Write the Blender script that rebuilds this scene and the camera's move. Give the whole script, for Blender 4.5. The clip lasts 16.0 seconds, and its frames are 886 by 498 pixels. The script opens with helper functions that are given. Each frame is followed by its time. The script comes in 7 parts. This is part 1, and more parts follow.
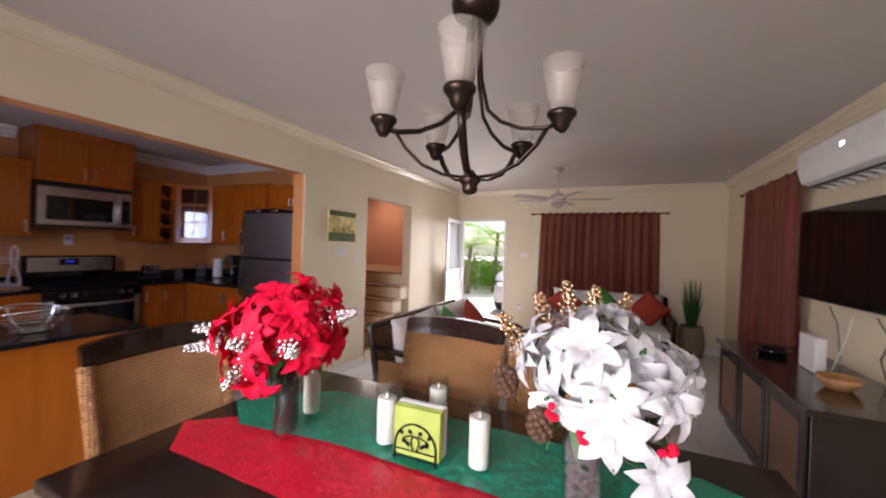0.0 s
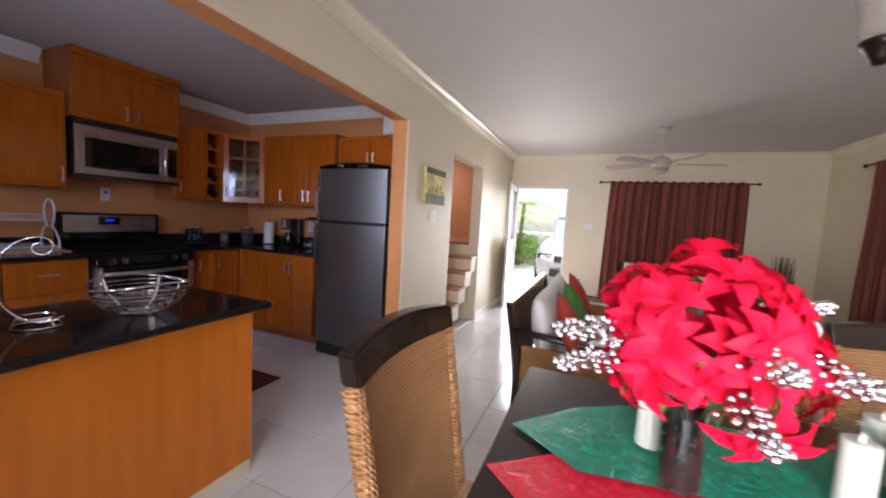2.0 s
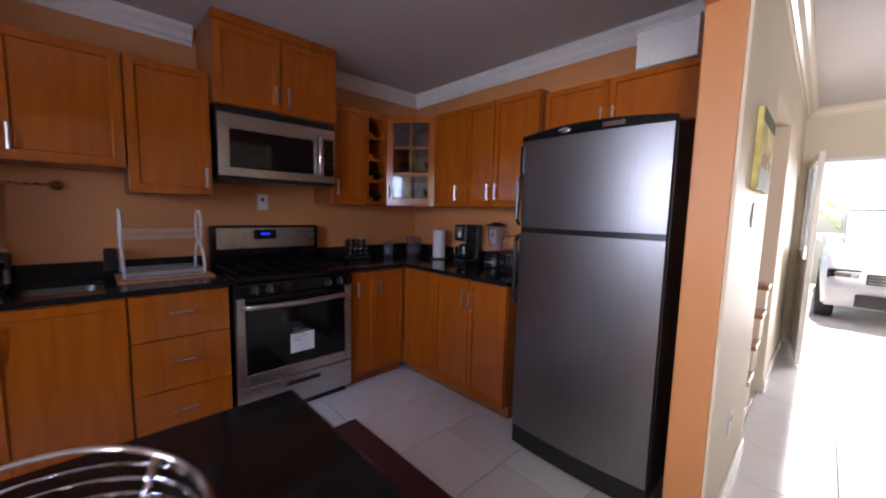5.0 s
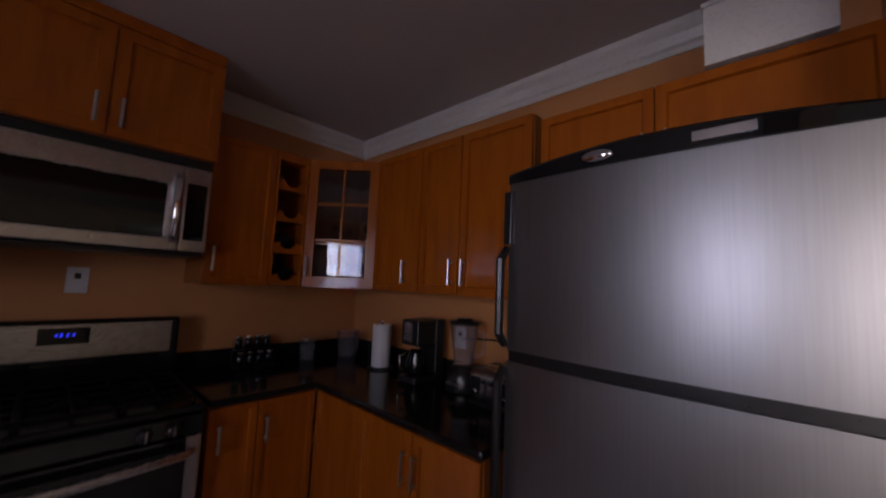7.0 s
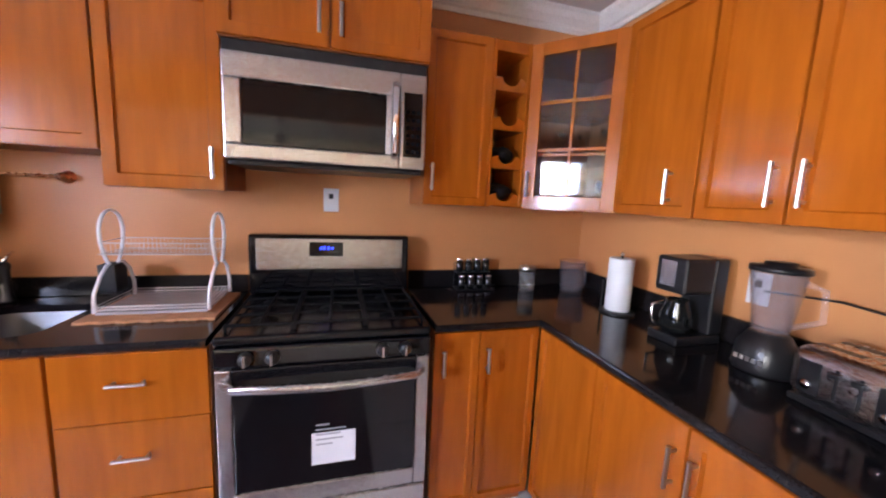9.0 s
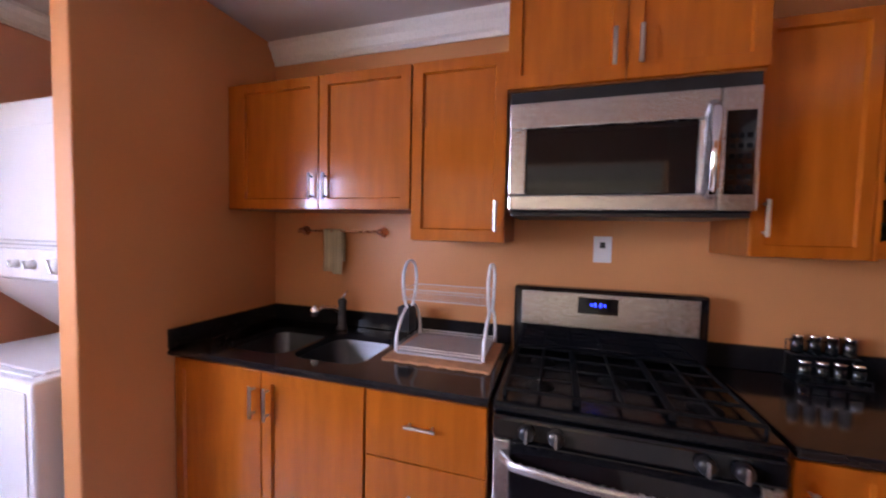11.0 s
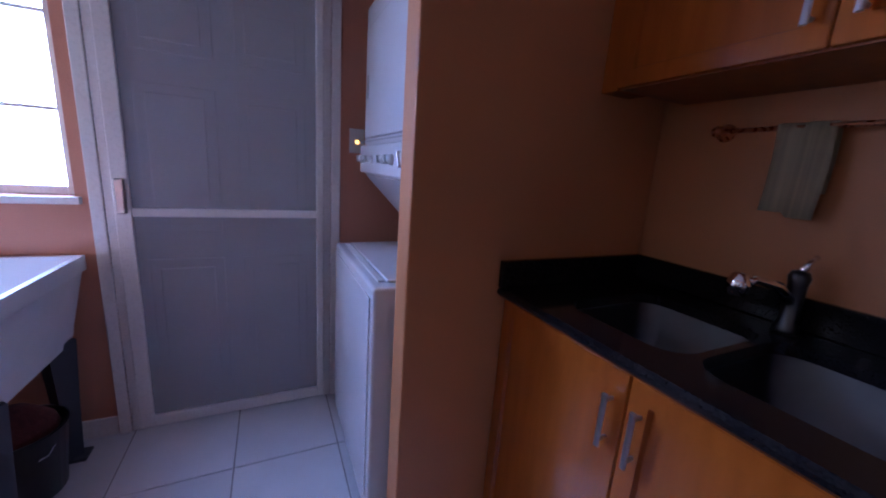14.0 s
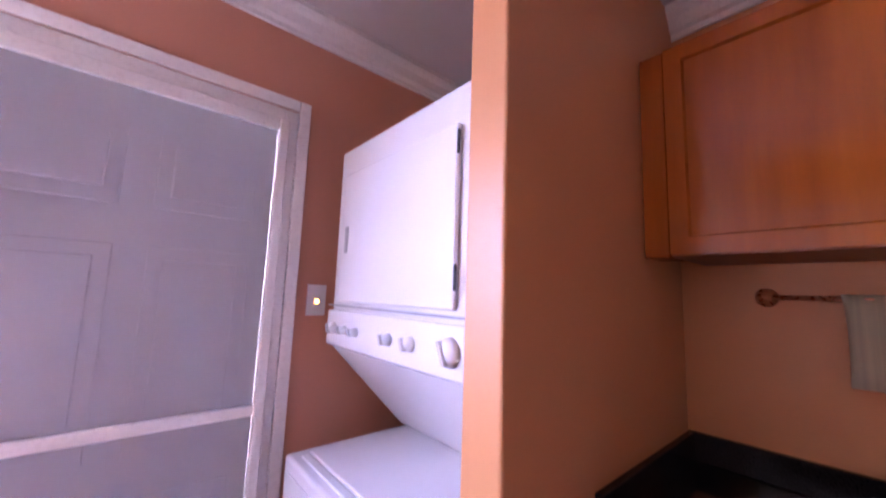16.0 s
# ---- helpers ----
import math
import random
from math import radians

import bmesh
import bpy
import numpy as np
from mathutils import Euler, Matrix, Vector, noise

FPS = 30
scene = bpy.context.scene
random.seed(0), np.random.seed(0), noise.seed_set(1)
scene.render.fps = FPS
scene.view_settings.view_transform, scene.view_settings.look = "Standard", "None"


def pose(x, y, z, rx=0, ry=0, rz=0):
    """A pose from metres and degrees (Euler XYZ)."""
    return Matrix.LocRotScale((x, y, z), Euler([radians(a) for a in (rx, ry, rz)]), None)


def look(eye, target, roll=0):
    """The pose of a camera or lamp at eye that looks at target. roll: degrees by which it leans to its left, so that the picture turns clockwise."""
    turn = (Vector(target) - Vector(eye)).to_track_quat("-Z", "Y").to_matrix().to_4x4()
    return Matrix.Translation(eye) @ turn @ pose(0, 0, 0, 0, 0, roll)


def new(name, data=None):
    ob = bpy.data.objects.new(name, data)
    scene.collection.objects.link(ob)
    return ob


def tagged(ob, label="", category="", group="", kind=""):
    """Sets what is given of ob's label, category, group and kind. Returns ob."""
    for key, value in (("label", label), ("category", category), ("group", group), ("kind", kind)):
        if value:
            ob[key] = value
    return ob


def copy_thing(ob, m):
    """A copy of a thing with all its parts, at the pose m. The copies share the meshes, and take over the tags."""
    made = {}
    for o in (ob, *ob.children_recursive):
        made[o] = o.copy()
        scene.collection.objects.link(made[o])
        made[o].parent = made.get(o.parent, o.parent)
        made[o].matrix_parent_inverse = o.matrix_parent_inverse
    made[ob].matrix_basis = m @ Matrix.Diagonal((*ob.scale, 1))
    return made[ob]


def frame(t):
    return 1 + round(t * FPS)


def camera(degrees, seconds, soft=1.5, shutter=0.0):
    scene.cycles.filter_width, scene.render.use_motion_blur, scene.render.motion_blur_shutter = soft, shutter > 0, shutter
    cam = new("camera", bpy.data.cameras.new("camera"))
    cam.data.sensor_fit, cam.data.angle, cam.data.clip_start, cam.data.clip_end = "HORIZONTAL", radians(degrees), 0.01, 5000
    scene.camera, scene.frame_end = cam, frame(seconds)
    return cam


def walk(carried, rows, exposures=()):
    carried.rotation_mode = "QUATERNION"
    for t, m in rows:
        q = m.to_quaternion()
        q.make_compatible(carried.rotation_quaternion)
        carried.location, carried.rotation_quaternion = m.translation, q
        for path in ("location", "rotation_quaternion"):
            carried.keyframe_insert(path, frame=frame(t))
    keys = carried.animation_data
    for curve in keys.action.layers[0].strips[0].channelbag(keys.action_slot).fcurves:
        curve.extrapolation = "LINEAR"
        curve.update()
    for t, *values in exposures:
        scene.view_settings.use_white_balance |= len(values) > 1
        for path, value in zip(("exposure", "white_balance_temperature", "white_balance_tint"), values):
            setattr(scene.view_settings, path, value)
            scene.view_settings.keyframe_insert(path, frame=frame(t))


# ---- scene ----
cam = camera(101.0, 16.0, 2.0, 0.3)
PATH = [
    (0, (5.469, -3.464, 1.457), (4.636, -1.646, 1.446), 1.9),
    (0.5, (5.192, -3.413, 1.467), (4.646, -1.489, 1.512), 1.5),
    (1, (4.841, -3.44, 1.428), (4.333, -1.506, 1.454), 2.6),
    (1.5, (4.514, -3.484, 1.392), (4.014, -1.552, 1.252), 3.9),
    (2, (4.213, -3.441, 1.358), (3.448, -1.601, 1.191), 3.3),
    (2.5, (3.945, -3.376, 1.356), (3.224, -1.524, 1.129), 0.2),
    (3, (3.671, -3.295, 1.341), (2.863, -1.498, 0.996), -1.8),
    (3.5, (3.413, -3.169, 1.323), (2.041, -1.723, 1.145), 1.7),
    (3.7, (3.323, -3.119, 1.338), (1.783, -1.87, 1.075), -0.2),
    (5.8, (2.775, -2.09, 1.372), (1.431, -0.618, 1.216), 0.7),
    (6, (2.695, -2.023, 1.386), (1.347, -0.557, 1.206), -0.6),
    (6.5, (2.551, -1.735, 1.37), (1.056, -0.409, 1.284), 4.1),
    (7, (2.382, -1.615, 1.456), (1.026, -0.156, 1.645), 2.5),
    (7.5, (2.217, -1.603, 1.506), (0.947, -0.091, 1.829), -0.0),
    (8, (2.092, -1.568, 1.522), (0.407, -0.512, 1.734), 1.2),
    (8.5, (2.015, -1.486, 1.435), (0.157, -0.746, 1.392), 2.2),
    (8.7, (1.999, -1.472, 1.435), (0.126, -0.79, 1.269), 2.3),
    (10.8, (1.839, -1.661, 1.432), (-0.093, -2.153, 1.274), 1.4),
    (11, (1.782, -1.712, 1.467), (-0.125, -2.305, 1.37), 1.2),
    (11.5, (1.788, -1.838, 1.48), (0.004, -2.742, 1.513), 2.0),
    (12, (1.726, -1.914, 1.462), (0.322, -3.337, 1.407), 3.1),
    (12.5, (1.634, -1.909, 1.395), (0.54, -3.571, 1.188), 6.1),
    (13, (1.528, -1.962, 1.318), (0.472, -3.606, 0.89), 3.9),
    (13.5, (1.457, -2.173, 1.311), (0.376, -3.794, 0.861), 3.6),
    (14, (1.296, -2.381, 1.284), (0.446, -4.141, 0.859), 4.1),
    (14.5, (1.27, -2.556, 1.248), (0.387, -4.314, 0.887), 5.7),
    (14.8, (1.288, -2.705, 1.319), (0.308, -4.416, 0.986), 4.3),
    (15, (1.344, -2.785, 1.314), (0.255, -4.429, 0.982), 3.9),
    (15.2, (1.396, -2.856, 1.335), (0.243, -4.438, 0.926), 4.1),
    (15.5, (1.459, -2.892, 1.347), (0.172, -4.414, 1.192), 3.1),
    (16, (1.458, -2.89, 1.433), (0.166, -4.398, 1.676), 2.0),
]
walk(cam, [(t, look(eye, target, roll)) for t, eye, target, roll in PATH],
     [(0, 0.6, 6600, 20), (1.5, 0.75, 6500, 20), (2.5, 0.95, 6150, 13), (3.7, 1.05, 6400, 17), (6, 0.5, 6500, 20), (6.6, -0.25, 7100, 27), (7.1, -0.4, 7000, 26), (7.5, 0.5, 7500, 24), (8, 2.55, 7000, 15), (8.7, 2.75, 6700, 14),
      (11, 2.4, 6600, 20), (11.5, 2.55, 6400, 20), (12, 2.5, 5000, 14), (12.5, 2.3, 4850, 14), (13.2, 1.65, 4850, 18), (14, 0.75, 4700, 23), (14.6, 0.05, 4600, 33), (15, 0.65, 5900, 50), (15.5, 1.95, 6200, 46), (16, 2.35, 5800, 44)])


# ---- world, sun, large lights ----
world = bpy.data.worlds.new("world")
scene.world = world
world.use_nodes = True
_n = world.node_tree.nodes
_sky = _n.new("ShaderNodeTexSky")
_sky.sky_type = "NISHITA"
_sky.sun_disc = False
_sky.sun_elevation = radians(58)
_sky.sun_rotation = radians(150)
world.node_tree.links.new(_sky.outputs[0], _n["Background"].inputs[0])
_n["Background"].inputs[1].default_value = 0.15

sun_data = bpy.data.lights.new("sun", "SUN")
sun_data.energy, sun_data.angle, sun_data.color = 5.0, radians(0.5), (1.0, 0.95, 0.86)
sun = new("sun", sun_data)
sun.matrix_world = look((4.0, 9.0, 12.0), (3.2, 5.0, 0.0))


def window_lamp(name, at, target, width, height, watts, colour, spread=180):
    data = bpy.data.lights.new(name, "AREA")
    data.shape, data.size, data.size_y, data.energy, data.color = "RECTANGLE", width, height, watts, colour
    data.spread = radians(spread)
    ob = new(name, data)
    ob.matrix_world = look(at, target)
    return ob


window_lamp("dining_window_light", (4.65, -5.04, 1.45), (4.6, 0, 0.6), 1.4, 1.4, 18, (0.99, 0.97, 0.98), 85)
window_lamp("front_door_light", (3.3, 3.02, 1.0), (3.7, -2, 0.0), 0.8, 1.8, 22, (1.0, 0.98, 0.94), 130)
window_lamp("laundry_window_light", (2.33, -4.40, 1.60), (1.75, -3.0, 0.9), 0.60, 0.95, 11.5, (0.51, 0.635, 1.0), 125)
# The stairwell lamp is an added fill under the closed ceiling, brightening wall and steps.
window_lamp("stairwell_fill_light", (1.3, 2.1, 2.50), (1.4, 2.0, 0.0), 0.9, 0.9, 13, (1.0, 0.92, 0.82))

# ---- materials ----


def mat(name, col, rough=0.5, metal=0.0, var=0.12, scale=6.0, bump=0.05, bscale=80.0, stretch=(1, 1, 1), col2=None, coat=0.0, spec=0.5, piece=0.0):
    m = bpy.data.materials.new(name)
    m.use_nodes = True
    t = m.node_tree
    b = t.nodes["Principled BSDF"]
    co = t.nodes.new("ShaderNodeTexCoord")
    mp = t.nodes.new("ShaderNodeMapping")
    mp.inputs["Scale"].default_value = stretch
    t.links.new(co.outputs["Object"], mp.inputs[0])
    n1 = t.nodes.new("ShaderNodeTexNoise")
    n1.inputs["Scale"].default_value, n1.inputs["Detail"].default_value = scale, 6
    n2 = t.nodes.new("ShaderNodeTexNoise")
    n2.inputs["Scale"].default_value, n2.inputs["Detail"].default_value = bscale, 4
    t.links.new(mp.outputs[0], n1.inputs["Vector"])
    t.links.new(mp.outputs[0], n2.inputs["Vector"])
    mix = t.nodes.new("ShaderNodeMix")
    mix.data_type = "RGBA"
    lo = tuple(c * (1 - var) for c in col)
    hi = tuple(min(1.0, c * (1 + var)) for c in (col2 or col))
    mix.inputs["A"].default_value, mix.inputs["B"].default_value = (*lo, 1), (*hi, 1)
    ramp = t.nodes.new("ShaderNodeMapRange")
    ramp.inputs["From Min"].default_value, ramp.inputs["From Max"].default_value = 0.3, 0.7
    t.links.new(n1.outputs["Fac"], ramp.inputs["Value"])
    t.links.new(ramp.outputs[0], mix.inputs["Factor"])
    out = mix.outputs["Result"]
    if piece:
        info = t.nodes.new("ShaderNodeObjectInfo")
        hsv = t.nodes.new("ShaderNodeHueSaturation")
        mr = t.nodes.new("ShaderNodeMapRange")
        mr.inputs["To Min"].default_value, mr.inputs["To Max"].default_value = 1 - piece, 1 + piece
        t.links.new(info.outputs["Random"], mr.inputs["Value"])
        t.links.new(mr.outputs[0], hsv.inputs["Value"])
        t.links.new(out, hsv.inputs["Color"])
        out = hsv.outputs["Color"]
    t.links.new(out, b.inputs["Base Color"])
    rr = t.nodes.new("ShaderNodeMapRange")
    rr.inputs["To Min"].default_value, rr.inputs["To Max"].default_value = max(0.02, rough * 0.8), min(1.0, rough * 1.2)
    t.links.new(n2.outputs["Fac"], rr.inputs["Value"])
    t.links.new(rr.outputs[0], b.inputs["Roughness"])
    b.inputs["Metallic"].default_value = metal
    b.inputs["Specular IOR Level"].default_value = spec
    b.inputs["Coat Weight"].default_value = coat
    b.inputs["Coat Roughness"].default_value = 0.08
    if bump:
        bp = t.nodes.new("ShaderNodeBump")
        bp.inputs["Strength"].default_value, bp.inputs["Distance"].default_value = bump, 0.01
        t.links.new(n2.outputs["Fac"], bp.inputs["Height"])
        t.links.new(bp.outputs[0], b.inputs["Normal"])
    return m


def glass(name, tint=(1, 1, 1), rough=0.0):
    m = bpy.data.materials.new(name)
    m.use_nodes = True
    b = m.node_tree.nodes["Principled BSDF"]
    b.inputs["Base Color"].default_value = (*tint, 1)
    b.inputs["Transmission Weight"].default_value = 1.0
    b.inputs["Roughness"].default_value = rough
    b.inputs["IOR"].default_value = 1.45
    return m


def clear(name, tint=(1, 1, 1), haze=0.0):
    """Thin clear sheet: light passes straight on, the surface gleams by Fresnel; haze adds milky scatter."""
    m = bpy.data.materials.new(name)
    m.use_nodes = True
    t = m.node_tree
    t.nodes.remove(t.nodes["Principled BSDF"])
    tr, gl_, fr_, mx = (t.nodes.new(k) for k in ("ShaderNodeBsdfTransparent", "ShaderNodeBsdfGlossy", "ShaderNodeLayerWeight", "ShaderNodeMixShader"))
    tr.inputs["Color"].default_value = (*tint, 1)
    gl_.inputs["Roughness"].default_value = 0.03
    body = tr.outputs[0]
    if haze:
        df, m2 = t.nodes.new("ShaderNodeBsdfDiffuse"), t.nodes.new("ShaderNodeMixShader")
        df.inputs["Color"].default_value = (*tint, 1)
        m2.inputs[0].default_value = haze
        t.links.new(tr.outputs[0], m2.inputs[1])
        t.links.new(df.outputs[0], m2.inputs[2])
        body = m2.outputs[0]
    pw = t.nodes.new("ShaderNodeMath")
    pw.operation = "POWER"
    pw.inputs[1].default_value = 4.0
    rim_ = t.nodes.new("ShaderNodeMapRange")
    rim_.inputs["To Min"].default_value, rim_.inputs["To Max"].default_value = 0.035, 0.75
    t.links.new(fr_.outputs["Facing"], pw.inputs[0])
    t.links.new(pw.outputs[0], rim_.inputs["Value"])
    t.links.new(rim_.outputs[0], mx.inputs[0])
    t.links.new(body, mx.inputs[1])
    t.links.new(gl_.outputs[0], mx.inputs[2])
    t.links.new(mx.outputs[0], t.nodes["Material Output"].inputs["Surface"])
    return m


def glow(name, col, strength):
    m = bpy.data.materials.new(name)
    m.use_nodes = True
    b = m.node_tree.nodes["Principled BSDF"]
    b.inputs["Base Color"].default_value = (*col, 1)
    b.inputs["Emission Color"].default_value = (*col, 1)
    b.inputs["Emission Strength"].default_value = strength
    return m


def weave(name, col, col2, size):
    """Woven cane: two crossed bands of waves drive colour and relief."""
    m = mat(name, col, 0.5, var=0.08, scale=7, bump=0.0, col2=col2)
    t = m.node_tree
    b = t.nodes["Principled BSDF"]
    co = t.nodes["Texture Coordinate"]
    waves = []
    for axis in ("Z", "X"):
        w = t.nodes.new("ShaderNodeTexWave")
        w.bands_direction = axis
        w.inputs["Scale"].default_value, w.inputs["Distortion"].default_value = size, 0.6
        t.links.new(co.outputs["Object"], w.inputs["Vector"])
        waves.append(w)
    mx = t.nodes.new("ShaderNodeMath")
    mx.operation = "ADD"
    t.links.new(waves[0].outputs["Fac"], mx.inputs[0])
    t.links.new(waves[1].outputs["Fac"], mx.inputs[1])
    dark = t.nodes.new("ShaderNodeMix")
    dark.data_type, dark.blend_type = "RGBA", "MULTIPLY"
    dark.inputs["B"].default_value = (0.42, 0.34, 0.28, 1)
    inv = t.nodes.new("ShaderNodeMapRange")
    inv.inputs["From Max"].default_value = 1.6
    inv.inputs["To Min"].default_value, inv.inputs["To Max"].default_value = 0.85, 0.0
    t.links.new(mx.outputs[0], inv.inputs["Value"])
    t.links.new(inv.outputs[0], dark.inputs["Factor"])
    t.links.new(b.inputs["Base Color"].links[0].from_socket, dark.inputs["A"])
    t.links.new(dark.outputs["Result"], b.inputs["Base Color"])
    bp = t.nodes.new("ShaderNodeBump")
    bp.inputs["Strength"].default_value, bp.inputs["Distance"].default_value = 0.8, 0.006
    t.links.new(mx.outputs[0], bp.inputs["Height"])
    t.links.new(bp.outputs[0], b.inputs["Normal"])
    return m


CREAM = mat("cream_wall_paint", (0.74, 0.65, 0.49), 0.5, var=0.04, scale=1.2, bump=0.06, bscale=140)
ORANGE = mat("orange_wall_paint", (0.62, 0.268, 0.098), 0.42, var=0.06, scale=1.5, bump=0.08, bscale=130)
PEACH = mat("peach_wall_paint", (0.60, 0.28, 0.17), 0.5, var=0.06, scale=1.5, bump=0.08, bscale=130)
BROWNWALL = mat("terracotta_wall_paint", (0.48, 0.20, 0.10), 0.55, var=0.08, scale=1.5, bump=0.08, bscale=130)
GLOSSCREAM = mat("cream_gloss_moulding_paint", (0.76, 0.68, 0.54), 0.16, var=0.03, scale=3, bump=0.01)
CEIL = mat("ceiling_paint", (0.60, 0.56, 0.54), 0.7, var=0.03, scale=1.0, bump=0.25, bscale=160)
WHITE = mat("white_gloss_paint", (0.80, 0.78, 0.74), 0.28, var=0.03, scale=3, bump=0.02)
GROUT = mat("grey_grout", (0.30, 0.29, 0.28), 0.85, var=0.15, scale=20)
TILE = mat("white_floor_tile", (0.75, 0.75, 0.765), 0.13, var=0.05, scale=4, bump=0.012, bscale=25, piece=0.04)
MAPLE = mat("honey_maple_veneer", (0.37, 0.088, 0.007), 0.20, var=0.06, scale=5, bump=0.012, bscale=90, stretch=(5, 5, 0.6), col2=(0.42, 0.108, 0.009), coat=0.35, spec=0.2)
# Brighter, more orange copy of the maple for the peninsula's back and end.
PANELO = mat("bright_orange_peninsula_panel", (0.58, 0.155, 0.011), 0.35, var=0.06, scale=3, bump=0.02, bscale=90, stretch=(5, 5, 0.6), col2=(0.63, 0.18, 0.014), spec=0.35)
# Darker maple copy: shade inside cabinets and at plinths put into the colour.
MAPLE_SHADE = mat("shaded_maple_carcass", (0.30, 0.085, 0.014), 0.4, var=0.15, scale=5, stretch=(6, 6, 0.7))
GRANITE = mat("black_granite", (0.008, 0.007, 0.008), 0.10, var=0.5, scale=220, bump=0.006, bscale=300, col2=(0.014, 0.012, 0.012), spec=0.28)
STEEL = mat("brushed_stainless_steel", (0.58, 0.57, 0.57), 0.27, 1.0, var=0.08, scale=6, bump=0.03, bscale=60, stretch=(1, 1, 40))
STEELV = mat("brushed_fridge_steel", (0.30, 0.30, 0.305), 0.36, 1.0, var=0.05, scale=5, bump=0.006, bscale=50, stretch=(40, 40, 1))
SINKST = mat("satin_sink_steel", (0.10, 0.10, 0.103), 0.34, 1.0, var=0.1, scale=8, bump=0.0, bscale=120)
# Pale metallic grey puts sky glare into the colour of the car windows.
CARGLASS = mat("sky_glare_car_glass", (0.55, 0.58, 0.60), 0.12, 0.6, var=0.03, bump=0.0)
CHROME = mat("polished_chrome", (0.80, 0.80, 0.82), 0.08, 1.0, var=0.03, bump=0.0)
NICKEL = mat("satin_nickel", (0.52, 0.50, 0.48), 0.34, 1.0, var=0.04, bump=0.0)
BLACK = mat("black_plastic", (0.012, 0.012, 0.013), 0.30, var=0.2, scale=20, bump=0.03, bscale=200)
BLACKGL = mat("black_enamel", (0.006, 0.006, 0.007), 0.07, var=0.2, scale=20, bump=0.0)
COOKTOP = mat("black_cooktop_enamel", (0.006, 0.006, 0.007), 0.24, var=0.2, scale=20, bump=0.0, spec=0.3)
IRON = mat("cast_iron", (0.005, 0.005, 0.005), 0.75, spec=0.15, var=0.3, scale=40, bump=0.15, bscale=180)
WHITEPL = mat("white_plastic", (0.78, 0.78, 0.78), 0.32, var=0.03, scale=10, bump=0.01)
WHITEEN = mat("white_appliance_enamel", (0.78, 0.77, 0.78), 0.22, var=0.03, scale=4, bump=0.01)
DARKWOOD = mat("dark_espresso_wood", (0.018, 0.010, 0.008), 0.20, var=0.35, scale=6, bump=0.03, bscale=80, stretch=(1, 8, 8), coat=0.3)
BRONZE = mat("oil_rubbed_bronze", (0.035, 0.022, 0.016), 0.32, 0.7, var=0.3, scale=12, bump=0.03)
FROST = mat("frosted_shade_glass", (0.52, 0.47, 0.41), 0.35, var=0.04, scale=12, bump=0.0)
_t = FROST.node_tree
_mx, _tr = _t.nodes.new("ShaderNodeMixShader"), _t.nodes.new("ShaderNodeBsdfTransparent")
_mx.inputs[0].default_value = 0.28
_t.links.new(_tr.outputs[0], _mx.inputs[1])
_t.links.new(_t.nodes["Principled BSDF"].outputs[0], _mx.inputs[2])
_t.links.new(_mx.outputs[0], _t.nodes["Material Output"].inputs["Surface"])
WICKER = weave("woven_cane", (0.50, 0.25, 0.10), (0.58, 0.31, 0.13), 28)
WICKERD = weave("dark_woven_cane", (0.30, 0.16, 0.075), (0.36, 0.20, 0.10), 42)
CURTAIN = mat("rust_red_curtain", (0.12, 0.020, 0.015), 0.7, var=0.35, scale=3.5, bump=0.1, bscale=300, stretch=(5, 5, 0.15), col2=(0.20, 0.050, 0.032))


def brocade(name, ground, figure):
    """Satin cloth with a woven figure: curling bands of a finer, shinier weave on a softer ground."""
    m = mat(name, ground, 0.5, var=0.10, scale=5, bump=0.0)
    t = m.node_tree
    b = t.nodes["Principled BSDF"]
    co = t.nodes["Texture Coordinate"]
    swirl = t.nodes.new("ShaderNodeTexNoise")
    swirl.inputs["Scale"].default_value, swirl.inputs["Detail"].default_value, swirl.inputs["Distortion"].default_value = 26.0, 2.0, 2.2
    t.links.new(co.outputs["Object"], swirl.inputs["Vector"])
    edge = t.nodes.new("ShaderNodeMapRange")
    edge.inputs["From Min"].default_value, edge.inputs["From Max"].default_value = 0.50, 0.56
    t.links.new(swirl.outputs["Fac"], edge.inputs["Value"])
    mx = t.nodes.new("ShaderNodeMix")
    mx.data_type = "RGBA"
    mx.inputs["B"].default_value = (*figure, 1)
    t.links.new(b.inputs["Base Color"].links[0].from_socket, mx.inputs["A"])
    t.links.new(edge.outputs[0], mx.inputs["Factor"])
    t.links.new(mx.outputs["Result"], b.inputs["Base Color"])
    rr = t.nodes.new("ShaderNodeMapRange")
    rr.inputs["To Min"].default_value, rr.inputs["To Max"].default_value = 0.40, 0.20
    t.links.new(edge.outputs[0], rr.inputs["Value"])
    t.links.new(rr.outputs[0], b.inputs["Roughness"])
    bp = t.nodes.new("ShaderNodeBump")
    bp.inputs["Strength"].default_value, bp.inputs["Distance"].default_value = 0.35, 0.002
    t.links.new(edge.outputs[0], bp.inputs["Height"])
    t.links.new(bp.outputs[0], b.inputs["Normal"])
    return m


REDC = brocade("red_brocade_cloth", (0.66, 0.006, 0.030), (0.80, 0.030, 0.070))
GREENC = brocade("green_brocade_cloth", (0.003, 0.20, 0.120), (0.012, 0.36, 0.235))
REDP = mat("red_silk_petal", (0.80, 0.007, 0.045), 0.6, var=0.22, scale=40, bump=0.15, bscale=90, spec=0.2)
WHITEP = mat("white_silk_petal", (0.70, 0.70, 0.72), 0.65, var=0.10, scale=40, bump=0.15, bscale=90, spec=0.2)
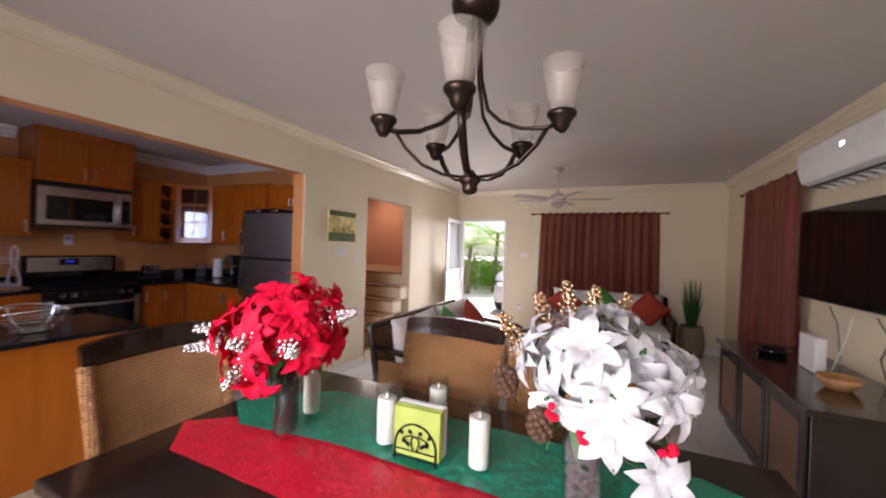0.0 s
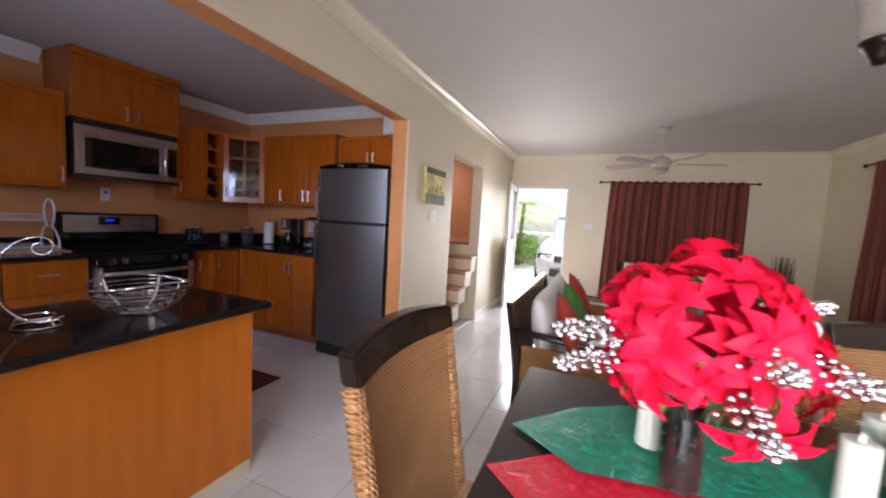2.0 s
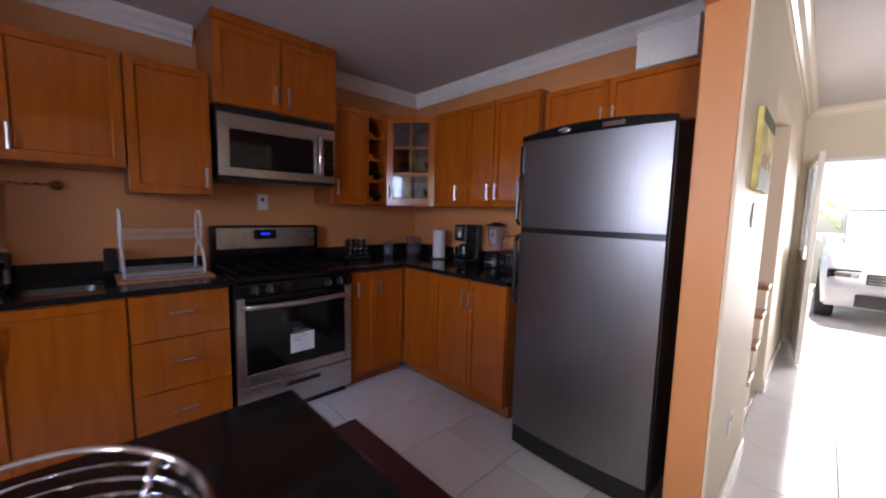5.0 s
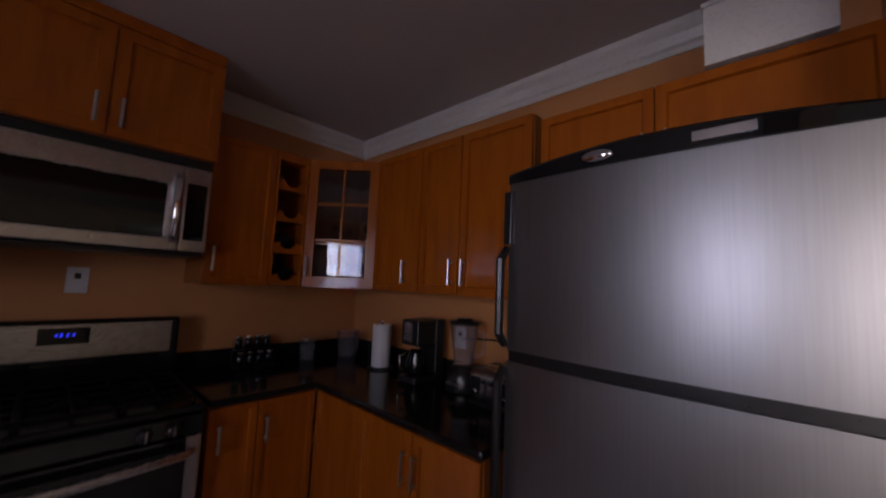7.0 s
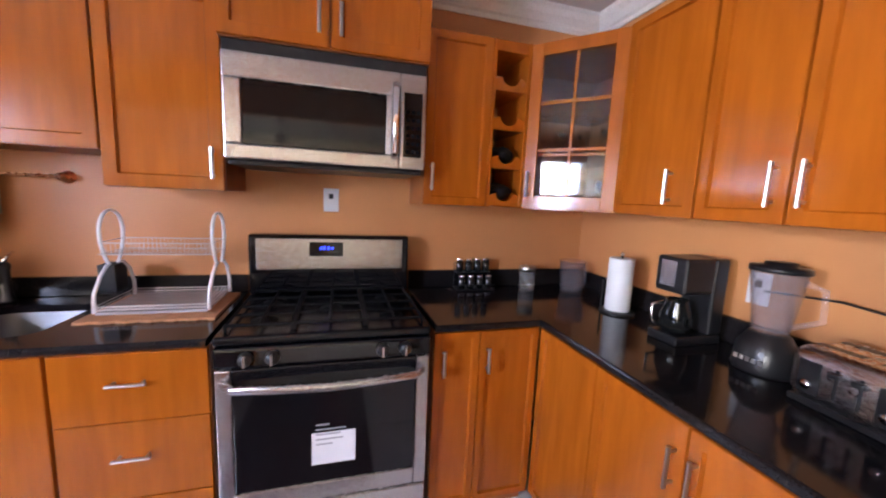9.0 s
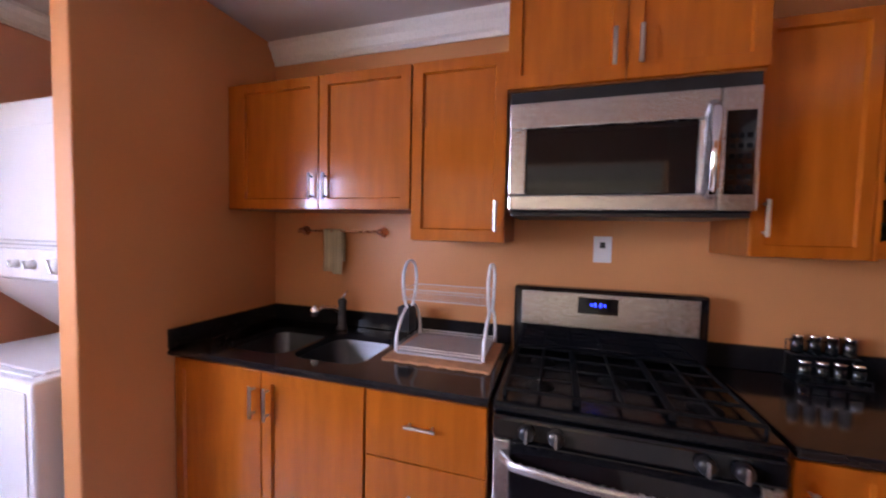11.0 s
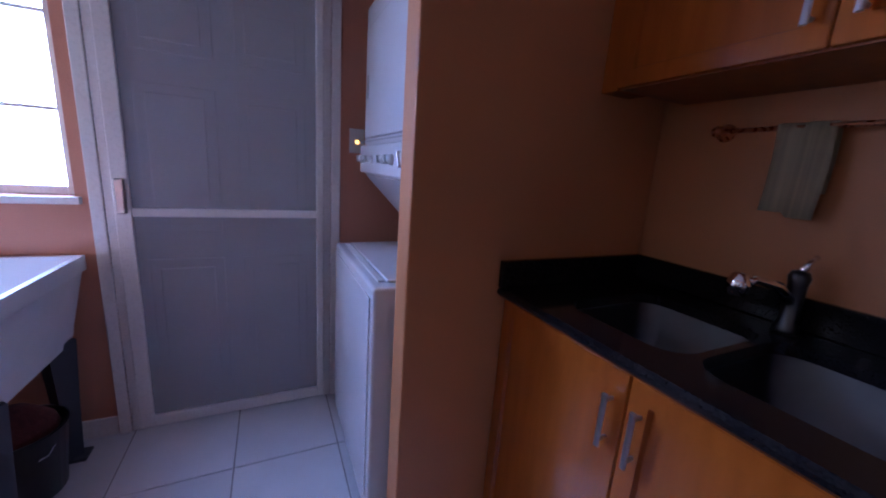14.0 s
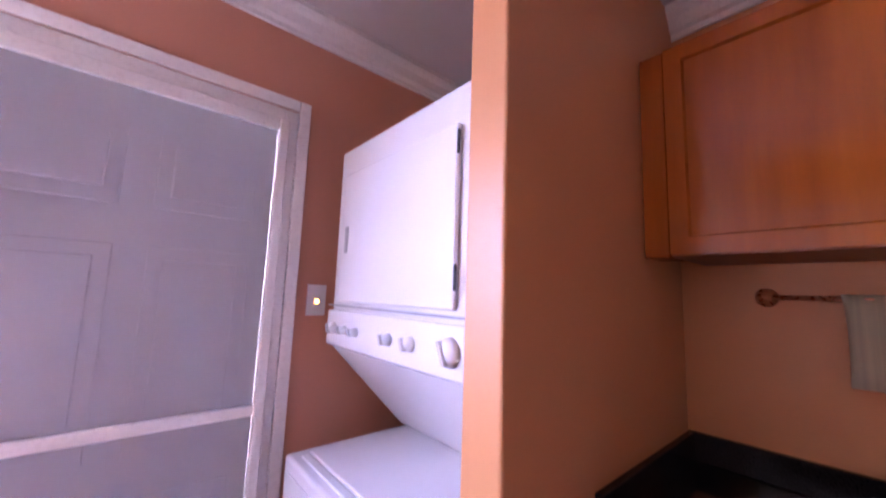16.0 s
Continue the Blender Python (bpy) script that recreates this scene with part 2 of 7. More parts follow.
LEAF = mat("green_leaf", (0.035, 0.11, 0.03), 0.5, var=0.35, scale=9, bump=0.1)
LEAFOUT = mat("sunlit_garden_leaf", (0.10, 0.24, 0.035), 0.5, var=0.4, scale=3, bump=0.1, piece=0.2)
SILVER = mat("silver_bead", (0.80, 0.80, 0.82), 0.14, 1.0, var=0.05, bump=0.0)
GOLD = mat("champagne_gold_bead", (0.72, 0.50, 0.32), 0.2, 1.0, var=0.1, bump=0.0)
CONE = mat("pine_cone", (0.10, 0.05, 0.03), 0.7, var=0.4, scale=60)
WAX = mat("ivory_wax", (0.84, 0.82, 0.76), 0.5, var=0.04, scale=10)
PAPER = mat("white_paper", (0.80, 0.80, 0.80), 0.7, var=0.03, scale=20)
LIME = mat("lime_green_napkin", (0.37, 0.46, 0.095), 0.75, var=0.1, scale=14, bump=0.1)
CUSHW = mat("white_cushion_cotton", (0.74, 0.72, 0.70), 0.85, var=0.06, scale=8, bump=0.2, bscale=200)
CUSHR = mat("red_cushion_cotton", (0.42, 0.05, 0.03), 0.85, var=0.12, scale=8, bump=0.2, bscale=200)
CUSHG = mat("green_cushion_cotton", (0.06, 0.24, 0.05), 0.85, var=0.12, scale=8, bump=0.2, bscale=200)
TREAD = mat("stair_tread_wood", (0.33, 0.16, 0.07), 0.35, var=0.2, scale=5, stretch=(1, 6, 6))
MATC = mat("maroon_floor_mat", (0.09, 0.02, 0.018), 0.95, var=0.3, scale=60, bump=0.4, bscale=220)
TOWELC = mat("cream_striped_towel", (0.76, 0.68, 0.48), 0.9, var=0.14, scale=4, bump=0.3, bscale=240, stretch=(1, 22, 0.3))
TAN = mat("tan_drying_mat", (0.55, 0.26, 0.12), 0.9, var=0.15, scale=30, bump=0.35, bscale=150)
COPPER = mat("brushed_copper", (0.62, 0.30, 0.17), 0.28, 1.0, var=0.08, bump=0.0)
# Mesh colour lightened and blued to stand in for window glare.
SCREENM = mat("grey_insect_screen", (0.46, 0.48, 0.55), 0.8, var=0.06, scale=5, bump=0.15, bscale=600)
_t = SCREENM.node_tree
_mx, _tr = _t.nodes.new("ShaderNodeMixShader"), _t.nodes.new("ShaderNodeBsdfTransparent")
_mx.inputs[0].default_value = 0.34
_t.links.new(_tr.outputs[0], _mx.inputs[1])
_t.links.new(_t.nodes["Principled BSDF"].outputs[0], _mx.inputs[2])
_t.links.new(_mx.outputs[0], _t.nodes["Material Output"].inputs["Surface"])
_t = LEAFOUT.node_tree
_mx, _tl = _t.nodes.new("ShaderNodeMixShader"), _t.nodes.new("ShaderNodeBsdfTranslucent")
_tl.inputs["Color"].default_value = (0.42, 0.62, 0.12, 1)
_mx.inputs[0].default_value = 0.55
_t.links.new(_t.nodes["Principled BSDF"].outputs[0], _mx.inputs[1])
_t.links.new(_tl.outputs[0], _mx.inputs[2])
_t.links.new(_mx.outputs[0], _t.nodes["Material Output"].inputs["Surface"])
DARKGLASS = mat("dark_screen_glass", (0.006, 0.007, 0.007), 0.06, var=0.2, bump=0.0)
WIRE = mat("white_coated_wire", (0.62, 0.58, 0.54), 0.4, 0.1, var=0.1, bump=0.0)
# Fan paint greyed so that the blades read as a backlit silhouette.
FANP = mat("silhouette_fan_paint", (0.42, 0.37, 0.32), 0.5, var=0.1, scale=8)
LABEL = mat("printed_grey_ink", (0.35, 0.35, 0.36), 0.6, bump=0.0)
TUBLEG = mat("slate_moulded_plastic", (0.045, 0.048, 0.060), 0.5, var=0.15, scale=8)
BASKET = mat("woven_basket", (0.26, 0.20, 0.13), 0.8, var=0.3, scale=40, bump=0.4, bscale=90)
CONCRETE = mat("sunlit_concrete", (0.66, 0.64, 0.60), 0.85, var=0.12, scale=3, bump=0.2, bscale=60)
CARPAINT = mat("silver_white_car_paint", (0.62, 0.64, 0.66), 0.2, 0.2, var=0.03, bump=0.0, coat=0.6)
RUBBER = mat("tyre_rubber", (0.015, 0.015, 0.015), 0.8, var=0.2, bump=0.1)
GLASS = clear("clear_glass", (0.95, 0.97, 0.96))
TRAY = clear("milky_plastic", (0.90, 0.86, 0.84), 0.45)
SMOKEPL = clear("frosted_clear_plastic", (0.94, 0.92, 0.94), 0.07)
BLUELED = glow("blue_clock_digits", (0.015, 0.04, 1.0), 0.9)
WHITELED = glow("white_display_digits", (0.9, 0.95, 1.0), 2.5)
AMBER = glow("amber_pilot_lamp", (1.0, 0.45, 0.05), 4.0)
PAINT_G = mat("painted_green_field", (0.060, 0.105, 0.018), 0.6, var=0.3, scale=12)
OCHRE = mat("painted_ochre", (0.34, 0.24, 0.06), 0.6, var=0.3, scale=14)
PAINT_Y = mat("painted_yellow_sky", (0.62, 0.50, 0.10), 0.6, var=0.3, scale=9, col2=(0.75, 0.66, 0.30))

# ---- mesh helpers ----


def box(lo, hi, b=0.004, seg=2):
    bm = bmesh.new()
    bmesh.ops.create_cube(bm, size=1)
    s = [abs(h - l) for l, h in zip(lo, hi)]
    c = [(l + h) / 2 for l, h in zip(lo, hi)]
    for v in bm.verts:
        v.co = Vector((v.co.x * s[0] + c[0], v.co.y * s[1] + c[1], v.co.z * s[2] + c[2]))
    if b:
        bmesh.ops.bevel(bm, geom=bm.edges[:], offset=min(b, 0.4 * min(s)), segments=seg, affect="EDGES", profile=0.5)
    return bm


def add(*bms):
    out = bmesh.new()
    for b in bms:
        me = bpy.data.meshes.new("tmp")
        b.to_mesh(me)
        out.from_mesh(me)
        bpy.data.meshes.remove(me)
        b.free()
    return out


def xf(bm, m):
    bmesh.ops.transform(bm, matrix=m, verts=bm.verts[:])
    return bm


def lathe(profile, n=24, at=(0, 0, 0)):
    bm = bmesh.new()
    rings = []
    for r, z in profile:
        if r < 1e-5:
            rings.append([bm.verts.new((at[0], at[1], at[2] + z))])
        else:
            rings.append([bm.verts.new((at[0] + r * math.cos(2 * math.pi * k / n), at[1] + r * math.sin(2 * math.pi * k / n), at[2] + z)) for k in range(n)])
    for a, b in zip(rings, rings[1:]):
        for k in range(n):
            q = [a[k % len(a)], a[(k + 1) % len(a)], b[(k + 1) % len(b)], b[k % len(b)]]
            u = list(dict.fromkeys(q))
            if len(u) > 2:
                bm.faces.new(u)
    bmesh.ops.recalc_face_normals(bm, faces=bm.faces[:])
    return bm


def tube(pts, r, n=8, closed=False, wide=None):
    """A bar swept along points; r may be a list; wide: second radius for a flat bar."""
    bm = bmesh.new()
    pts = [Vector(p) for p in pts]
    rings, up = [], Vector((0, 0, 1))
    side = None
    for i, p in enumerate(pts):
        a = pts[i - 1] if i or closed else p
        c = pts[(i + 1) % len(pts)] if i + 1 < len(pts) or closed else p
        d = (c - a).normalized()
        if side is None:
            side = d.cross(up if abs(d.z) < 0.95 else Vector((1, 0, 0))).normalized()
        side = (side - d * side.dot(d)).normalized()
        top = side.cross(d)
        rr = r[i] if isinstance(r, (list, tuple)) else r
        rings.append([bm.verts.new(p + side * ((wide or rr) * math.cos(2 * math.pi * k / n)) + top * (rr * math.sin(2 * math.pi * k / n))) for k in range(n)])
    for i in range(len(rings) - (0 if closed else 1)):
        a, b = rings[i], rings[(i + 1) % len(rings)]
        for k in range(n):
            bm.faces.new((a[k], a[(k + 1) % n], b[(k + 1) % n], b[k]))
    if not closed:
        bm.faces.new(rings[0][::-1])
        bm.faces.new(rings[-1])
    bmesh.ops.recalc_face_normals(bm, faces=bm.faces[:])
    return bm


def prism(poly, z0, z1, b=0.004):
    bm = bmesh.new()
    lo = [bm.verts.new((x, y, z0)) for x, y in poly]
    hi = [bm.verts.new((x, y, z1)) for x, y in poly]
    bm.faces.new(lo[::-1])
    bm.faces.new(hi)
    for k in range(len(poly)):
        j = (k + 1) % len(poly)
        bm.faces.new((lo[k], lo[j], hi[j], hi[k]))
    bmesh.ops.recalc_face_normals(bm, faces=bm.faces[:])
    if b:
        bmesh.ops.bevel(bm, geom=bm.edges[:], offset=b, segments=2, affect="EDGES", profile=0.5)
    return bm


def arc(c, r, a0, a1, n, plane="xy"):
    out = []
    for k in range(n + 1):
        a = radians(a0 + (a1 - a0) * k / n)
        u, v = r * math.cos(a), r * math.sin(a)
        out.append({"xy": (c[0] + u, c[1] + v, c[2]), "xz": (c[0] + u, c[1], c[2] + v), "yz": (c[0], c[1] + u, c[2] + v)}[plane])
    return out


def part(name, bm, material, parent=None, label="", smooth=False):
    me = bpy.data.meshes.new(name)
    bm.to_mesh(me)
    bm.free()
    me.materials.append(material)
    if smooth:
        me.polygons.foreach_set("use_smooth", [True] * len(me.polygons))
    ob = new(name, me)
    if parent is not None:
        ob.parent = parent
        if parent.type == "EMPTY":
            ob.matrix_parent_inverse = parent.matrix_basis.inverted()
    return tagged(ob, label)


def thing(name, base, label, category, group="", kind=""):
    """An Empty at the thing's base; its parts are given in the room's metres."""
    ob = new(name)
    ob.empty_display_size = 0.1
    ob.matrix_basis = Matrix.Translation(base)
    return tagged(ob, label, category, group, kind)


def setting(name, bm, material, label, category="", smooth=False):
    return tagged(part(name, bm, material, None, smooth=smooth), label, category or name.split("_")[0], "", "structure")


# ---- large structure ----
H = 2.52           # ceiling
WX = 2.77          # dining face of the long wall and of the beam
KX = 2.63          # kitchen face of it
FAR, NEAR = 3.05, -5.0
RIGHT = 7.0
LB = -4.30         # laundry back wall
BEAM = 2.118

floor_ob = setting("floor", box((-0.3, -5.3, -0.12), (7.2, FAR + 0.15, -0.004), 0), GROUT, "grey grouted bed under the white floor tiles", "floor")
setting("ceiling", box((-0.3, -5.3, H), (7.2, FAR + 0.15, H + 0.12), 0), CEIL, "off-white textured ceiling paint", "ceiling")
setting("wall_kitchen_west", box((-0.15, LB, 0), (0, 2.9, H), 0), ORANGE, "orange painted kitchen wall", "wall")
setting("wall_kitchen_north", box((0, 0, 0), (KX, 0.12, H), 0), ORANGE, "orange painted kitchen wall", "wall")
setting("wall_column", box((KX, -0.828, 0), (WX - 0.012, 0.19, H), 0.006), ORANGE, "orange painted wall end at the kitchen opening", "wall")
setting("wall_long_face", box((WX - 0.011, -0.822, 0), (WX, 0.19, H), 0), CREAM, "cream painted living room wall", "wall")
setting("beam_core", box((KX, -3.38, BEAM), (WX - 0.012, -0.828, H), 0.004), ORANGE, "orange underside of the beam over the peninsula", "beam")
setting("beam_face", box((WX - 0.011, -3.38, BEAM + 0.002), (WX, -0.822, H), 0), CREAM, "cream painted beam face", "beam")
setting("wall_long_over_stairs", box((KX, 0.19, 2.045), (WX, 1.27, H), 0), CREAM, "cream wall over the stair opening", "wall")
setting("wall_long_north", box((KX, 1.27, 0), (WX, FAR, H), 0), CREAM, "cream painted wall beside the entrance", "wall")
setting("wall_dining_west", box((KX, NEAR, 0), (WX, -3.385, H), 0), CREAM, "cream painted dining wall", "wall")
setting("wall_stair_back", box((0, 2.9, 0), (KX, 3.0, 5.0), 0), BROWNWALL, "terracotta stairwell wall", "wall")
setting("wall_stair_south", box((0, 0.121, 0), (KX, 0.135, H), 0), BROWNWALL, "terracotta stairwell wall", "wall")
setting("wall_stair_west", box((0.001, 0.136, 0), (0.015, 2.89, H), 0), BROWNWALL, "terracotta stairwell wall", "wall")
DX0, DX1, DH = 2.84, 3.745, 2.0
setting("wall_far_lintel", box((DX0, FAR, DH), (DX1, FAR + 0.14, H), 0), CREAM, "cream wall over the front door", "wall")
setting("wall_far_west", box((KX, FAR, 0), (DX0, FAR + 0.14, H), 0), CREAM, "cream wall beside the front door", "wall")
setting("wall_far", box((DX1, FAR, 0), (7.2, FAR + 0.14, H), 0), CREAM, "cream painted far living room wall", "wall")
setting("wall_right", box((RIGHT, NEAR, 0), (RIGHT + 0.15, FAR, H), 0), CREAM, "cream painted wall with the television", "wall")
setting("wall_near_left", box((WX, NEAR - 0.15, 0), (3.90, NEAR, H), 0), CREAM, "cream painted dining wall", "wall")
setting("wall_near_right", box((5.40, NEAR - 0.15, 0), (RIGHT, NEAR, H), 0), CREAM, "cream painted dining wall", "wall")
setting("wall_near_sill", box((3.90, NEAR - 0.15, 0), (5.40, NEAR, 0.70), 0), CREAM, "cream painted wall under the dining window", "wall")
setting("wall_near_head", box((3.90, NEAR - 0.15, 2.20), (5.40, NEAR, H), 0), CREAM, "cream painted wall over the dining window", "wall")
# laundry
setting("wall_partition", box((0, -3.409, 0), (0.954, -3.31, H), 0.006), ORANGE, "orange painted partition between sink and laundry", "wall")
setting("wall_half", box((1.90, -3.38, 0), (WX - 0.012, -3.265, 1.25), 0.006), PEACH, "low peach half wall with a flat painted ledge", "wall")
setting("wall_half_face", box((WX - 0.011, -3.384, 0), (WX, -3.262, 1.247), 0.002), CREAM, "cream dining face of the half wall", "wall")
LDX0, LDX1, LDH = 1.02, 1.90, 2.11
WNX0, WNX1, WNZ0, WNZ1 = 1.99, 2.62, 1.08, 2.10
setting("wall_laundry_west", box((0, LB - 0.14, 0), (LDX0, LB, H), 0), PEACH, "peach painted laundry wall", "wall")
setting("wall_laundry_lintel", box((LDX0, LB - 0.14, LDH), (LDX1, LB, H), 0), PEACH, "peach painted wall over the laundry door", "wall")
setting("wall_laundry_pier", box((LDX1, LB - 0.14, 0), (WNX0, LB, H), 0), PEACH, "peach painted wall between door and window", "wall")
setting("wall_laundry_sill", box((WNX0, LB - 0.14, 0), (WNX1, LB, WNZ0), 0), PEACH, "peach painted wall under the laundry window", "wall")
setting("wall_laundry_head", box((WNX0, LB - 0.14, WNZ1), (WNX1, LB, H), 0), PEACH, "peach painted wall over the laundry window", "wall")
setting("wall_laundry_east", box((WNX1, LB - 0.14, 0), (KX - 0.001, LB, H), 0), PEACH, "peach painted laundry corner", "wall")


def crown(name, a, b, inward, z=H, d=0.085, tall=1.0, deep=1.0):
    """Stepped crown moulding from a to b along a wall; inward: unit vector into the room."""
    prof = [(0, 0), (0.012, 0), (0.016, 0.018), (0.034, 0.026), (0.055, 0.055), (0.072, 0.064), (d, 0.074), (d, 0.095), (0, 0.095)]
    bm = bmesh.new()
    ends = []
    for p in (a, b):
        ends.append([bm.verts.new((p[0] + inward[0] * u * deep, p[1] + inward[1] * u * deep, z - 0.0955 * tall + v * tall)) for u, v in prof])
    n = len(prof)
    for k in range(n):
        bm.faces.new((ends[0][k], ends[0][(k + 1) % n], ends[1][(k + 1) % n], ends[1][k]))
    bm.faces.new(ends[0])
    bm.faces.new(ends[1][::-1])
    bmesh.ops.recalc_face_normals(bm, faces=bm.faces[:])
    return setting(name, bm, GLOSSCREAM if name in ("trim_crown_long", "trim_crown_far", "trim_crown_right") else WHITE, "white stepped crown moulding", "moulding")


crown("trim_crown_west", (0, -3.312), (0, -1.93), (1, 0), tall=1.24, deep=0.68)
crown("trim_crown_west_corner", (0, -1.09), (0, 0), (1, 0), tall=1.24, deep=0.68)
crown("trim_crown_north", (0, 0), (KX, 0), (0, -1), tall=1.24, deep=0.68)
crown("trim_crown_long", (WX, -3.38), (WX, FAR), (1, 0))
crown("trim_crown_far", (WX, FAR), (RIGHT, FAR), (0, -1))
crown("trim_crown_right", (RIGHT, NEAR), (RIGHT, FAR), (-1, 0))
crown("trim_crown_laundry", (0, LB), (0, -3.411), (1, 0))
crown("trim_crown_laundry_back", (0.09, LB), (KX, LB), (0, 1))


def skirting(name, lo, hi):
    setting(name, box(lo, hi, 0.004), WHITE, "white painted skirting board", "baseboard")


skirting("baseboard_column", (KX - 0.014, -0.842, 0), (WX + 0.014, -0.829, 0.10))
skirting("baseboard_long", (WX + 0.001, -0.828, 0), (WX + 0.014, 0.19, 0.10))
skirting("baseboard_long_north", (WX + 0.001, 1.27, 0), (WX + 0.014, FAR, 0.10))
skirting("baseboard_far", (DX1 + 0.06, FAR - 0.014, 0), (RIGHT - 0.015, FAR - 0.001, 0.10))
skirting("baseboard_right", (RIGHT - 0.014, NEAR, 0), (RIGHT - 0.001, FAR, 0.10))
skirting("baseboard_partition", (0.64, -3.309, 0), (0.967, -3.297, 0.09))
skirting("baseboard_partition_end", (0.955, -3.409, 0), (0.967, -3.3095, 0.09))
skirting("baseboard_half", (1.888, -3.38, 0), (1.899, -3.265, 0.09))
skirting("baseboard_laundry", (1.95, LB + 0.001, 0), (KX - 0.01, LB + 0.013, 0.09))

# ---- kitchen units ----
CT = 0.93          # kitchen worktop height
UB, UT = 1.402, 2.165


def handle_bar(door, p0, p1, out):
    """A flat satin bar handle with two posts; out: direction away from the door."""
    o = Vector(out) * 0.026
    a, b = Vector(p0), Vector(p1)
    d = (b - a) * 0.12
    bm = add(tube([a + o, b + o], 0.005, 8, wide=0.007), tube([a + d, a + d + o], 0.0045), tube([b - d, b - d + o], 0.0045))
    return part("handle", bm, NICKEL, door, "satin nickel bar handle")


def framed(lo, hi, normal, rail):
    """One slab whose front face is sunk inside a frame of that width."""
    bm = box(lo, hi, 0)
    n = Vector(normal)
    front = max(bm.faces, key=lambda f_: f_.normal.dot(n))
    bmesh.ops.inset_individual(bm, faces=[front], thickness=rail)
    bmesh.ops.inset_individual(bm, faces=[front], thickness=0.007, depth=-0.011)
    bmesh.ops.bevel(bm, geom=[e for e in bm.edges if e.calc_face_angle(0) > 1.2], offset=0.002, segments=2, affect="EDGES")
    return bm


def door_x(unit, y0, y1, z0, z1, x, handle=None, name="door", rail=0.064):
    """A framed door in a front that faces +x, at x."""
    g = 0.0018
    d = part(name, framed((x, y0 + g, z0 + g), (x + 0.019, y1 - g, z1 - g), (1, 0, 0), rail), MAPLE, unit)
    if handle:
        handle_bar(d, (x + 0.019, *handle[0]), (x + 0.019, *handle[1]), (1, 0, 0))
    return d


def door_y(unit, x0, x1, z0, z1, y, handle=None, rail=0.055, name="door"):
    """A framed door in a front that faces -y, at y."""
    g = 0.0018
    d = part(name, framed((x0 + g, y - 0.019, z0 + g), (x1 - g, y, z1 - g), (0, -1, 0), rail), MAPLE, unit)
    if handle:
        hx, z0h, z1h = handle
        handle_bar(d, (hx, y - 0.019, z0h), (hx, y - 0.019, z1h), (0, -1, 0))
    return d


# wall cabinets on the hob wall
FX = 0.325
u = thing("wall_cabinet", (0.16, -2.76, 1.555), "honey maple double-door wall cabinet over the sink", "cabinet")
part("body", box((0.003, -3.24, 1.555), (FX - 0.003, -2.312, UT), 0.002), MAPLE_SHADE, u)
door_x(u, -3.24, -2.765, 1.557, UT - 0.002, FX - 0.002, ((-2.80, 1.60), (-2.80, 1.72)))
door_x(u, -2.765, -2.312, 1.557, UT - 0.002, FX - 0.002, ((-2.725, 1.60), (-2.725, 1.72)))
part("filler_strip", box((0.20, -3.307, 1.555), (FX + 0.004, -3.243, UT), 0.002), MAPLE, u)
u = thing("wall_cabinet", (0.16, -2.11, 1.425), "tall narrow honey maple wall cabinet beside the microwave", "cabinet")
part("body", box((0.003, -2.308, 1.425), (FX - 0.003, -1.91, UT), 0.002), MAPLE_SHADE, u)
door_x(u, -2.308, -1.91, 1.427, UT - 0.002, FX - 0.002, ((-1.945, 1.47), (-1.945, 1.59)))
u = thing("wall_cabinet", (0.19, -1.51, 1.985), "maple cabinet above the microwave rising to the ceiling", "cabinet")
part("body", box((0.003, -1.905, 1.985), (0.395, -1.112, H - 0.003), 0.002), MAPLE_SHADE, u)
door_x(u, -1.905, -1.51, 1.987, 2.46, 0.396, ((-1.55, 2.03), (-1.55, 2.15)))
door_x(u, -1.51, -1.112, 1.987, 2.46, 0.396, ((-1.47, 2.03), (-1.47, 2.15)))
part("cornice", box((0.396, -1.905, 2.462), (0.418, -1.112, H - 0.003), 0.003), MAPLE, u)
u = thing("wall_cabinet", (0.16, -0.95, UB), "narrow honey maple wall cabinet beside the bottle rack", "cabinet")
part("body", box((0.003, -1.107, UB), (FX - 0.003, -0.80, UT), 0.002), MAPLE_SHADE, u)
door_x(u, -1.107, -0.80, UB + 0.002, UT - 0.002, FX - 0.002, ((-1.075, 1.47), (-1.075, 1.59)), rail=0.05)
# open bottle rack
u = thing("bottle_rack", (0.16, -0.70, UB), "open honey maple bottle rack with scalloped shelf fronts", "shelf")
part("side_panel", box((0.003, -0.798, UB), (FX + 0.015, -0.782, UT), 0.002), MAPLE, u)
part("side_panel", box((0.003, -0.624, UB), (FX + 0.015, -0.608, UT), 0.002), MAPLE, u)
part("back_panel", box((0.003, -0.782, UB), (0.012, -0.624, UT), 0), MAPLE_SHADE, u)
part("top_panel", box((0.013, -0.782, UT - 0.05), (FX + 0.013, -0.624, UT - 0.002), 0.002), MAPLE, u)
for k in range(4):
    z = UB + 0.008 + k * 0.178
    part("shelf", box((0.013, -0.782, z), (FX + 0.01, -0.624, z + 0.014), 0.002), MAPLE, u)
    # notched front rail
    pts = [(-0.782, z + 0.014), (-0.782, z + 0.050)]
    pts += [(-0.703 + 0.045 * math.cos(a), z + 0.062 - 0.04 * math.sin(a)) for a in [math.pi * j / 8 for j in range(8, -1, -1)]]
    pts += [(-0.624, z + 0.050), (-0.624, z + 0.014)]
    bm = prism(pts, 0, 0.012, 0)
    part("notched_rail", xf(bm, Matrix(((0, 0, 1, FX - 0.004), (1, 0, 0, 0), (0, 1, 0, 0), (0, 0, 0, 1)))), MAPLE, u)
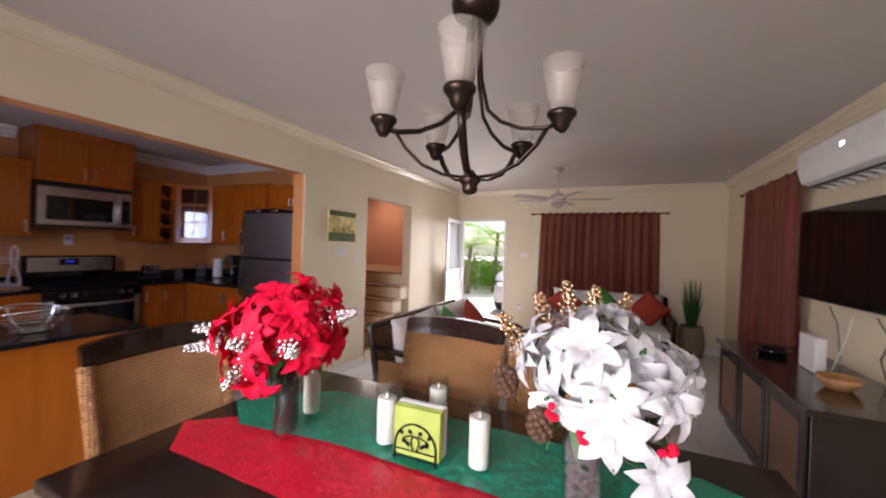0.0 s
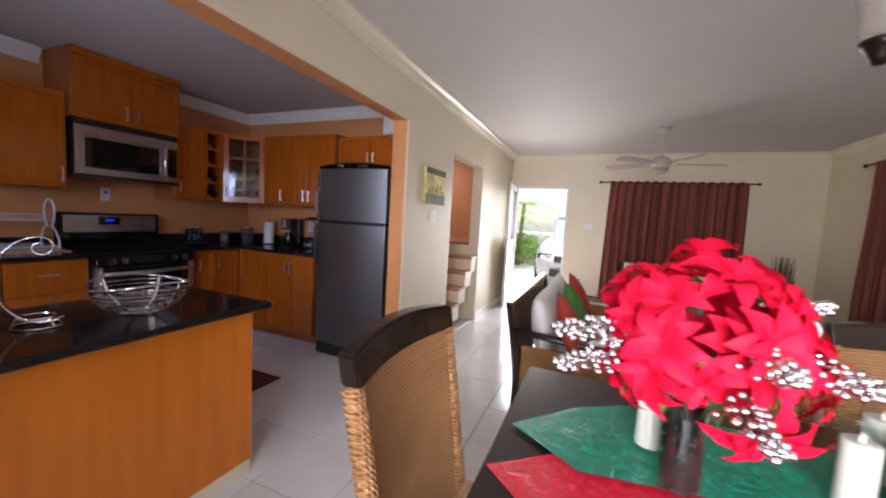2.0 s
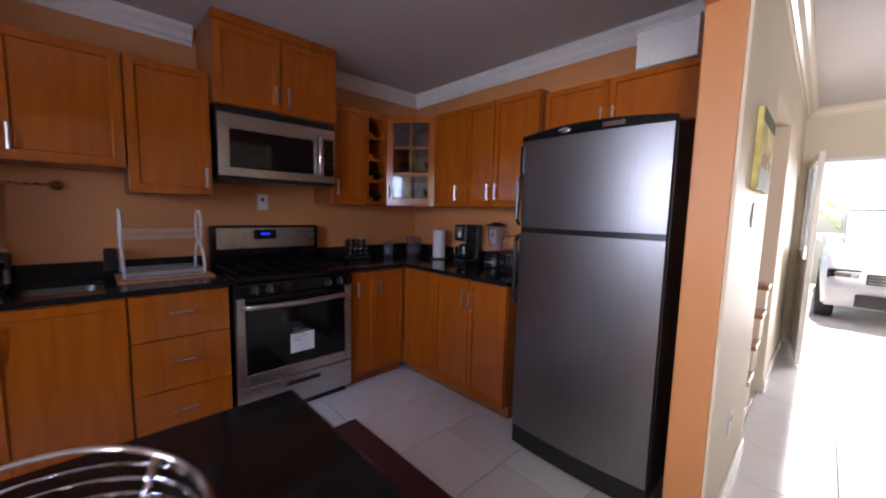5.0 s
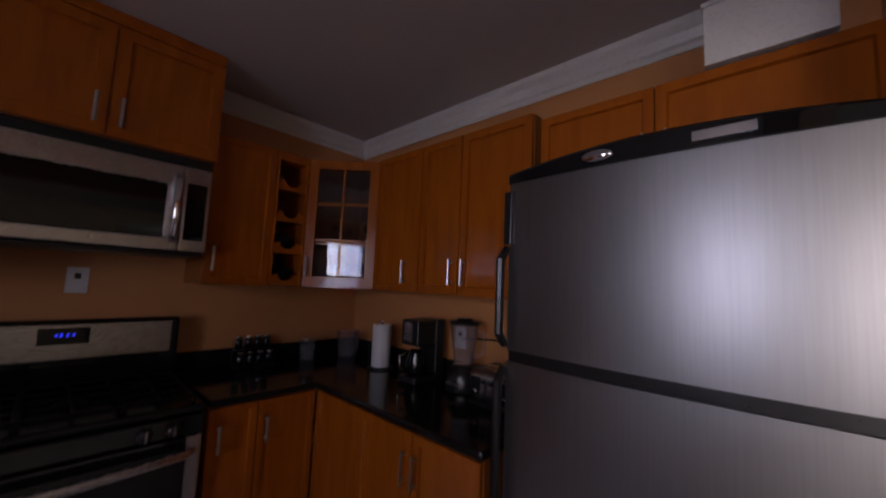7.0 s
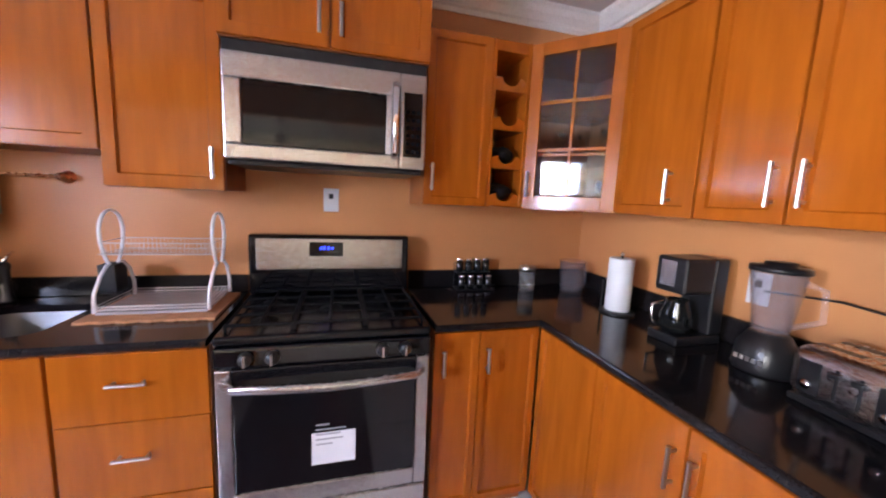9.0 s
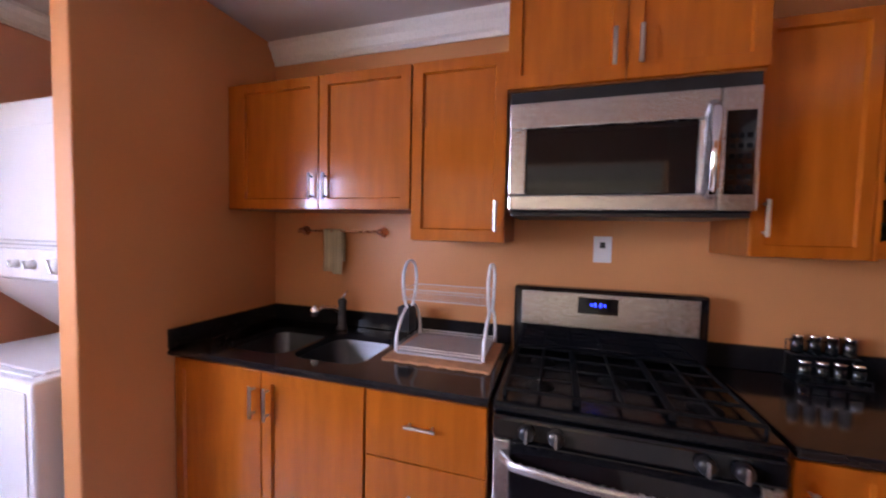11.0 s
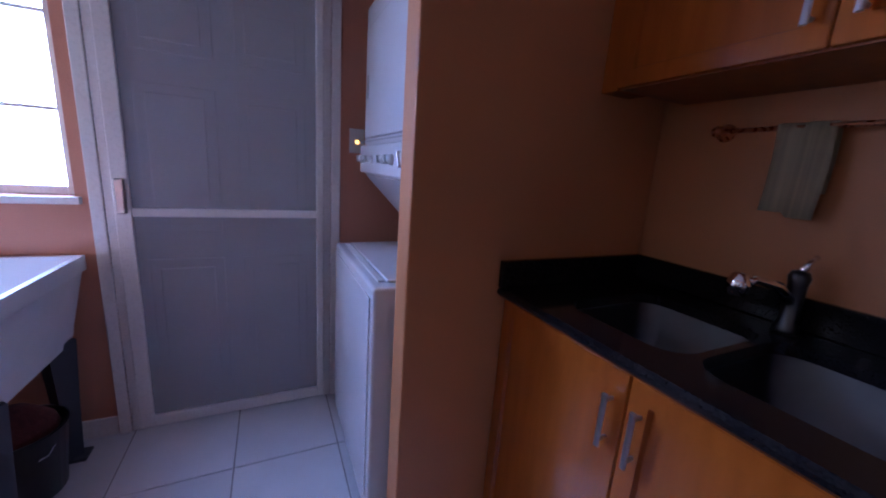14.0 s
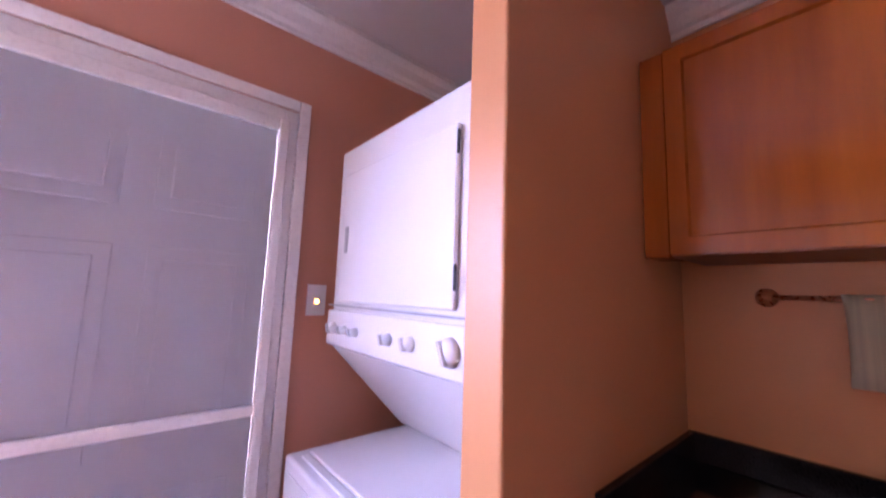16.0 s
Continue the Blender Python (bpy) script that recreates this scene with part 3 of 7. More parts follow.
for k, (r, z) in enumerate(((0.045, 1.425), (0.048, 1.603))):
    w = thing("wrapped_bundle", (0.2, -0.703, z + 0.012), "dark crumpled wrapped bundle lying in the bottle rack", "bundle")
    bm = bmesh.new()
    bmesh.ops.create_icosphere(bm, subdivisions=3, radius=1)
    for v in bm.verts:
        d = 1 + 0.18 * noise.noise(v.co * 2.5 + Vector((k * 7, 0, 0)))
        v.co = Vector((0.20 + v.co.x * 0.14 * d, -0.703 + v.co.y * 0.07 * d, z + 0.054 + v.co.z * 0.046 * d))
    part("wrap", bm, IRON, w, smooth=True)

# diagonal corner cabinet with a six-pane glass door
u = thing("corner_cabinet", (0.2, -0.2, UB), "diagonal maple corner cabinet with six-pane glass door", "cabinet")
P0, P1 = Vector((FX + 0.013, -0.604, 0)), Vector((0.655, -0.325, 0))
part("body_floor", prism([(0.003, -0.003), (0.003, -0.604), (0.30, -0.604), (0.635, -0.30), (0.635, -0.003)], UB, UB + 0.018, 0.002), MAPLE, u)
part("body_top", prism([(0.003, -0.003), (0.003, -0.604), (0.30, -0.604), (0.635, -0.30), (0.635, -0.003)], UT - 0.02, UT, 0.002), MAPLE, u)
part("back_panel", box((0.004, -0.603, UB + 0.019), (0.014, -0.004, UT - 0.021), 0), MAPLE_SHADE, u)
part("back_panel", box((0.015, -0.014, UB + 0.019), (0.634, -0.004, UT - 0.021), 0), MAPLE_SHADE, u)
for z in (1.655, 1.90):
    part("shelf", prism([(0.016, -0.016), (0.016, -0.60), (0.29, -0.60), (0.62, -0.30), (0.62, -0.016)], z, z + 0.015, 0.002), MAPLE, u)
dd = (P1 - P0).normalized()
DL = (P1 - P0).length
dm = Matrix(((dd.x, dd.y, 0, P0.x), (dd.y, -dd.x, 0, P0.y), (0, 0, 1, 0), (0, 0, 0, 1)))


def diag(lo, hi, b=0.002):
    bm = xf(box(lo, hi, b), dm)
    bmesh.ops.recalc_face_normals(bm, faces=bm.faces[:])
    return bm


g = part("glass_door", add(diag((0.004, 0, UB + 0.01), (0.06, 0.019, UT - 0.01)), diag((DL - 0.06, 0, UB + 0.01), (DL - 0.004, 0.019, UT - 0.01)),
                           diag((0.06, 0, UB + 0.01), (DL - 0.06, 0.019, UB + 0.065)), diag((0.06, 0, UT - 0.065), (DL - 0.06, 0.019, UT - 0.01))), MAPLE, u)
part("glazing_bar", diag((DL / 2 - 0.007, 0.003, UB + 0.066), (DL / 2 + 0.007, 0.016, UT - 0.066)), MAPLE, g)
zs = [UB + 0.065 + k * (UT - UB - 0.13) / 3 for k in range(4)]
for z in zs[1:3]:
    part("glazing_bar", diag((0.061, 0.004, z - 0.007), (DL - 0.061, 0.015, z + 0.007)), MAPLE, g)
for z0, z1 in zip(zs, zs[1:]):
    for a, b in ((0.061, DL / 2 - 0.008), (DL / 2 + 0.008, DL - 0.061)):
        pane = part("pane", diag((a, 0.008, z0 + 0.008), (b, 0.011, z1 - 0.008), 0), GLASS, g)
        pane.visible_shadow = False
handle_bar(g, P0 + dd * 0.03 + Vector((dd.y, -dd.x, 0)) * 0.019 + Vector((0, 0, 1.46)), P0 + dd * 0.03 + Vector((dd.y, -dd.x, 0)) * 0.019 + Vector((0, 0, 1.58)), (dd.y, -dd.x, 0))
gl = None
for z in (UB + 0.019, 1.671):
    for a, b in ((0.24, -0.36), (0.33, -0.28), (0.42, -0.22), (0.20, -0.24), (0.36, -0.42), (0.50, -0.28)):
        prof = [(0.0, 0), (0.026, 0.001), (0.028, 0.004), (0.005, 0.010), (0.004, 0.045), (0.026, 0.07), (0.033, 0.10), (0.030, 0.135), (0.028, 0.135), (0.031, 0.10), (0.0, 0.06)]
        if gl is None:
            gl = thing("wine_glass", (a, b, z), "clear stemmed drinking glass on a cabinet shelf", "glass", "glasses in the corner cabinet")
            part("bowl", lathe(prof, 16, (a, b, z)), GLASS, gl, smooth=True)
        else:
            copy_thing(gl, Matrix.Translation((a, b, z)))

# wall cabinets on the fridge wall
FY = -0.325
for x0, x1, hx, lab in ((0.66, 1.03, 0.935, "honey maple wall cabinet door beside the glass corner"), (1.034, 1.295, 1.262, "honey maple wall cabinet over the coffee maker"), (1.299, 1.665, 1.335, "honey maple wall cabinet over the toaster")):
    u = thing("wall_cabinet", ((x0 + x1) / 2, -0.16, UB), lab, "cabinet", "wall cabinets beside the fridge")
    part("body", box((x0, FY + 0.003, UB), (x1, -0.003, UT), 0.002), MAPLE_SHADE, u)
    door_y(u, x0, x1, UB + 0.002, UT - 0.002, FY, (hx, 1.45, 1.57), rail=0.05)
u = thing("wall_cabinet", (2.1, -0.16, 1.84), "low double-door maple cabinet over the fridge", "cabinet")
part("body", box((1.70, FY + 0.003, 1.84), (2.60, -0.003, 2.125), 0.002), MAPLE_SHADE, u)
door_y(u, 1.70, 2.10, 1.842, 2.123, FY, (2.07, 1.87, 1.96), rail=0.045)
door_y(u, 2.10, 2.60, 1.842, 2.123, FY, (2.135, 1.87, 1.96), rail=0.045)
u = thing("storage_box", (2.37, -0.17, 2.127), "cream painted storage box on the fridge cabinet", "box")
part("casing", box((2.235, -0.36, 2.128), (2.51, -0.10, 2.31), 0.004), WHITE, u)
part("lid", box((2.23, -0.365, 2.311), (2.515, -0.10, 2.325), 0.003), WHITE, u)

# base units
KICK = 0.09


def base_x(label, y0, y1, top=CT - 0.032):
    u = thing("base_cabinet", (0.3, (y0 + y1) / 2, 0), label, "cabinet")
    part("body", box((0.003, y0, KICK), (0.598, y1, top), 0.002), MAPLE_SHADE, u)
    part("plinth", box((0.05, y0, 0.001), (0.55, y1, KICK - 0.001), 0.002), MAPLE_SHADE, u)
    return u


u = base_x("honey maple double-door sink cabinet with bar handles", -3.307, -2.362, CT - 0.22)
part("front_rail", box((0.56, -3.306, CT - 0.219), (0.598, -2.363, CT - 0.032), 0.002), MAPLE_SHADE, u)
door_x(u, -3.305, -2.83, KICK, CT - 0.04, 0.599, ((-2.865, 0.70), (-2.865, 0.83)))
door_x(u, -2.83, -2.364, KICK, CT - 0.04, 0.599, ((-2.795, 0.70), (-2.795, 0.83)))
u = base_x("honey maple three-drawer base cabinet beside the stove", -2.358, -1.908)
for z0, z1 in ((KICK, 0.36), (0.36, 0.645), (0.645, CT - 0.04)):
    d = part("drawer", box((0.599, -2.356, z0 + 0.002), (0.618, -1.910, z1 - 0.002), 0.003), MAPLE, u)
    zz = (z0 + z1) / 2 + 0.02
    handle_bar(d, (0.618, -2.195, zz), (0.618, -2.085, zz), (1, 0, 0))
u = base_x("narrow honey maple corner base cabinet", -1.10, -0.62)
door_x(u, -1.10, -0.90, KICK, CT - 0.04, 0.599, ((-1.06, 0.71), (-1.06, 0.82)), rail=0.04)
door_x(u, -0.90, -0.622, KICK, CT - 0.04, 0.599, ((-0.865, 0.71), (-0.865, 0.82)), rail=0.04)
u = thing("base_cabinet", (1.1, -0.3, 0), "honey maple base cabinet run under the coffee maker", "cabinet")
part("body", box((0.605, -0.598, KICK), (1.66, -0.003, CT - 0.032), 0.002), MAPLE_SHADE, u)
part("plinth", box((0.605, -0.55, 0.001), (1.66, -0.05, KICK - 0.001), 0.002), MAPLE_SHADE, u)
door_y(u, 0.62, 0.99, KICK, CT - 0.04, -0.599, None, rail=0.05)
door_y(u, 0.99, 1.34, KICK, CT - 0.04, -0.599, (1.31, 0.70, 0.82), rail=0.05)
door_y(u, 1.34, 1.66, KICK, CT - 0.04, -0.599, (1.37, 0.70, 0.82), rail=0.05)


def bullnose(lo, hi):
    return box(lo, hi, 0.012, 3)


# worktops: the sink one has a cut-out
S0, S1, SX0, SX1 = -3.14, -2.44, 0.15, 0.53
w = thing("worktop", (0.3, -2.6, CT - 0.03), "polished black granite worktop round the sink", "worktop")


def rounded(x0, y0, x1, y1, rad, steps=6):
    """The corner points of a rectangle with rounded corners, anticlockwise."""
    out = []
    for cx, cy, a0 in ((x1 - rad, y1 - rad, 0), (x0 + rad, y1 - rad, 90), (x0 + rad, y0 + rad, 180), (x1 - rad, y0 + rad, 270)):
        out += [(cx + rad * math.cos(radians(a0 + 90 * j / steps)), cy + rad * math.sin(radians(a0 + 90 * j / steps))) for j in range(steps + 1)]
    return out


def slab_with_holes(lo, hi, holes):
    """One slab with cut-outs and a softened front edge; holes: loops of points."""
    bm = bmesh.new()
    e = 0.010
    outline = [(lo[0], lo[1]), (hi[0], lo[1]), (hi[0], hi[1]), (lo[0], hi[1])]
    top = [(lo[0], lo[1]), (hi[0] - e, lo[1]), (hi[0] - e, hi[1]), (lo[0], hi[1])]

    def ring(points, z):
        return [bm.verts.new((x, y, z)) for x, y in points]

    def wall_between(a, b):
        for k in range(len(a)):
            j = (k + 1) % len(a)
            bm.faces.new((a[k], a[j], b[j], b[k]))

    o0, o1, o2, o3 = ring(top, lo[2]), ring(outline, lo[2] + e), ring(outline, hi[2] - e), ring(top, hi[2])
    wall_between(o0, o1)
    wall_between(o1, o2)
    wall_between(o2, o3)
    loops_lo, loops_hi = [o0], [o3]
    for h in holes:
        h0, h1 = ring(h, lo[2]), ring(h, hi[2])
        wall_between(h0, h1)
        loops_lo.append(h0)
        loops_hi.append(h1)
    for loops in (loops_lo, loops_hi):
        edges = []
        for loop in loops:
            for k in range(len(loop)):
                edges.append(bm.edges.get((loop[k], loop[(k + 1) % len(loop)])))
        bmesh.ops.triangle_fill(bm, edges=edges, use_beauty=True)
    bmesh.ops.recalc_face_normals(bm, faces=bm.faces[:])
    return bm


part("slab", slab_with_holes((0.003, -3.308, CT - 0.03), (0.645, -1.906, CT), [rounded(SX0, S0, SX1, -2.80, 0.075), rounded(SX0, -2.78, SX1, S1, 0.075)]), GRANITE, w)
part("upstand", box((0.003, -3.308, CT + 0.001), (0.023, -1.906, CT + 0.088), 0.003), GRANITE, w)
part("upstand", box((0.024, -3.308, CT + 0.001), (0.645, -3.288, CT + 0.088), 0.003), GRANITE, w)
w = thing("worktop", (0.6, -0.5, CT - 0.03), "polished black granite corner worktop with upstand", "worktop")
part("slab", prism([(0.003, -0.003), (0.003, -1.104), (0.638, -1.104), (0.638, -0.632), (1.672, -0.632), (1.672, -0.003)], CT - 0.03, CT, 0.008), GRANITE, w)
part("upstand", box((0.003, -1.104, CT + 0.001), (0.023, -0.024, CT + 0.10), 0.003), GRANITE, w)
part("upstand", box((0.003, -0.023, CT + 0.001), (1.672, -0.003, CT + 0.10), 0.003), GRANITE, w)

# sink
s = thing("kitchen_sink", (0.34, -2.79, CT - 0.2), "double-bowl brushed stainless steel sink set in granite", "sink")


def bowl(y0, y1):
    bm = bmesh.new()
    rings = []
    for inset, z, rad in ((-0.004, CT - 0.0305, 0.075), (0.0, CT - 0.04, 0.07), (0.012, CT - 0.16, 0.06), (0.05, CT - 0.185, 0.05), (0.13, CT - 0.188, 0.03)):
        ring = []
        for cx, cy, a0 in ((SX1 - inset - rad, y1 - inset - rad, 0), (SX0 + inset + rad, y1 - inset - rad, 90), (SX0 + inset + rad, y0 + inset + rad, 180), (SX1 - inset - rad, y0 + inset + rad, 270)):
            ring += [bm.verts.new((cx + rad * math.cos(radians(a0 + 15 * j)), cy + rad * math.sin(radians(a0 + 15 * j)), z)) for j in range(7)]
        rings.append(ring)
    for a, b in zip(rings, rings[1:]):
        for k in range(28):
            bm.faces.new((a[k], a[(k + 1) % 28], b[(k + 1) % 28], b[k]))
    bm.faces.new(rings[-1])
    bmesh.ops.recalc_face_normals(bm, faces=bm.faces[:])
    return bm


part("bowl", bowl(S0, -2.80), SINKST, s, smooth=True)
part("bowl", bowl(-2.78, S1), SINKST, s, smooth=True)
for lo_r, hi_r in (((SX0, -2.799, CT - 0.05), (SX1, -2.781, CT - 0.031)), ((SX0 - 0.01, S0 - 0.01, CT - 0.045), (SX1 + 0.01, S0 + 0.004, CT - 0.031)), ((SX0 - 0.01, S1 - 0.004, CT - 0.045), (SX1 + 0.01, S1 + 0.01, CT - 0.031))):
    part("rim", box(lo_r, hi_r, 0.002), SINKST, s)
for y in (-2.97, -2.61):
    part("drain", lathe([(0, 0.004), (0.03, 0.006), (0.042, 0.003), (0.042, -0.001)], 20, (0.34, y, CT - 0.188)), CHROME, s, smooth=True)
f = thing("sink_faucet", (0.085, -2.80, CT), "chrome single-spout kitchen faucet behind the sink", "faucet")
part("base", lathe([(0, 0), (0.028, 0), (0.028, 0.012), (0.02, 0.03), (0.02, 0.13), (0.024, 0.15), (0.018, 0.165), (0, 0.168)], 18, (0.085, -2.80, CT)), SINKST, f, smooth=True)
part("spout", tube([(0.09, -2.80, CT + 0.08), (0.14, -2.815, CT + 0.125), (0.20, -2.84, CT + 0.14), (0.235, -2.855, CT + 0.125)], [0.014, 0.013, 0.012, 0.013], 10), CHROME, f, smooth=True)
part("aerator", lathe([(0, 0), (0.022, 0.0), (0.026, 0.03), (0.016, 0.055), (0, 0.06)], 14, (0.235, -2.858, CT + 0.098)), CHROME, f, smooth=True)
part("lever", tube([(0.085, -2.80, CT + 0.165), (0.06, -2.795, CT + 0.19), (0.045, -2.79, CT + 0.205)], [0.009, 0.007, 0.006], 8), CHROME, f, smooth=True)

RACK = Matrix.Translation((0.0, 0.045, 0)) @ Matrix.Diagonal((0.78, 1, 1, 1))


def part_shift(name, bm, *more, **kw):
    return part(name, xf(bm, RACK), *more, **kw)


# dish rack with drying mat
m_ = thing("drying_mat", (0.30, -2.20, CT), "tan drying mat under the dish rack", "mat")
edge_ = [(0.56 + 0.006 * math.sin(k * 1.1) + 0.004 * (k % 2), -2.43 + 0.0125 * k) for k in range(37)]
part_shift("cloth", prism(edge_ + [(0.075, -1.98), (0.075, -2.43)], CT + 0.001, CT + 0.010, 0), TAN, m_)
r = thing("dish_rack", (0.30, -2.20, CT + 0.011), "two-tier white wire dish rack on a tan mat", "dish rack")
for y in (-2.40, -2.02):
    loop = [(0.28 + 0.10 * math.cos(a) * (1.0 + 0.25 * math.sin(a)), y, CT + 0.285 + 0.115 * math.sin(a)) for a in [radians(-60 + 300 * k / 26) for k in range(27)]]
    part_shift("side_loop", tube([(0.47, y, CT + 0.02), (0.46, y, CT + 0.09), (0.40, y, CT + 0.15), (0.34, y, CT + 0.185)] + loop + [(0.20, y, CT + 0.185), (0.14, y, CT + 0.15), (0.10, y, CT + 0.08), (0.10, y, CT + 0.02)], 0.0048, 8, wide=0.0075), WHITEPL, r, smooth=True)
for z, x0, x1, rise in ((CT + 0.032, 0.10, 0.47, 0.012), (CT + 0.235, 0.17, 0.40, 0.045)):
    part_shift("wire_rim", tube([(x0, -2.40, z), (x1, -2.40, z), (x1, -2.02, z), (x0, -2.02, z)], 0.002, 6, closed=True), WIRE, r)
    part_shift("wire_rim", tube([(x0, -2.40, z + rise), (x1, -2.40, z + rise), (x1, -2.02, z + rise), (x0, -2.02, z + rise)], 0.0022, 6, closed=True), WIRE, r)
    for k in range(25):
        y = -2.39 + k * 0.0152
        part_shift("wire", tube([(x0, y, z + rise), (x0, y, z), ((x0 + x1) / 2, y, z - 0.006), (x1, y, z), (x1, y, z + rise)], 0.0011, 5), WIRE, r)
part_shift("drip_tray", box((0.09, -2.395, CT + 0.013), (0.48, -2.025, CT + 0.024), 0.004), TRAY, r, "milky plastic drip tray")
part_shift("cutlery_cup", add(box((0.12, -2.475, CT + 0.05), (0.24, -2.415, CT + 0.055), 0.002), *[box(a, b, 0.002) for a, b in (((0.12, -2.475, CT + 0.056), (0.124, -2.415, CT + 0.17)), ((0.236, -2.475, CT + 0.056), (0.24, -2.415, CT + 0.17)), ((0.125, -2.475, CT + 0.056), (0.235, -2.471, CT + 0.17)), ((0.125, -2.419, CT + 0.056), (0.235, -2.415, CT + 0.17)))]), BLACK, r, "black plastic cutlery cup")

# towel bar
t_ = thing("towel_bar", (0.03, -2.85, 1.45), "copper towel bar fixed to the orange wall", "towel bar")
part("bar", tube([(0.05, -3.09, 1.455), (0.05, -2.60, 1.455)], 0.007, 10), COPPER, t_, smooth=True)
for y in (-3.09, -2.60):
    bm = lathe([(0, 0), (0.026, 0), (0.028, 0.006), (0.014, 0.014), (0.012, 0.05), (0.016, 0.056), (0, 0.062)], 16)
    part("bracket", xf(bm, Matrix.Translation((0.001, y, 1.455)) @ pose(0, 0, 0, 0, 90, 0)), COPPER, t_, smooth=True)
tw = thing("hand_towel", (0.05, -2.93, 1.24), "small cream striped towel hanging over the bar", "towel")
bm = bmesh.new()
rows_ = []
path = [(0.064, 1.235), (0.063, 1.30), (0.063, 1.38), (0.064, 1.44), (0.058, 1.464), (0.050, 1.4665), (0.042, 1.464), (0.037, 1.44), (0.036, 1.36), (0.035, 1.29)]
for i, (x, z) in enumerate(path):
    rows_.append([bm.verts.new((x + (0.006 * math.sin(j * 1.3) * (1 - 0.1 * abs(i - 4))), -2.935 + 0.013 * j + 0.004 * math.sin(i), z - (0.012 if i == 0 and j > 4 else 0))) for j in range(10)])
for a, b in zip(rows_, rows_[1:]):
    for j in range(9):
        bm.faces.new((a[j], a[j + 1], b[j + 1], b[j]))
bmesh.ops.solidify(bm, geom=bm.faces[:], thickness=0.005)
part("cloth", bm, TOWELC, tw, smooth=True)


def wall_plate(name, label, c, axis, w=0.075, h=0.118, holes=True):
    """A switch or socket plate; axis: the wall's normal, 'x' or 'y' with sign."""
    t = thing(name, c, label, "socket" if holes else "switch")
    n = Vector(axis)
    a = Vector((abs(n.y), abs(n.x), 0))

    def slab(u0, u1, z0, z1, d0, d1, b=0.002):
        p, q = Vector(c) + a * u0 + n * d0 + Vector((0, 0, z0)), Vector(c) + a * u1 + n * d1 + Vector((0, 0, z1))
        return box([min(i, j) for i, j in zip(p, q)], [max(i, j) for i, j in zip(p, q)], b)

    pl = part("plate", slab(-w / 2, w / 2, -h / 2, h / 2, 0.001, 0.007), WHITEPL, t)
    if holes:
        part("socket_face", slab(-0.017, 0.017, -0.036, -0.004, 0.0075, 0.009), WHITEPL, pl)
        part("socket_slot", slab(-0.011, 0.011, 0.006, 0.032, 0.0075, 0.0088), BLACK, pl)
    else:
        part("rocker", slab(-0.012, 0.012, -0.02, 0.02, 0.0075, 0.011), WHITEPL, pl)
    return t


wall_plate("wall_socket", "white double socket on the orange wall over the stove", (0, -1.515, 1.40), (1, 0, 0))
wall_plate("wall_socket", "white socket behind the blender", (1.05, 0, 1.16), (0, -1, 0))

# microwave
mw = thing("microwave", (0.2, -1.51, 1.535), "stainless over-the-range microwave with black window", "microwave")
MY0, MY1 = -1.89, -1.125
part("body", box((0.003, MY0 + 0.002, 1.545), (0.385, MY1 - 0.002, 1.98), 0.004), BLACK, mw)
part("vent_grille", box((0.386, MY0, 1.936), (0.405, MY1, 1.978), 0.003), BLACK, mw)
part("underside", box((0.02, MY0 + 0.01, 1.528), (0.40, MY1 - 0.01, 1.544), 0.004), BLACK, mw)
d = part("door", box((0.386, MY0, 1.842), (0.418, -1.235, 1.934), 0.006), STEEL, mw)
part("door_rail", box((0.386, MY0, 1.55), (0.418, -1.235, 1.605), 0.006), STEEL, d)
part("door_stile", box((0.386, MY0, 1.6052), (0.418, MY0 + 0.062, 1.8418), 0.006), STEEL, d)
part("door_stile", box((0.386, -1.29, 1.6052), (0.418, -1.235, 1.8418), 0.006), STEEL, d)
part("window", box((0.388, MY0 + 0.063, 1.607), (0.411, -1.291, 1.840), 0.002), DARKGLASS, d)
part("window_border", add(box((0.4115, MY0 + 0.064, 1.822), (0.4135, -1.292, 1.839), 0), box((0.4115, MY0 + 0.064, 1.608), (0.4135, -1.292, 1.626), 0)), BLACKGL, d)
part("handle", tube([(0.42, -1.255, 1.59), (0.448, -1.255, 1.62), (0.452, -1.255, 1.74), (0.448, -1.255, 1.86), (0.42, -1.255, 1.89)], 0.009, 10, wide=0.014), CHROME, d, smooth=True)
c_ = part("control_panel", box((0.386, -1.231, 1.55), (0.416, MY1, 1.934), 0.005), STEEL, mw)
part("keypad", box((0.4165, -1.218, 1.60), (0.4185, -1.140, 1.86), 0.002), BLACKGL, c_)
for i in range(6):
    for j in range(3):
        part("key", box((0.4188, -1.208 + j * 0.022, 1.615 + i * 0.032), (0.4196, -1.193 + j * 0.022, 1.630 + i * 0.032), 0), IRON, c_)

# stove
st = thing("gas_stove", (0.33, -1.505, 0), "black and stainless gas stove with curved handle", "stove")
SY0, SY1 = -1.888, -1.122
part("body", box((0.03, SY0 + 0.003, 0.05), (0.61, SY1 - 0.003, 0.90), 0.004), BLACK, st)
part("cooktop", box((0.03, SY0, 0.901), (0.655, SY1, 0.935), 0.012, 3), COOKTOP, st)
bg = part("backguard", box((0.03, SY0, 0.936), (0.10, SY1, 1.228), 0.012, 3), BLACKGL, st)
part("steel_panel", box((0.1005, SY0 + 0.035, 1.06), (0.108, SY1 - 0.035, 1.21), 0.003), STEEL, bg)
dsp = part("display", box((0.1085, -1.615, 1.125), (0.1105, -1.455, 1.195), 0.002), BLACKGL, bg)
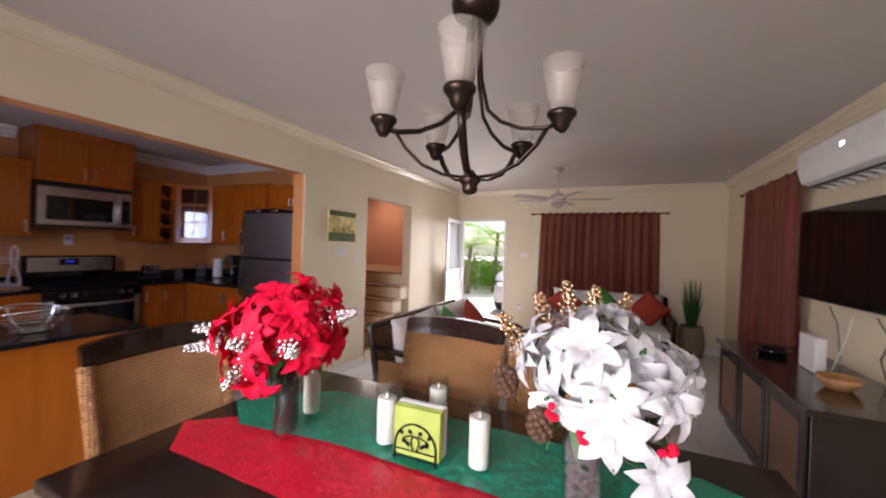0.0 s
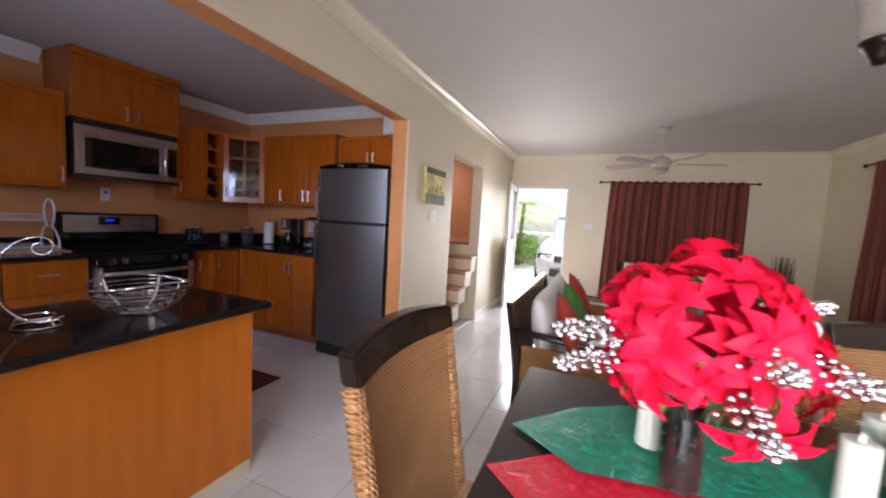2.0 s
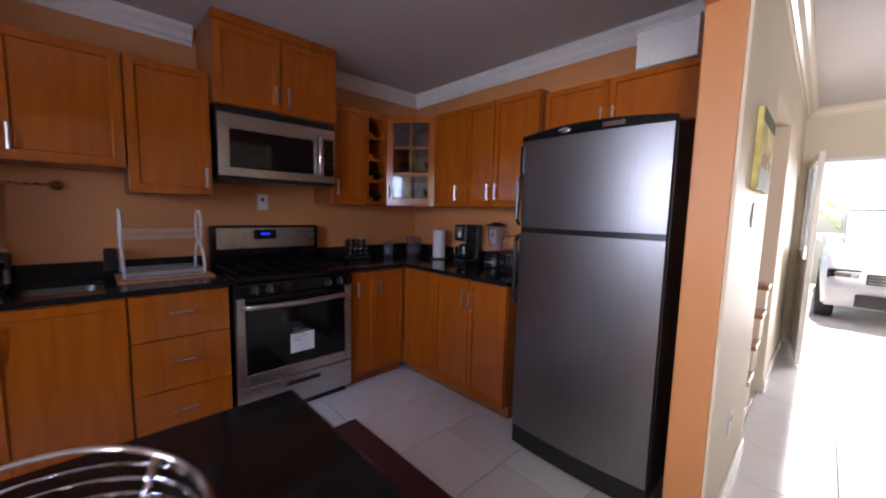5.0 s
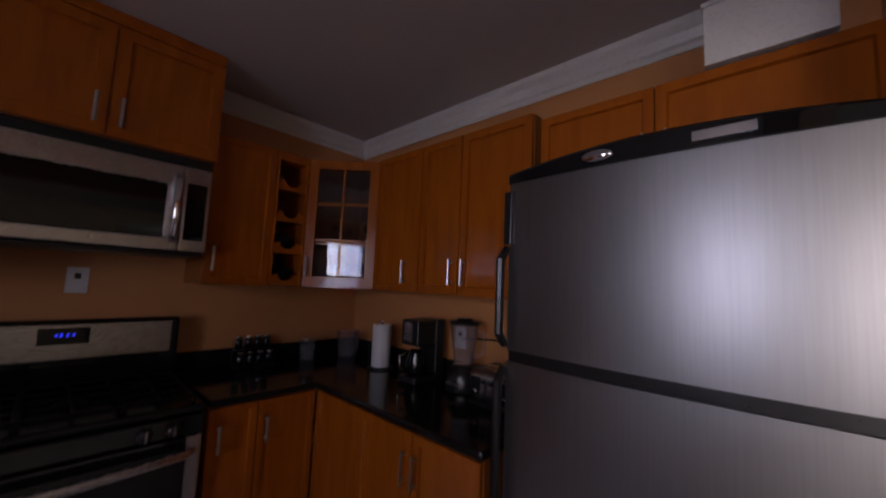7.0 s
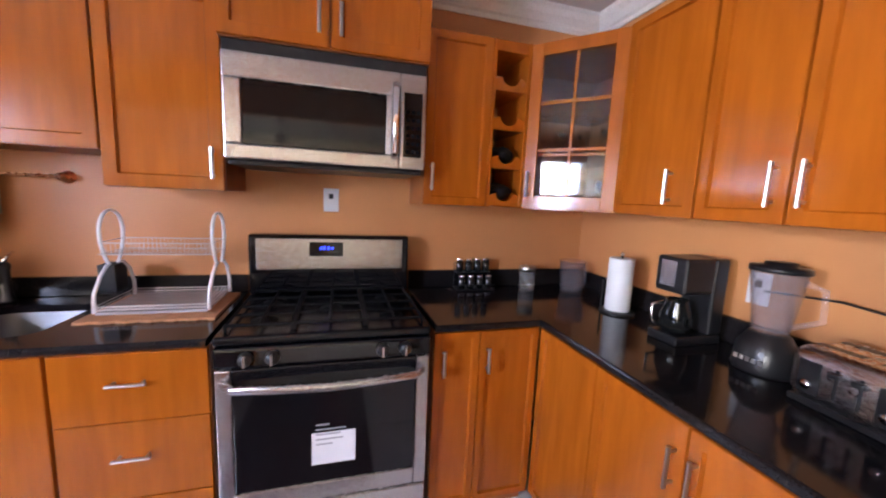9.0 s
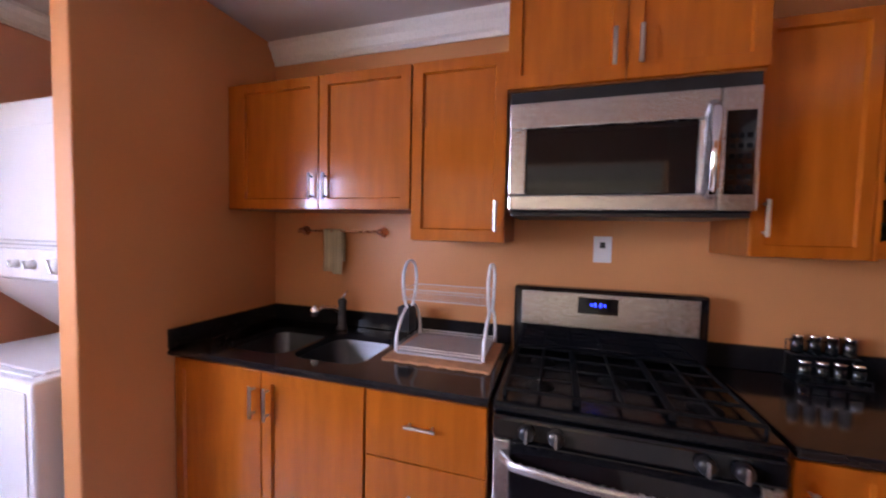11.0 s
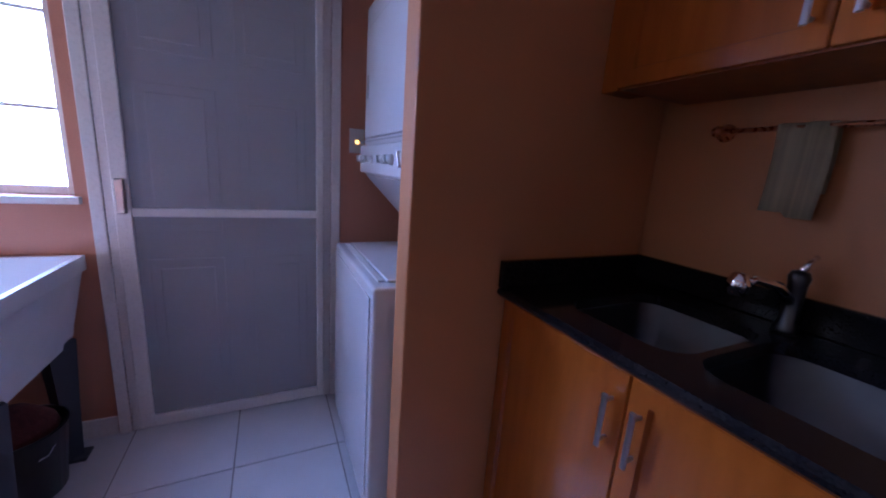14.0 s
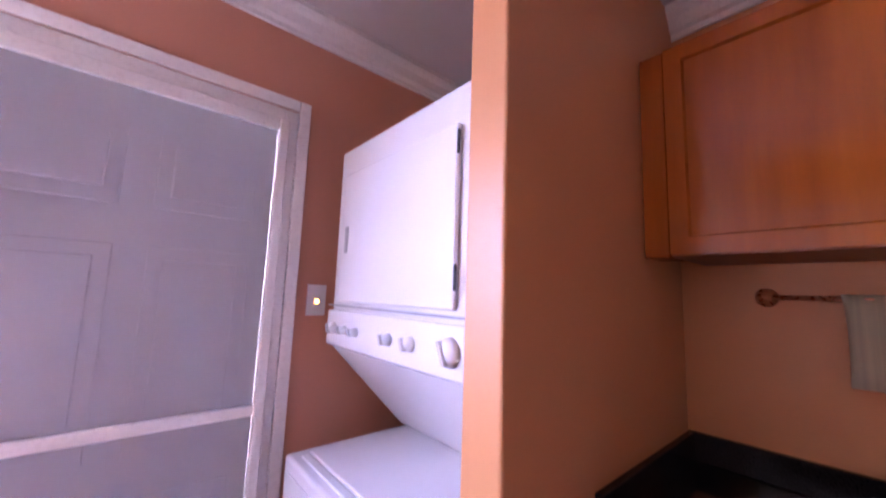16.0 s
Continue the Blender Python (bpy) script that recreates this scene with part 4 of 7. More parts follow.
for k, (y, h) in enumerate(((-1.56, 0.012), (-1.545, 0.018), (-1.525, 0.018), (-1.507, 0.012))):
    part("clock_digit", box((0.1108, y - 0.004, 1.165 - h / 2), (0.1114, y + 0.004, 1.165 + h / 2), 0), BLUELED, bg, "lit blue clock digit")
part("front_fascia", box((0.611, SY0 + 0.002, 0.825), (0.668, SY1 - 0.002, 0.90), 0.012, 3), BLACKGL, st)
for y in (-1.78, -1.695, -1.315, -1.23):
    kn = part("knob", xf(lathe([(0, 0), (0.024, 0), (0.022, 0.018), (0.019, 0.024), (0, 0.026)], 18), Matrix.Translation((0.669, y, 0.862)) @ pose(0, 0, 0, 0, 90, 0)), BLACK, st, smooth=True)
    part("grip", box((0.69, y - 0.004, 0.842), (0.702, y + 0.004, 0.882), 0.002), STEEL, kn)
od = part("oven_door", box((0.611, SY0 + 0.056, 0.265), (0.652, SY1 - 0.056, 0.335), 0.005), STEEL, st)
part("door_stile", box((0.611, SY0 + 0.005, 0.265), (0.652, SY0 + 0.055, 0.815), 0.005), STEEL, od)
part("door_stile", box((0.611, SY1 - 0.055, 0.265), (0.652, SY1 - 0.005, 0.815), 0.005), STEEL, od)
part("oven_glass", box((0.613, SY0 + 0.056, 0.336), (0.649, SY1 - 0.056, 0.814), 0.004), BLACKGL, od)
part("door_handle", tube([(0.655, SY0 + 0.03, 0.765), (0.70, SY0 + 0.07, 0.765), (0.715, SY0 + 0.22, 0.762), (0.722, -1.505, 0.76), (0.715, SY1 - 0.22, 0.762), (0.70, SY1 - 0.07, 0.765), (0.655, SY1 - 0.03, 0.765)], 0.016, 10, wide=0.010), STEEL, od, smooth=True)
lb = part("care_label", box((0.6495, -1.57, 0.41), (0.6505, -1.41, 0.54), 0), PAPER, od, "white paper care label")
for k, wd in enumerate((0.05, 0.11, 0.09, 0.10, 0.06)):
    part("print_bar", box((0.6507, -1.555, 0.57 - k * 0.02), (0.6511, -1.555 + wd, 0.576 - k * 0.02), 0), LABEL, lb)
dr = part("storage_drawer", box((0.611, SY0 + 0.005, 0.065), (0.648, SY1 - 0.005, 0.255), 0.006), STEEL, st)
part("drawer_pull", box((0.6485, -1.60, 0.195), (0.656, -1.37, 0.22), 0.004), BLACK, dr)
part("toe_base", box((0.06, SY0 + 0.02, 0.001), (0.59, SY1 - 0.02, 0.049), 0.003), BLACK, st)
for y0, y1 in ((SY0 + 0.03, -1.64), (-1.63, -1.38), (-1.37, SY1 - 0.03)):
    z = 0.958
    bars = [tube([(0.13, y, z), (0.60, y, z)], 0.006, 6) for y in (y0, (y0 + y1) / 2, y1)]
    bars += [tube([(x, y0, z), (x, y1, z)], 0.006, 6) for x in (0.13, 0.25, 0.37, 0.48, 0.60)]
    bars += [tube([(x, y, 0.936), (x, y, z)], 0.006, 6) for x in (0.13, 0.60) for y in (y0, y1)]
    part("grate", add(*bars), IRON, st)
for x, y in ((0.24, -1.75), (0.49, -1.75), (0.37, -1.505), (0.24, -1.26), (0.49, -1.26)):
    part("burner", lathe([(0, 0.012), (0.03, 0.012), (0.032, 0.006), (0.048, 0.004), (0.05, 0)], 20, (x, y, 0.936)), IRON, st, smooth=True)

# fridge
fr = thing("refrigerator", (2.18, -0.4, 0), "tall stainless two-door refrigerator with black trim", "refrigerator")
FX0, FX1, FYF = 1.825, 2.545, -0.70
part("cabinet", box((FX0 + 0.003, FYF, 0.06), (FX1 + 0.002, -0.06, 1.765), 0.006), BLACK, fr)


def bowed(x0, x1, z0, z1, y, bow=0.022, b=0.006):
    """A door front that bows out towards -y."""
    n = 16
    front = [(x0 + (x1 - x0) * k / n, y - bow * (1 - (2 * k / n - 1) ** 2)) for k in range(n + 1)]
    bm = prism([(x1, FYF - 0.001), (x0, FYF - 0.001)] + front, z0, z1, 0)
    return bm


d1 = part("freezer_door", bowed(FX0, FX1, 1.285, 1.745, -0.745), STEELV, fr)
d2 = part("fridge_door", bowed(FX0, FX1, 0.135, 1.255, -0.745), STEELV, fr)
part("door_gasket", bowed(FX0 + 0.004, FX1 - 0.002, 1.256, 1.284, -0.74), BLACK, fr)


def arched_cap(x0, x1, z0, z1, y, bow, rise):
    """A cap that bows out to the front and arches up in the middle."""
    bm = bmesh.new()
    n = 16
    cols = []
    for k in range(n + 1):
        q = 1 - (2 * k / n - 1) ** 2
        x, yf, zt = x0 + (x1 - x0) * k / n, y - bow * q, z1 + rise * q
        cols.append([bm.verts.new(p) for p in ((x, FYF - 0.001, z0), (x, yf, z0), (x, yf, zt - 0.008), (x, yf + 0.008, zt), (x, FYF - 0.001, zt))])
    for a, b in zip(cols, cols[1:]):
        for k in range(5):
            j = (k + 1) % 5
            bm.faces.new((a[k], a[j], b[j], b[k]))
    bm.faces.new(cols[0][::-1])
    bm.faces.new(cols[-1])
    bmesh.ops.recalc_face_normals(bm, faces=bm.faces[:])
    return bm


part("top_cap", arched_cap(FX0 - 0.004, FX1 + 0.004, 1.746, 1.774, -0.748, 0.026, 0.024), BLACKGL, fr)
part("badge", xf(lathe([(0, 0.004), (0.9, 0.003), (1.0, 0.0), (1.0, -0.004)], 28), Matrix.Translation((2.075, -0.7745, 1.768)) @ pose(0, 0, 0, 90, 0, 0) @ Matrix.Diagonal((0.036, 0.014, 1, 1))), CHROME, fr, "oval chrome badge", smooth=True)
# A highlight on the cap, built as a small chrome strip.
part("badge", box((2.26, -0.7735, 1.757), (2.36, -0.7705, 1.778), 0.002), CHROME, fr, "chrome strip standing in for a highlight on the cap")
part("kick_grille", bowed(FX0, FX1, 0.02, 0.134, -0.735, 0.02), BLACK, fr)
for z0, z1, dd_ in ((1.30, 1.56, d1), (0.86, 1.235, d2)):
    part("side_handle", tube([(FX0 - 0.006, -0.748, z0), (FX0 - 0.006, -0.775, z0 + 0.03), (FX0 - 0.006, -0.775, z1 - 0.03), (FX0 - 0.006, -0.748, z1)], 0.012, 8), BLACK, dd_)
part("hinge_cap", box((FX0 - 0.008, -0.765, 1.57), (FX0 + 0.02, -0.74, 1.72), 0.006), BLACK, d1)

# peninsula
PEN = 0.90
pn = thing("kitchen_peninsula", (2.4, -2.7, 0), "orange panelled kitchen peninsula beside the half wall", "peninsula")
part("body", box((2.16, -3.26, 0.06), (2.655, -2.165, PEN - 0.032), 0.003), MAPLE_SHADE, pn)
part("back_panel", box((2.656, -3.26, 0.075), (2.672, -2.15, PEN - 0.033), 0.003), PANELO, pn)
part("end_panel", box((2.15, -2.164, 0.001), (2.655, -2.15, PEN - 0.033), 0.003), PANELO, pn)
part("plinth", box((2.65, -3.26, 0.001), (2.668, -2.152, 0.073), 0.003), CREAM, pn)
w = thing("worktop", (2.4, -2.7, PEN - 0.03), "polished black granite peninsula worktop", "worktop")
part("slab", prism([(2.09, -3.262), (2.775, -3.262), (2.775, -2.118), (2.09, -2.118)], PEN - 0.03, PEN, 0.01), GRANITE, w)

# ---- worktop things ----
bl = thing("wire_fruit_bowl", (2.51, -2.55, PEN), "open chrome wire fruit bowl on the peninsula", "bowl")
bx, by = 2.51, -2.55
part("rim", tube([(bx + 0.165 * math.cos(a), by + 0.165 * math.sin(a), PEN + 0.128 + 0.012 * math.cos(2 * a)) for a in [2 * math.pi * k / 48 for k in range(48)]], 0.0045, 8, closed=True), CHROME, bl, smooth=True)
for k in range(10):
    rr, zz = 0.055 + 0.108 * math.sin(k / 9 * math.pi / 2 * 0.92), 0.008 + 0.105 * (k / 9) ** 1.6
    for a0 in (0.35, 0.35 + math.pi):
        part("curved_wire", tube([(bx + rr * math.cos(a0 + t), by + rr * math.sin(a0 + t), PEN + zz) for t in [3.05 * j / 20 for j in range(21)]], 0.002, 5), CHROME, bl)
for a in (0.35, 2.25, 0.35 + math.pi, 2.25 + math.pi):
    part("rib", tube([(bx + r_ * math.cos(a), by + r_ * math.sin(a), PEN + z_) for r_, z_ in ((0.05, 0.007), (0.10, 0.03), (0.14, 0.07), (0.165, 0.128))], 0.0035, 6, wide=0.006), CHROME, bl)
part("foot_ring", tube(arc((bx, by, PEN + 0.0045), 0.05, 0, 351, 39), 0.004, 6, closed=True), CHROME, bl)

hk = thing("banana_hook", (2.44, -2.83, PEN), "curled chrome banana hook stand on the peninsula", "fruit hook")
hx_, hy_ = 2.44, -2.83
dv = Vector((-0.42, -0.62, 0)).normalized()          # the arm's plane
part("base_ring", tube(arc((hx_, hy_, PEN + 0.004), 0.062, 0, 351, 39), 0.0035, 6, closed=True), CHROME, hk)
part("base_ring", tube(arc((hx_, hy_, PEN + 0.036), 0.048, 0, 351, 39), 0.003, 6, closed=True), CHROME, hk)
for a in (20, 140, 260):
    c, s_ = math.cos(radians(a)), math.sin(radians(a))
    part("strut", tube([(hx_ + 0.062 * c, hy_ + 0.062 * s_, PEN + 0.004), (hx_ + 0.048 * c, hy_ + 0.048 * s_, PEN + 0.036)], 0.003, 6), CHROME, hk)
curve = []
for k in range(26):
    q = k / 25
    a = radians(-62 - 205 * q)
    curve.append((0.035 + 0.112 * math.cos(a), 0.165 + 0.15 * math.sin(a) * 1.0))
curl = []
for k in range(1, 22):
    q = k / 21
    a = radians(95 - 400 * q)
    r_ = 0.036 * (1 - 0.62 * q)
    curl.append((curve[-1][0] + 0.004 + r_ * math.cos(a) - 0.036 * math.cos(radians(95)), curve[-1][1] - 0.036 + r_ * math.sin(a)))
pts = [Vector((hx_, hy_, PEN)) + dv * u_ * -1 + Vector((0, 0, v_)) for u_, v_ in [(a_ - 0.02, b_) for a_, b_ in curve + curl]]
part("curled_arm", tube(pts, 0.0028, 8, wide=0.009), CHROME, hk, smooth=True)

CZ = CT + 0.001
SPICE = Matrix.Translation((-0.035, 0.0, CZ)) @ Matrix.Diagonal((0.85, 1, 0.84, 1)) @ Matrix.Translation((0, 0, -CZ))
sp = thing("spice_rack", (0.08, -0.74, CZ), "chrome spice rack with two rows of jars", "spice rack")
part("frame", xf(add(box((0.07, -0.845, CZ), (0.19, -0.625, CZ + 0.006), 0.002), tube([(0.075, -0.84, CZ + 0.005), (0.075, -0.84, CZ + 0.17), (0.075, -0.63, CZ + 0.17), (0.075, -0.63, CZ + 0.005)], 0.003), tube([(0.185, -0.84, CZ + 0.005), (0.185, -0.84, CZ + 0.04), (0.185, -0.63, CZ + 0.04), (0.185, -0.63, CZ + 0.005)], 0.003),
                  box((0.07, -0.84, CZ + 0.108), (0.12, -0.63, CZ + 0.114), 0.001), box((0.13, -0.84, CZ + 0.006), (0.18, -0.63, CZ + 0.0115), 0.001)), SPICE), BLACK, sp)
for row, (x, z) in enumerate(((0.155, CZ + 0.012), (0.098, CZ + 0.115))):
    for k in range(4):
        y = -0.815 + k * 0.053
        j = part("jar", xf(lathe([(0, 0), (0.019, 0), (0.021, 0.003), (0.021, 0.062), (0.016, 0.068), (0, 0.068)], 14, (x, y, z)), SPICE), DARKGLASS, sp, "glass jar of dark spice", smooth=True)
        part("lid", xf(lathe([(0, 0.0185), (0.018, 0.0185), (0.019, 0.016), (0.019, 0), (0, 0)], 14, (x, y, z + 0.069)), SPICE), CHROME, j, "chrome lid", smooth=True)
cn = thing("glass_canister", (0.13, -0.43, CZ), "small glass canister with a metal lid", "canister")
part("jar", lathe([(0, 0), (0.042, 0), (0.045, 0.004), (0.045, 0.105), (0.041, 0.11)], 20, (0.13, -0.43, CZ)), SMOKEPL, cn, smooth=True)
part("lid", lathe([(0, 0.028), (0.044, 0.028), (0.047, 0.024), (0.047, 0), (0, 0)], 20, (0.13, -0.43, CZ + 0.111)), STEEL, cn, smooth=True)
tb = thing("plastic_pitcher", (0.17, -0.16, CZ), "frosted clear plastic pitcher on the granite worktop", "pitcher")
part("jug", lathe([(0, 0), (0.055, 0), (0.06, 0.005), (0.075, 0.17), (0.079, 0.175), (0.075, 0.178), (0.056, 0.008), (0, 0.006)], 20, (0.17, -0.16, CZ)), SMOKEPL, tb, smooth=True)
part("handle", tube([(0.24, -0.16, CZ + 0.16), (0.285, -0.16, CZ + 0.15), (0.285, -0.16, CZ + 0.06), (0.235, -0.16, CZ + 0.04)], 0.007, 8), SMOKEPL, tb, smooth=True)


def part_at(name, bm, *more, **kw):
    return part(name, xf(bm, SHIFT), *more, **kw)


SHIFT = Matrix.Translation((0.12, -0.02, 0))
pt = thing("paper_towel_holder", (0.46, -0.17, CZ), "white paper towel roll on a black stand", "paper towel")
part_at("stand", add(lathe([(0, 0.012), (0.075, 0.010), (0.078, 0.004), (0.078, 0), (0, 0)], 24, (0.46, -0.17, CZ)), tube([(0.46, -0.17, CZ + 0.01), (0.46, -0.17, CZ + 0.275)], 0.006), tube([(0.385, -0.20, CZ + 0.01), (0.385, -0.20, CZ + 0.14)], 0.004)), BLACK, pt)
part_at("roll", lathe([(0.02, 0), (0.055, 0), (0.056, 0.003), (0.056, 0.245), (0.055, 0.248), (0.02, 0.248), (0.02, 0)], 28, (0.46, -0.17, CZ + 0.013)), PAPER, pt, smooth=True)
part_at("finial", lathe([(0, 0.02), (0.008, 0.016), (0.008, 0), (0, 0)], 12, (0.46, -0.17, CZ + 0.275)), CHROME, pt, smooth=True)

SHIFT = Matrix.Translation((0.925, -0.11, CZ)) @ Matrix.Diagonal((0.82, 0.74, 0.96, 1)) @ Matrix.Translation((-0.725, 0.10, -CZ))
cm = thing("coffee_maker", (0.72, -0.20, CZ), "black drip coffee maker with a glass pot", "coffee maker")
part_at("base", box((0.645, -0.34, CZ), (0.805, -0.05, CZ + 0.035), 0.008, 3), BLACK, cm)
part_at("tower", box((0.645, -0.14, CZ + 0.036), (0.805, -0.05, CZ + 0.34), 0.012, 3), BLACK, cm)
part_at("brew_head", box((0.645, -0.33, CZ + 0.20), (0.805, -0.141, CZ + 0.34), 0.014, 3), BLACK, cm)
part_at("control_face", box((0.675, -0.3335, CZ + 0.225), (0.755, -0.3305, CZ + 0.325), 0.002), STEEL, cm)
cp = part_at("carafe", lathe([(0, 0), (0.06, 0), (0.072, 0.02), (0.07, 0.07), (0.05, 0.115), (0.052, 0.13), (0.049, 0.13), (0.047, 0.115), (0.066, 0.07), (0, 0.006)], 22, (0.715, -0.245, CZ + 0.037)), DARKGLASS, cm, smooth=True)
part_at("carafe_handle", tube([(0.69, -0.31, CZ + 0.15), (0.675, -0.36, CZ + 0.14), (0.675, -0.36, CZ + 0.07), (0.69, -0.315, CZ + 0.06)], 0.008, 8), CHROME, cp, smooth=True)

SHIFT = Matrix.Translation((0.16, 0.055, 0))
bd = thing("blender", (1.03, -0.20, CZ), "black blender with a clear jar", "blender")
part_at("base", lathe([(0, 0), (0.085, 0), (0.088, 0.008), (0.08, 0.08), (0.055, 0.12), (0.05, 0.125), (0, 0.125)], 20, (1.03, -0.20, CZ)), BLACK, bd, smooth=True)
for k in range(5):
    part_at("button", box((0.99 + k * 0.018, -0.286, CZ + 0.035), (1.002 + k * 0.018, -0.280, CZ + 0.05), 0.001), NICKEL, bd)
j = part_at("jar", lathe([(0.0, 0), (0.045, 0), (0.05, 0.01), (0.072, 0.19), (0.075, 0.195), (0.071, 0.195), (0.046, 0.012), (0, 0.008)], 20, (1.03, -0.20, CZ + 0.127)), SMOKEPL, bd, smooth=True)
part_at("jar_handle", tube([(1.10, -0.20, CZ + 0.30), (1.15, -0.20, CZ + 0.29), (1.155, -0.20, CZ + 0.20), (1.085, -0.20, CZ + 0.16)], 0.009, 8), SMOKEPL, j, smooth=True)
part_at("lid", lathe([(0, 0.03), (0.04, 0.03), (0.042, 0.018), (0.076, 0.016), (0.078, 0), (0, 0)], 20, (1.03, -0.20, CZ + 0.323)), BLACK, j, smooth=True)

to = thing("toaster", (1.41, -0.23, CZ), "four-slice brushed steel toaster with black levers", "toaster")
tm = Matrix.Translation((1.470, -0.185, CZ)) @ pose(0, 0, 0, 0, 0, -6) @ Matrix.Scale(0.84, 4)
body_ = box((-0.165, -0.13, 0.012), (0.165, 0.13, 0.19), 0.045, 5)
part("body", xf(body_, tm), STEEL, to, smooth=True)
part("base", xf(box((-0.155, -0.12, 0), (0.155, 0.12, 0.02), 0.004), tm), BLACK, to)
for x in (-0.078, 0.078):
    part("slot", xf(box((x - 0.058, -0.065, 0.188), (x + 0.058, -0.035, 0.1915), 0.001), tm), BLACK, to)
    part("slot", xf(box((x - 0.058, 0.035, 0.188), (x + 0.058, 0.065, 0.1915), 0.001), tm), BLACK, to)
for x in (-0.028, 0.028):
    part("lever_slot", xf(box((x - 0.005, -0.1325, 0.055), (x + 0.005, -0.1295, 0.15), 0.001), tm), BLACK, to)
    part("lever", xf(box((x - 0.016, -0.150, 0.125), (x + 0.016, -0.1305, 0.142), 0.004), tm), BLACK, to)
for x in (-0.095, 0.095):
    dial = part("dial_plate", xf(box((x - 0.03, -0.1335, 0.045), (x + 0.03, -0.1305, 0.15), 0.012, 3), tm), BLACK, to)
    part("dial", xf(lathe([(0, 0), (0.016, 0), (0.015, 0.012), (0, 0.014)], 16), tm @ Matrix.Translation((x, -0.134, 0.075)) @ pose(0, 0, 0, 90, 0, 0)), CHROME, dial, smooth=True)
part("cord", tube([(1.42, -0.10, CZ + 0.03), (1.44, -0.05, CZ + 0.20), (1.42, -0.045, CZ + 0.24), (1.30, -0.04, CZ + 0.25), (1.08, -0.02, 1.16)], 0.004, 6), BLACK, to, smooth=True)

mt = thing("floor_mat", (1.55, -1.60, 0), "maroon rubber-backed kitchen floor mat", "mat")
part("mat", prism([(1.00, -2.05), (1.98, -2.05), (1.98, -1.30), (1.00, -1.30)], 0.003, 0.012, 0.004), MATC, mt)

# ---- laundry ----
ws = thing("stacked_laundry_centre", (0.6, -3.79, 0), "white stacked washer and dryer in the alcove", "washer dryer")
WY0, WY1, WF = -4.16, -3.45, 1.012
wb = part("washer_body", box((0.22, WY0, 0.02), (WF, WY1, 0.903), 0.012, 3), WHITEEN, ws)
part("washer_lid", box((0.42, WY0 + 0.05, 0.9035), (WF - 0.06, WY1 - 0.05, 0.915), 0.006), WHITEEN, wb)
part("lid_edge", box((WF - 0.055, WY0 + 0.06, 0.9035), (WF - 0.03, WY1 - 0.06, 0.910), 0.003), WHITEPL, wb)
part("front_panel", box((WF + 0.0005, WY0 + 0.03, 0.10), (WF + 0.006, WY1 - 0.03, 0.865), 0.004), WHITEEN, wb)
bk = prism([(0.24, 0.916), (0.57, 0.916), (0.88, 1.235), (0.24, 1.235)], WY0 + 0.01, WY1 - 0.01, 0.004)
part("sloped_back", xf(bk, Matrix(((1, 0, 0, 0), (0, 0, 1, 0), (0, 1, 0, 0), (0, 0, 0, 1)))), WHITEEN, ws)
db = part("dryer_body", box((0.22, WY0, 1.236), (0.885, WY1, 1.948), 0.010, 3), WHITEEN, ws)
cpn = part("control_strip", box((0.8855, WY0 + 0.005, 1.245), (0.905, WY1 - 0.005, 1.365), 0.006), WHITEEN, db)
for y, r_ in ((-4.09, 0.020), (-4.01, 0.015), (-3.935, 0.015), (-3.75, 0.018), (-3.65, 0.020), (-3.50, 0.034)):
    kk = part("control_knob", xf(lathe([(0, 0), (r_, 0), (r_ * 0.9, 0.014), (r_ * 0.55, 0.022), (0, 0.024)], 18), Matrix.Translation((0.9055, y, 1.305)) @ pose(0, 0, 0, 0, 90, 0)), WHITEPL, cpn, smooth=True)
    part("knob_grip", xf(box((0.012, -0.004, -r_ * 0.8), (0.032, 0.004, r_ * 0.8), 0.002), Matrix.Translation((0.905, y, 1.305)) @ pose(0, 0, 0, 25, 0, 0)), NICKEL, kk)
dd2 = part("dryer_door", box((0.8855, WY0 + 0.07, 1.395), (0.902, WY1 - 0.05, 1.842), 0.014, 3), WHITEEN, db)
part("pull_recess", box((0.9022, WY0 + 0.10, 1.56), (0.9045, WY0 + 0.122, 1.65), 0.001), LABEL, dd2)
for z in (1.47, 1.79):
    part("hinge", box((0.90, WY1 - 0.047, z - 0.03), (0.906, WY1 - 0.041, z + 0.03), 0.001), BLACK, dd2)
part("seam", box((0.9015, WY0 + 0.005, 1.378), (0.9035, WY1 - 0.005, 1.384), 0), LABEL, db)

sw = wall_plate("light_switch", "white light switch with an amber pilot lamp", (0.893, LB, 1.392), (0, 1, 0), holes=False)
part("pilot_lamp", box((0.886, LB + 0.0115, 1.380), (0.900, LB + 0.014, 1.394), 0.002), AMBER, sw)

# panel door behind an insect screen door
dp = thing("door_laundry", (1.46, LB - 0.06, 0), "white six-panel door behind an aluminium insect screen", "door", kind="structure")
panels = [box((LDX0 + 0.05, LB - 0.10, 0.01), (LDX1 - 0.05, LB - 0.065, 2.05), 0.003)]
leaf = part("panel_door", add(*panels), WHITE, dp)
for x0, x1 in ((1.13, 1.42), (1.50, 1.79)):
    for z0, z1 in ((0.16, 0.80), (0.92, 1.55), (1.67, 1.92)):
        part("raised_panel", add(box((x0, LB - 0.0645, z0), (x1, LB - 0.052, z1), 0.008), box((x0 + 0.04, LB - 0.0515, z0 + 0.04), (x1 - 0.04, LB - 0.036, z1 - 0.04), 0.012)), WHITE, leaf)
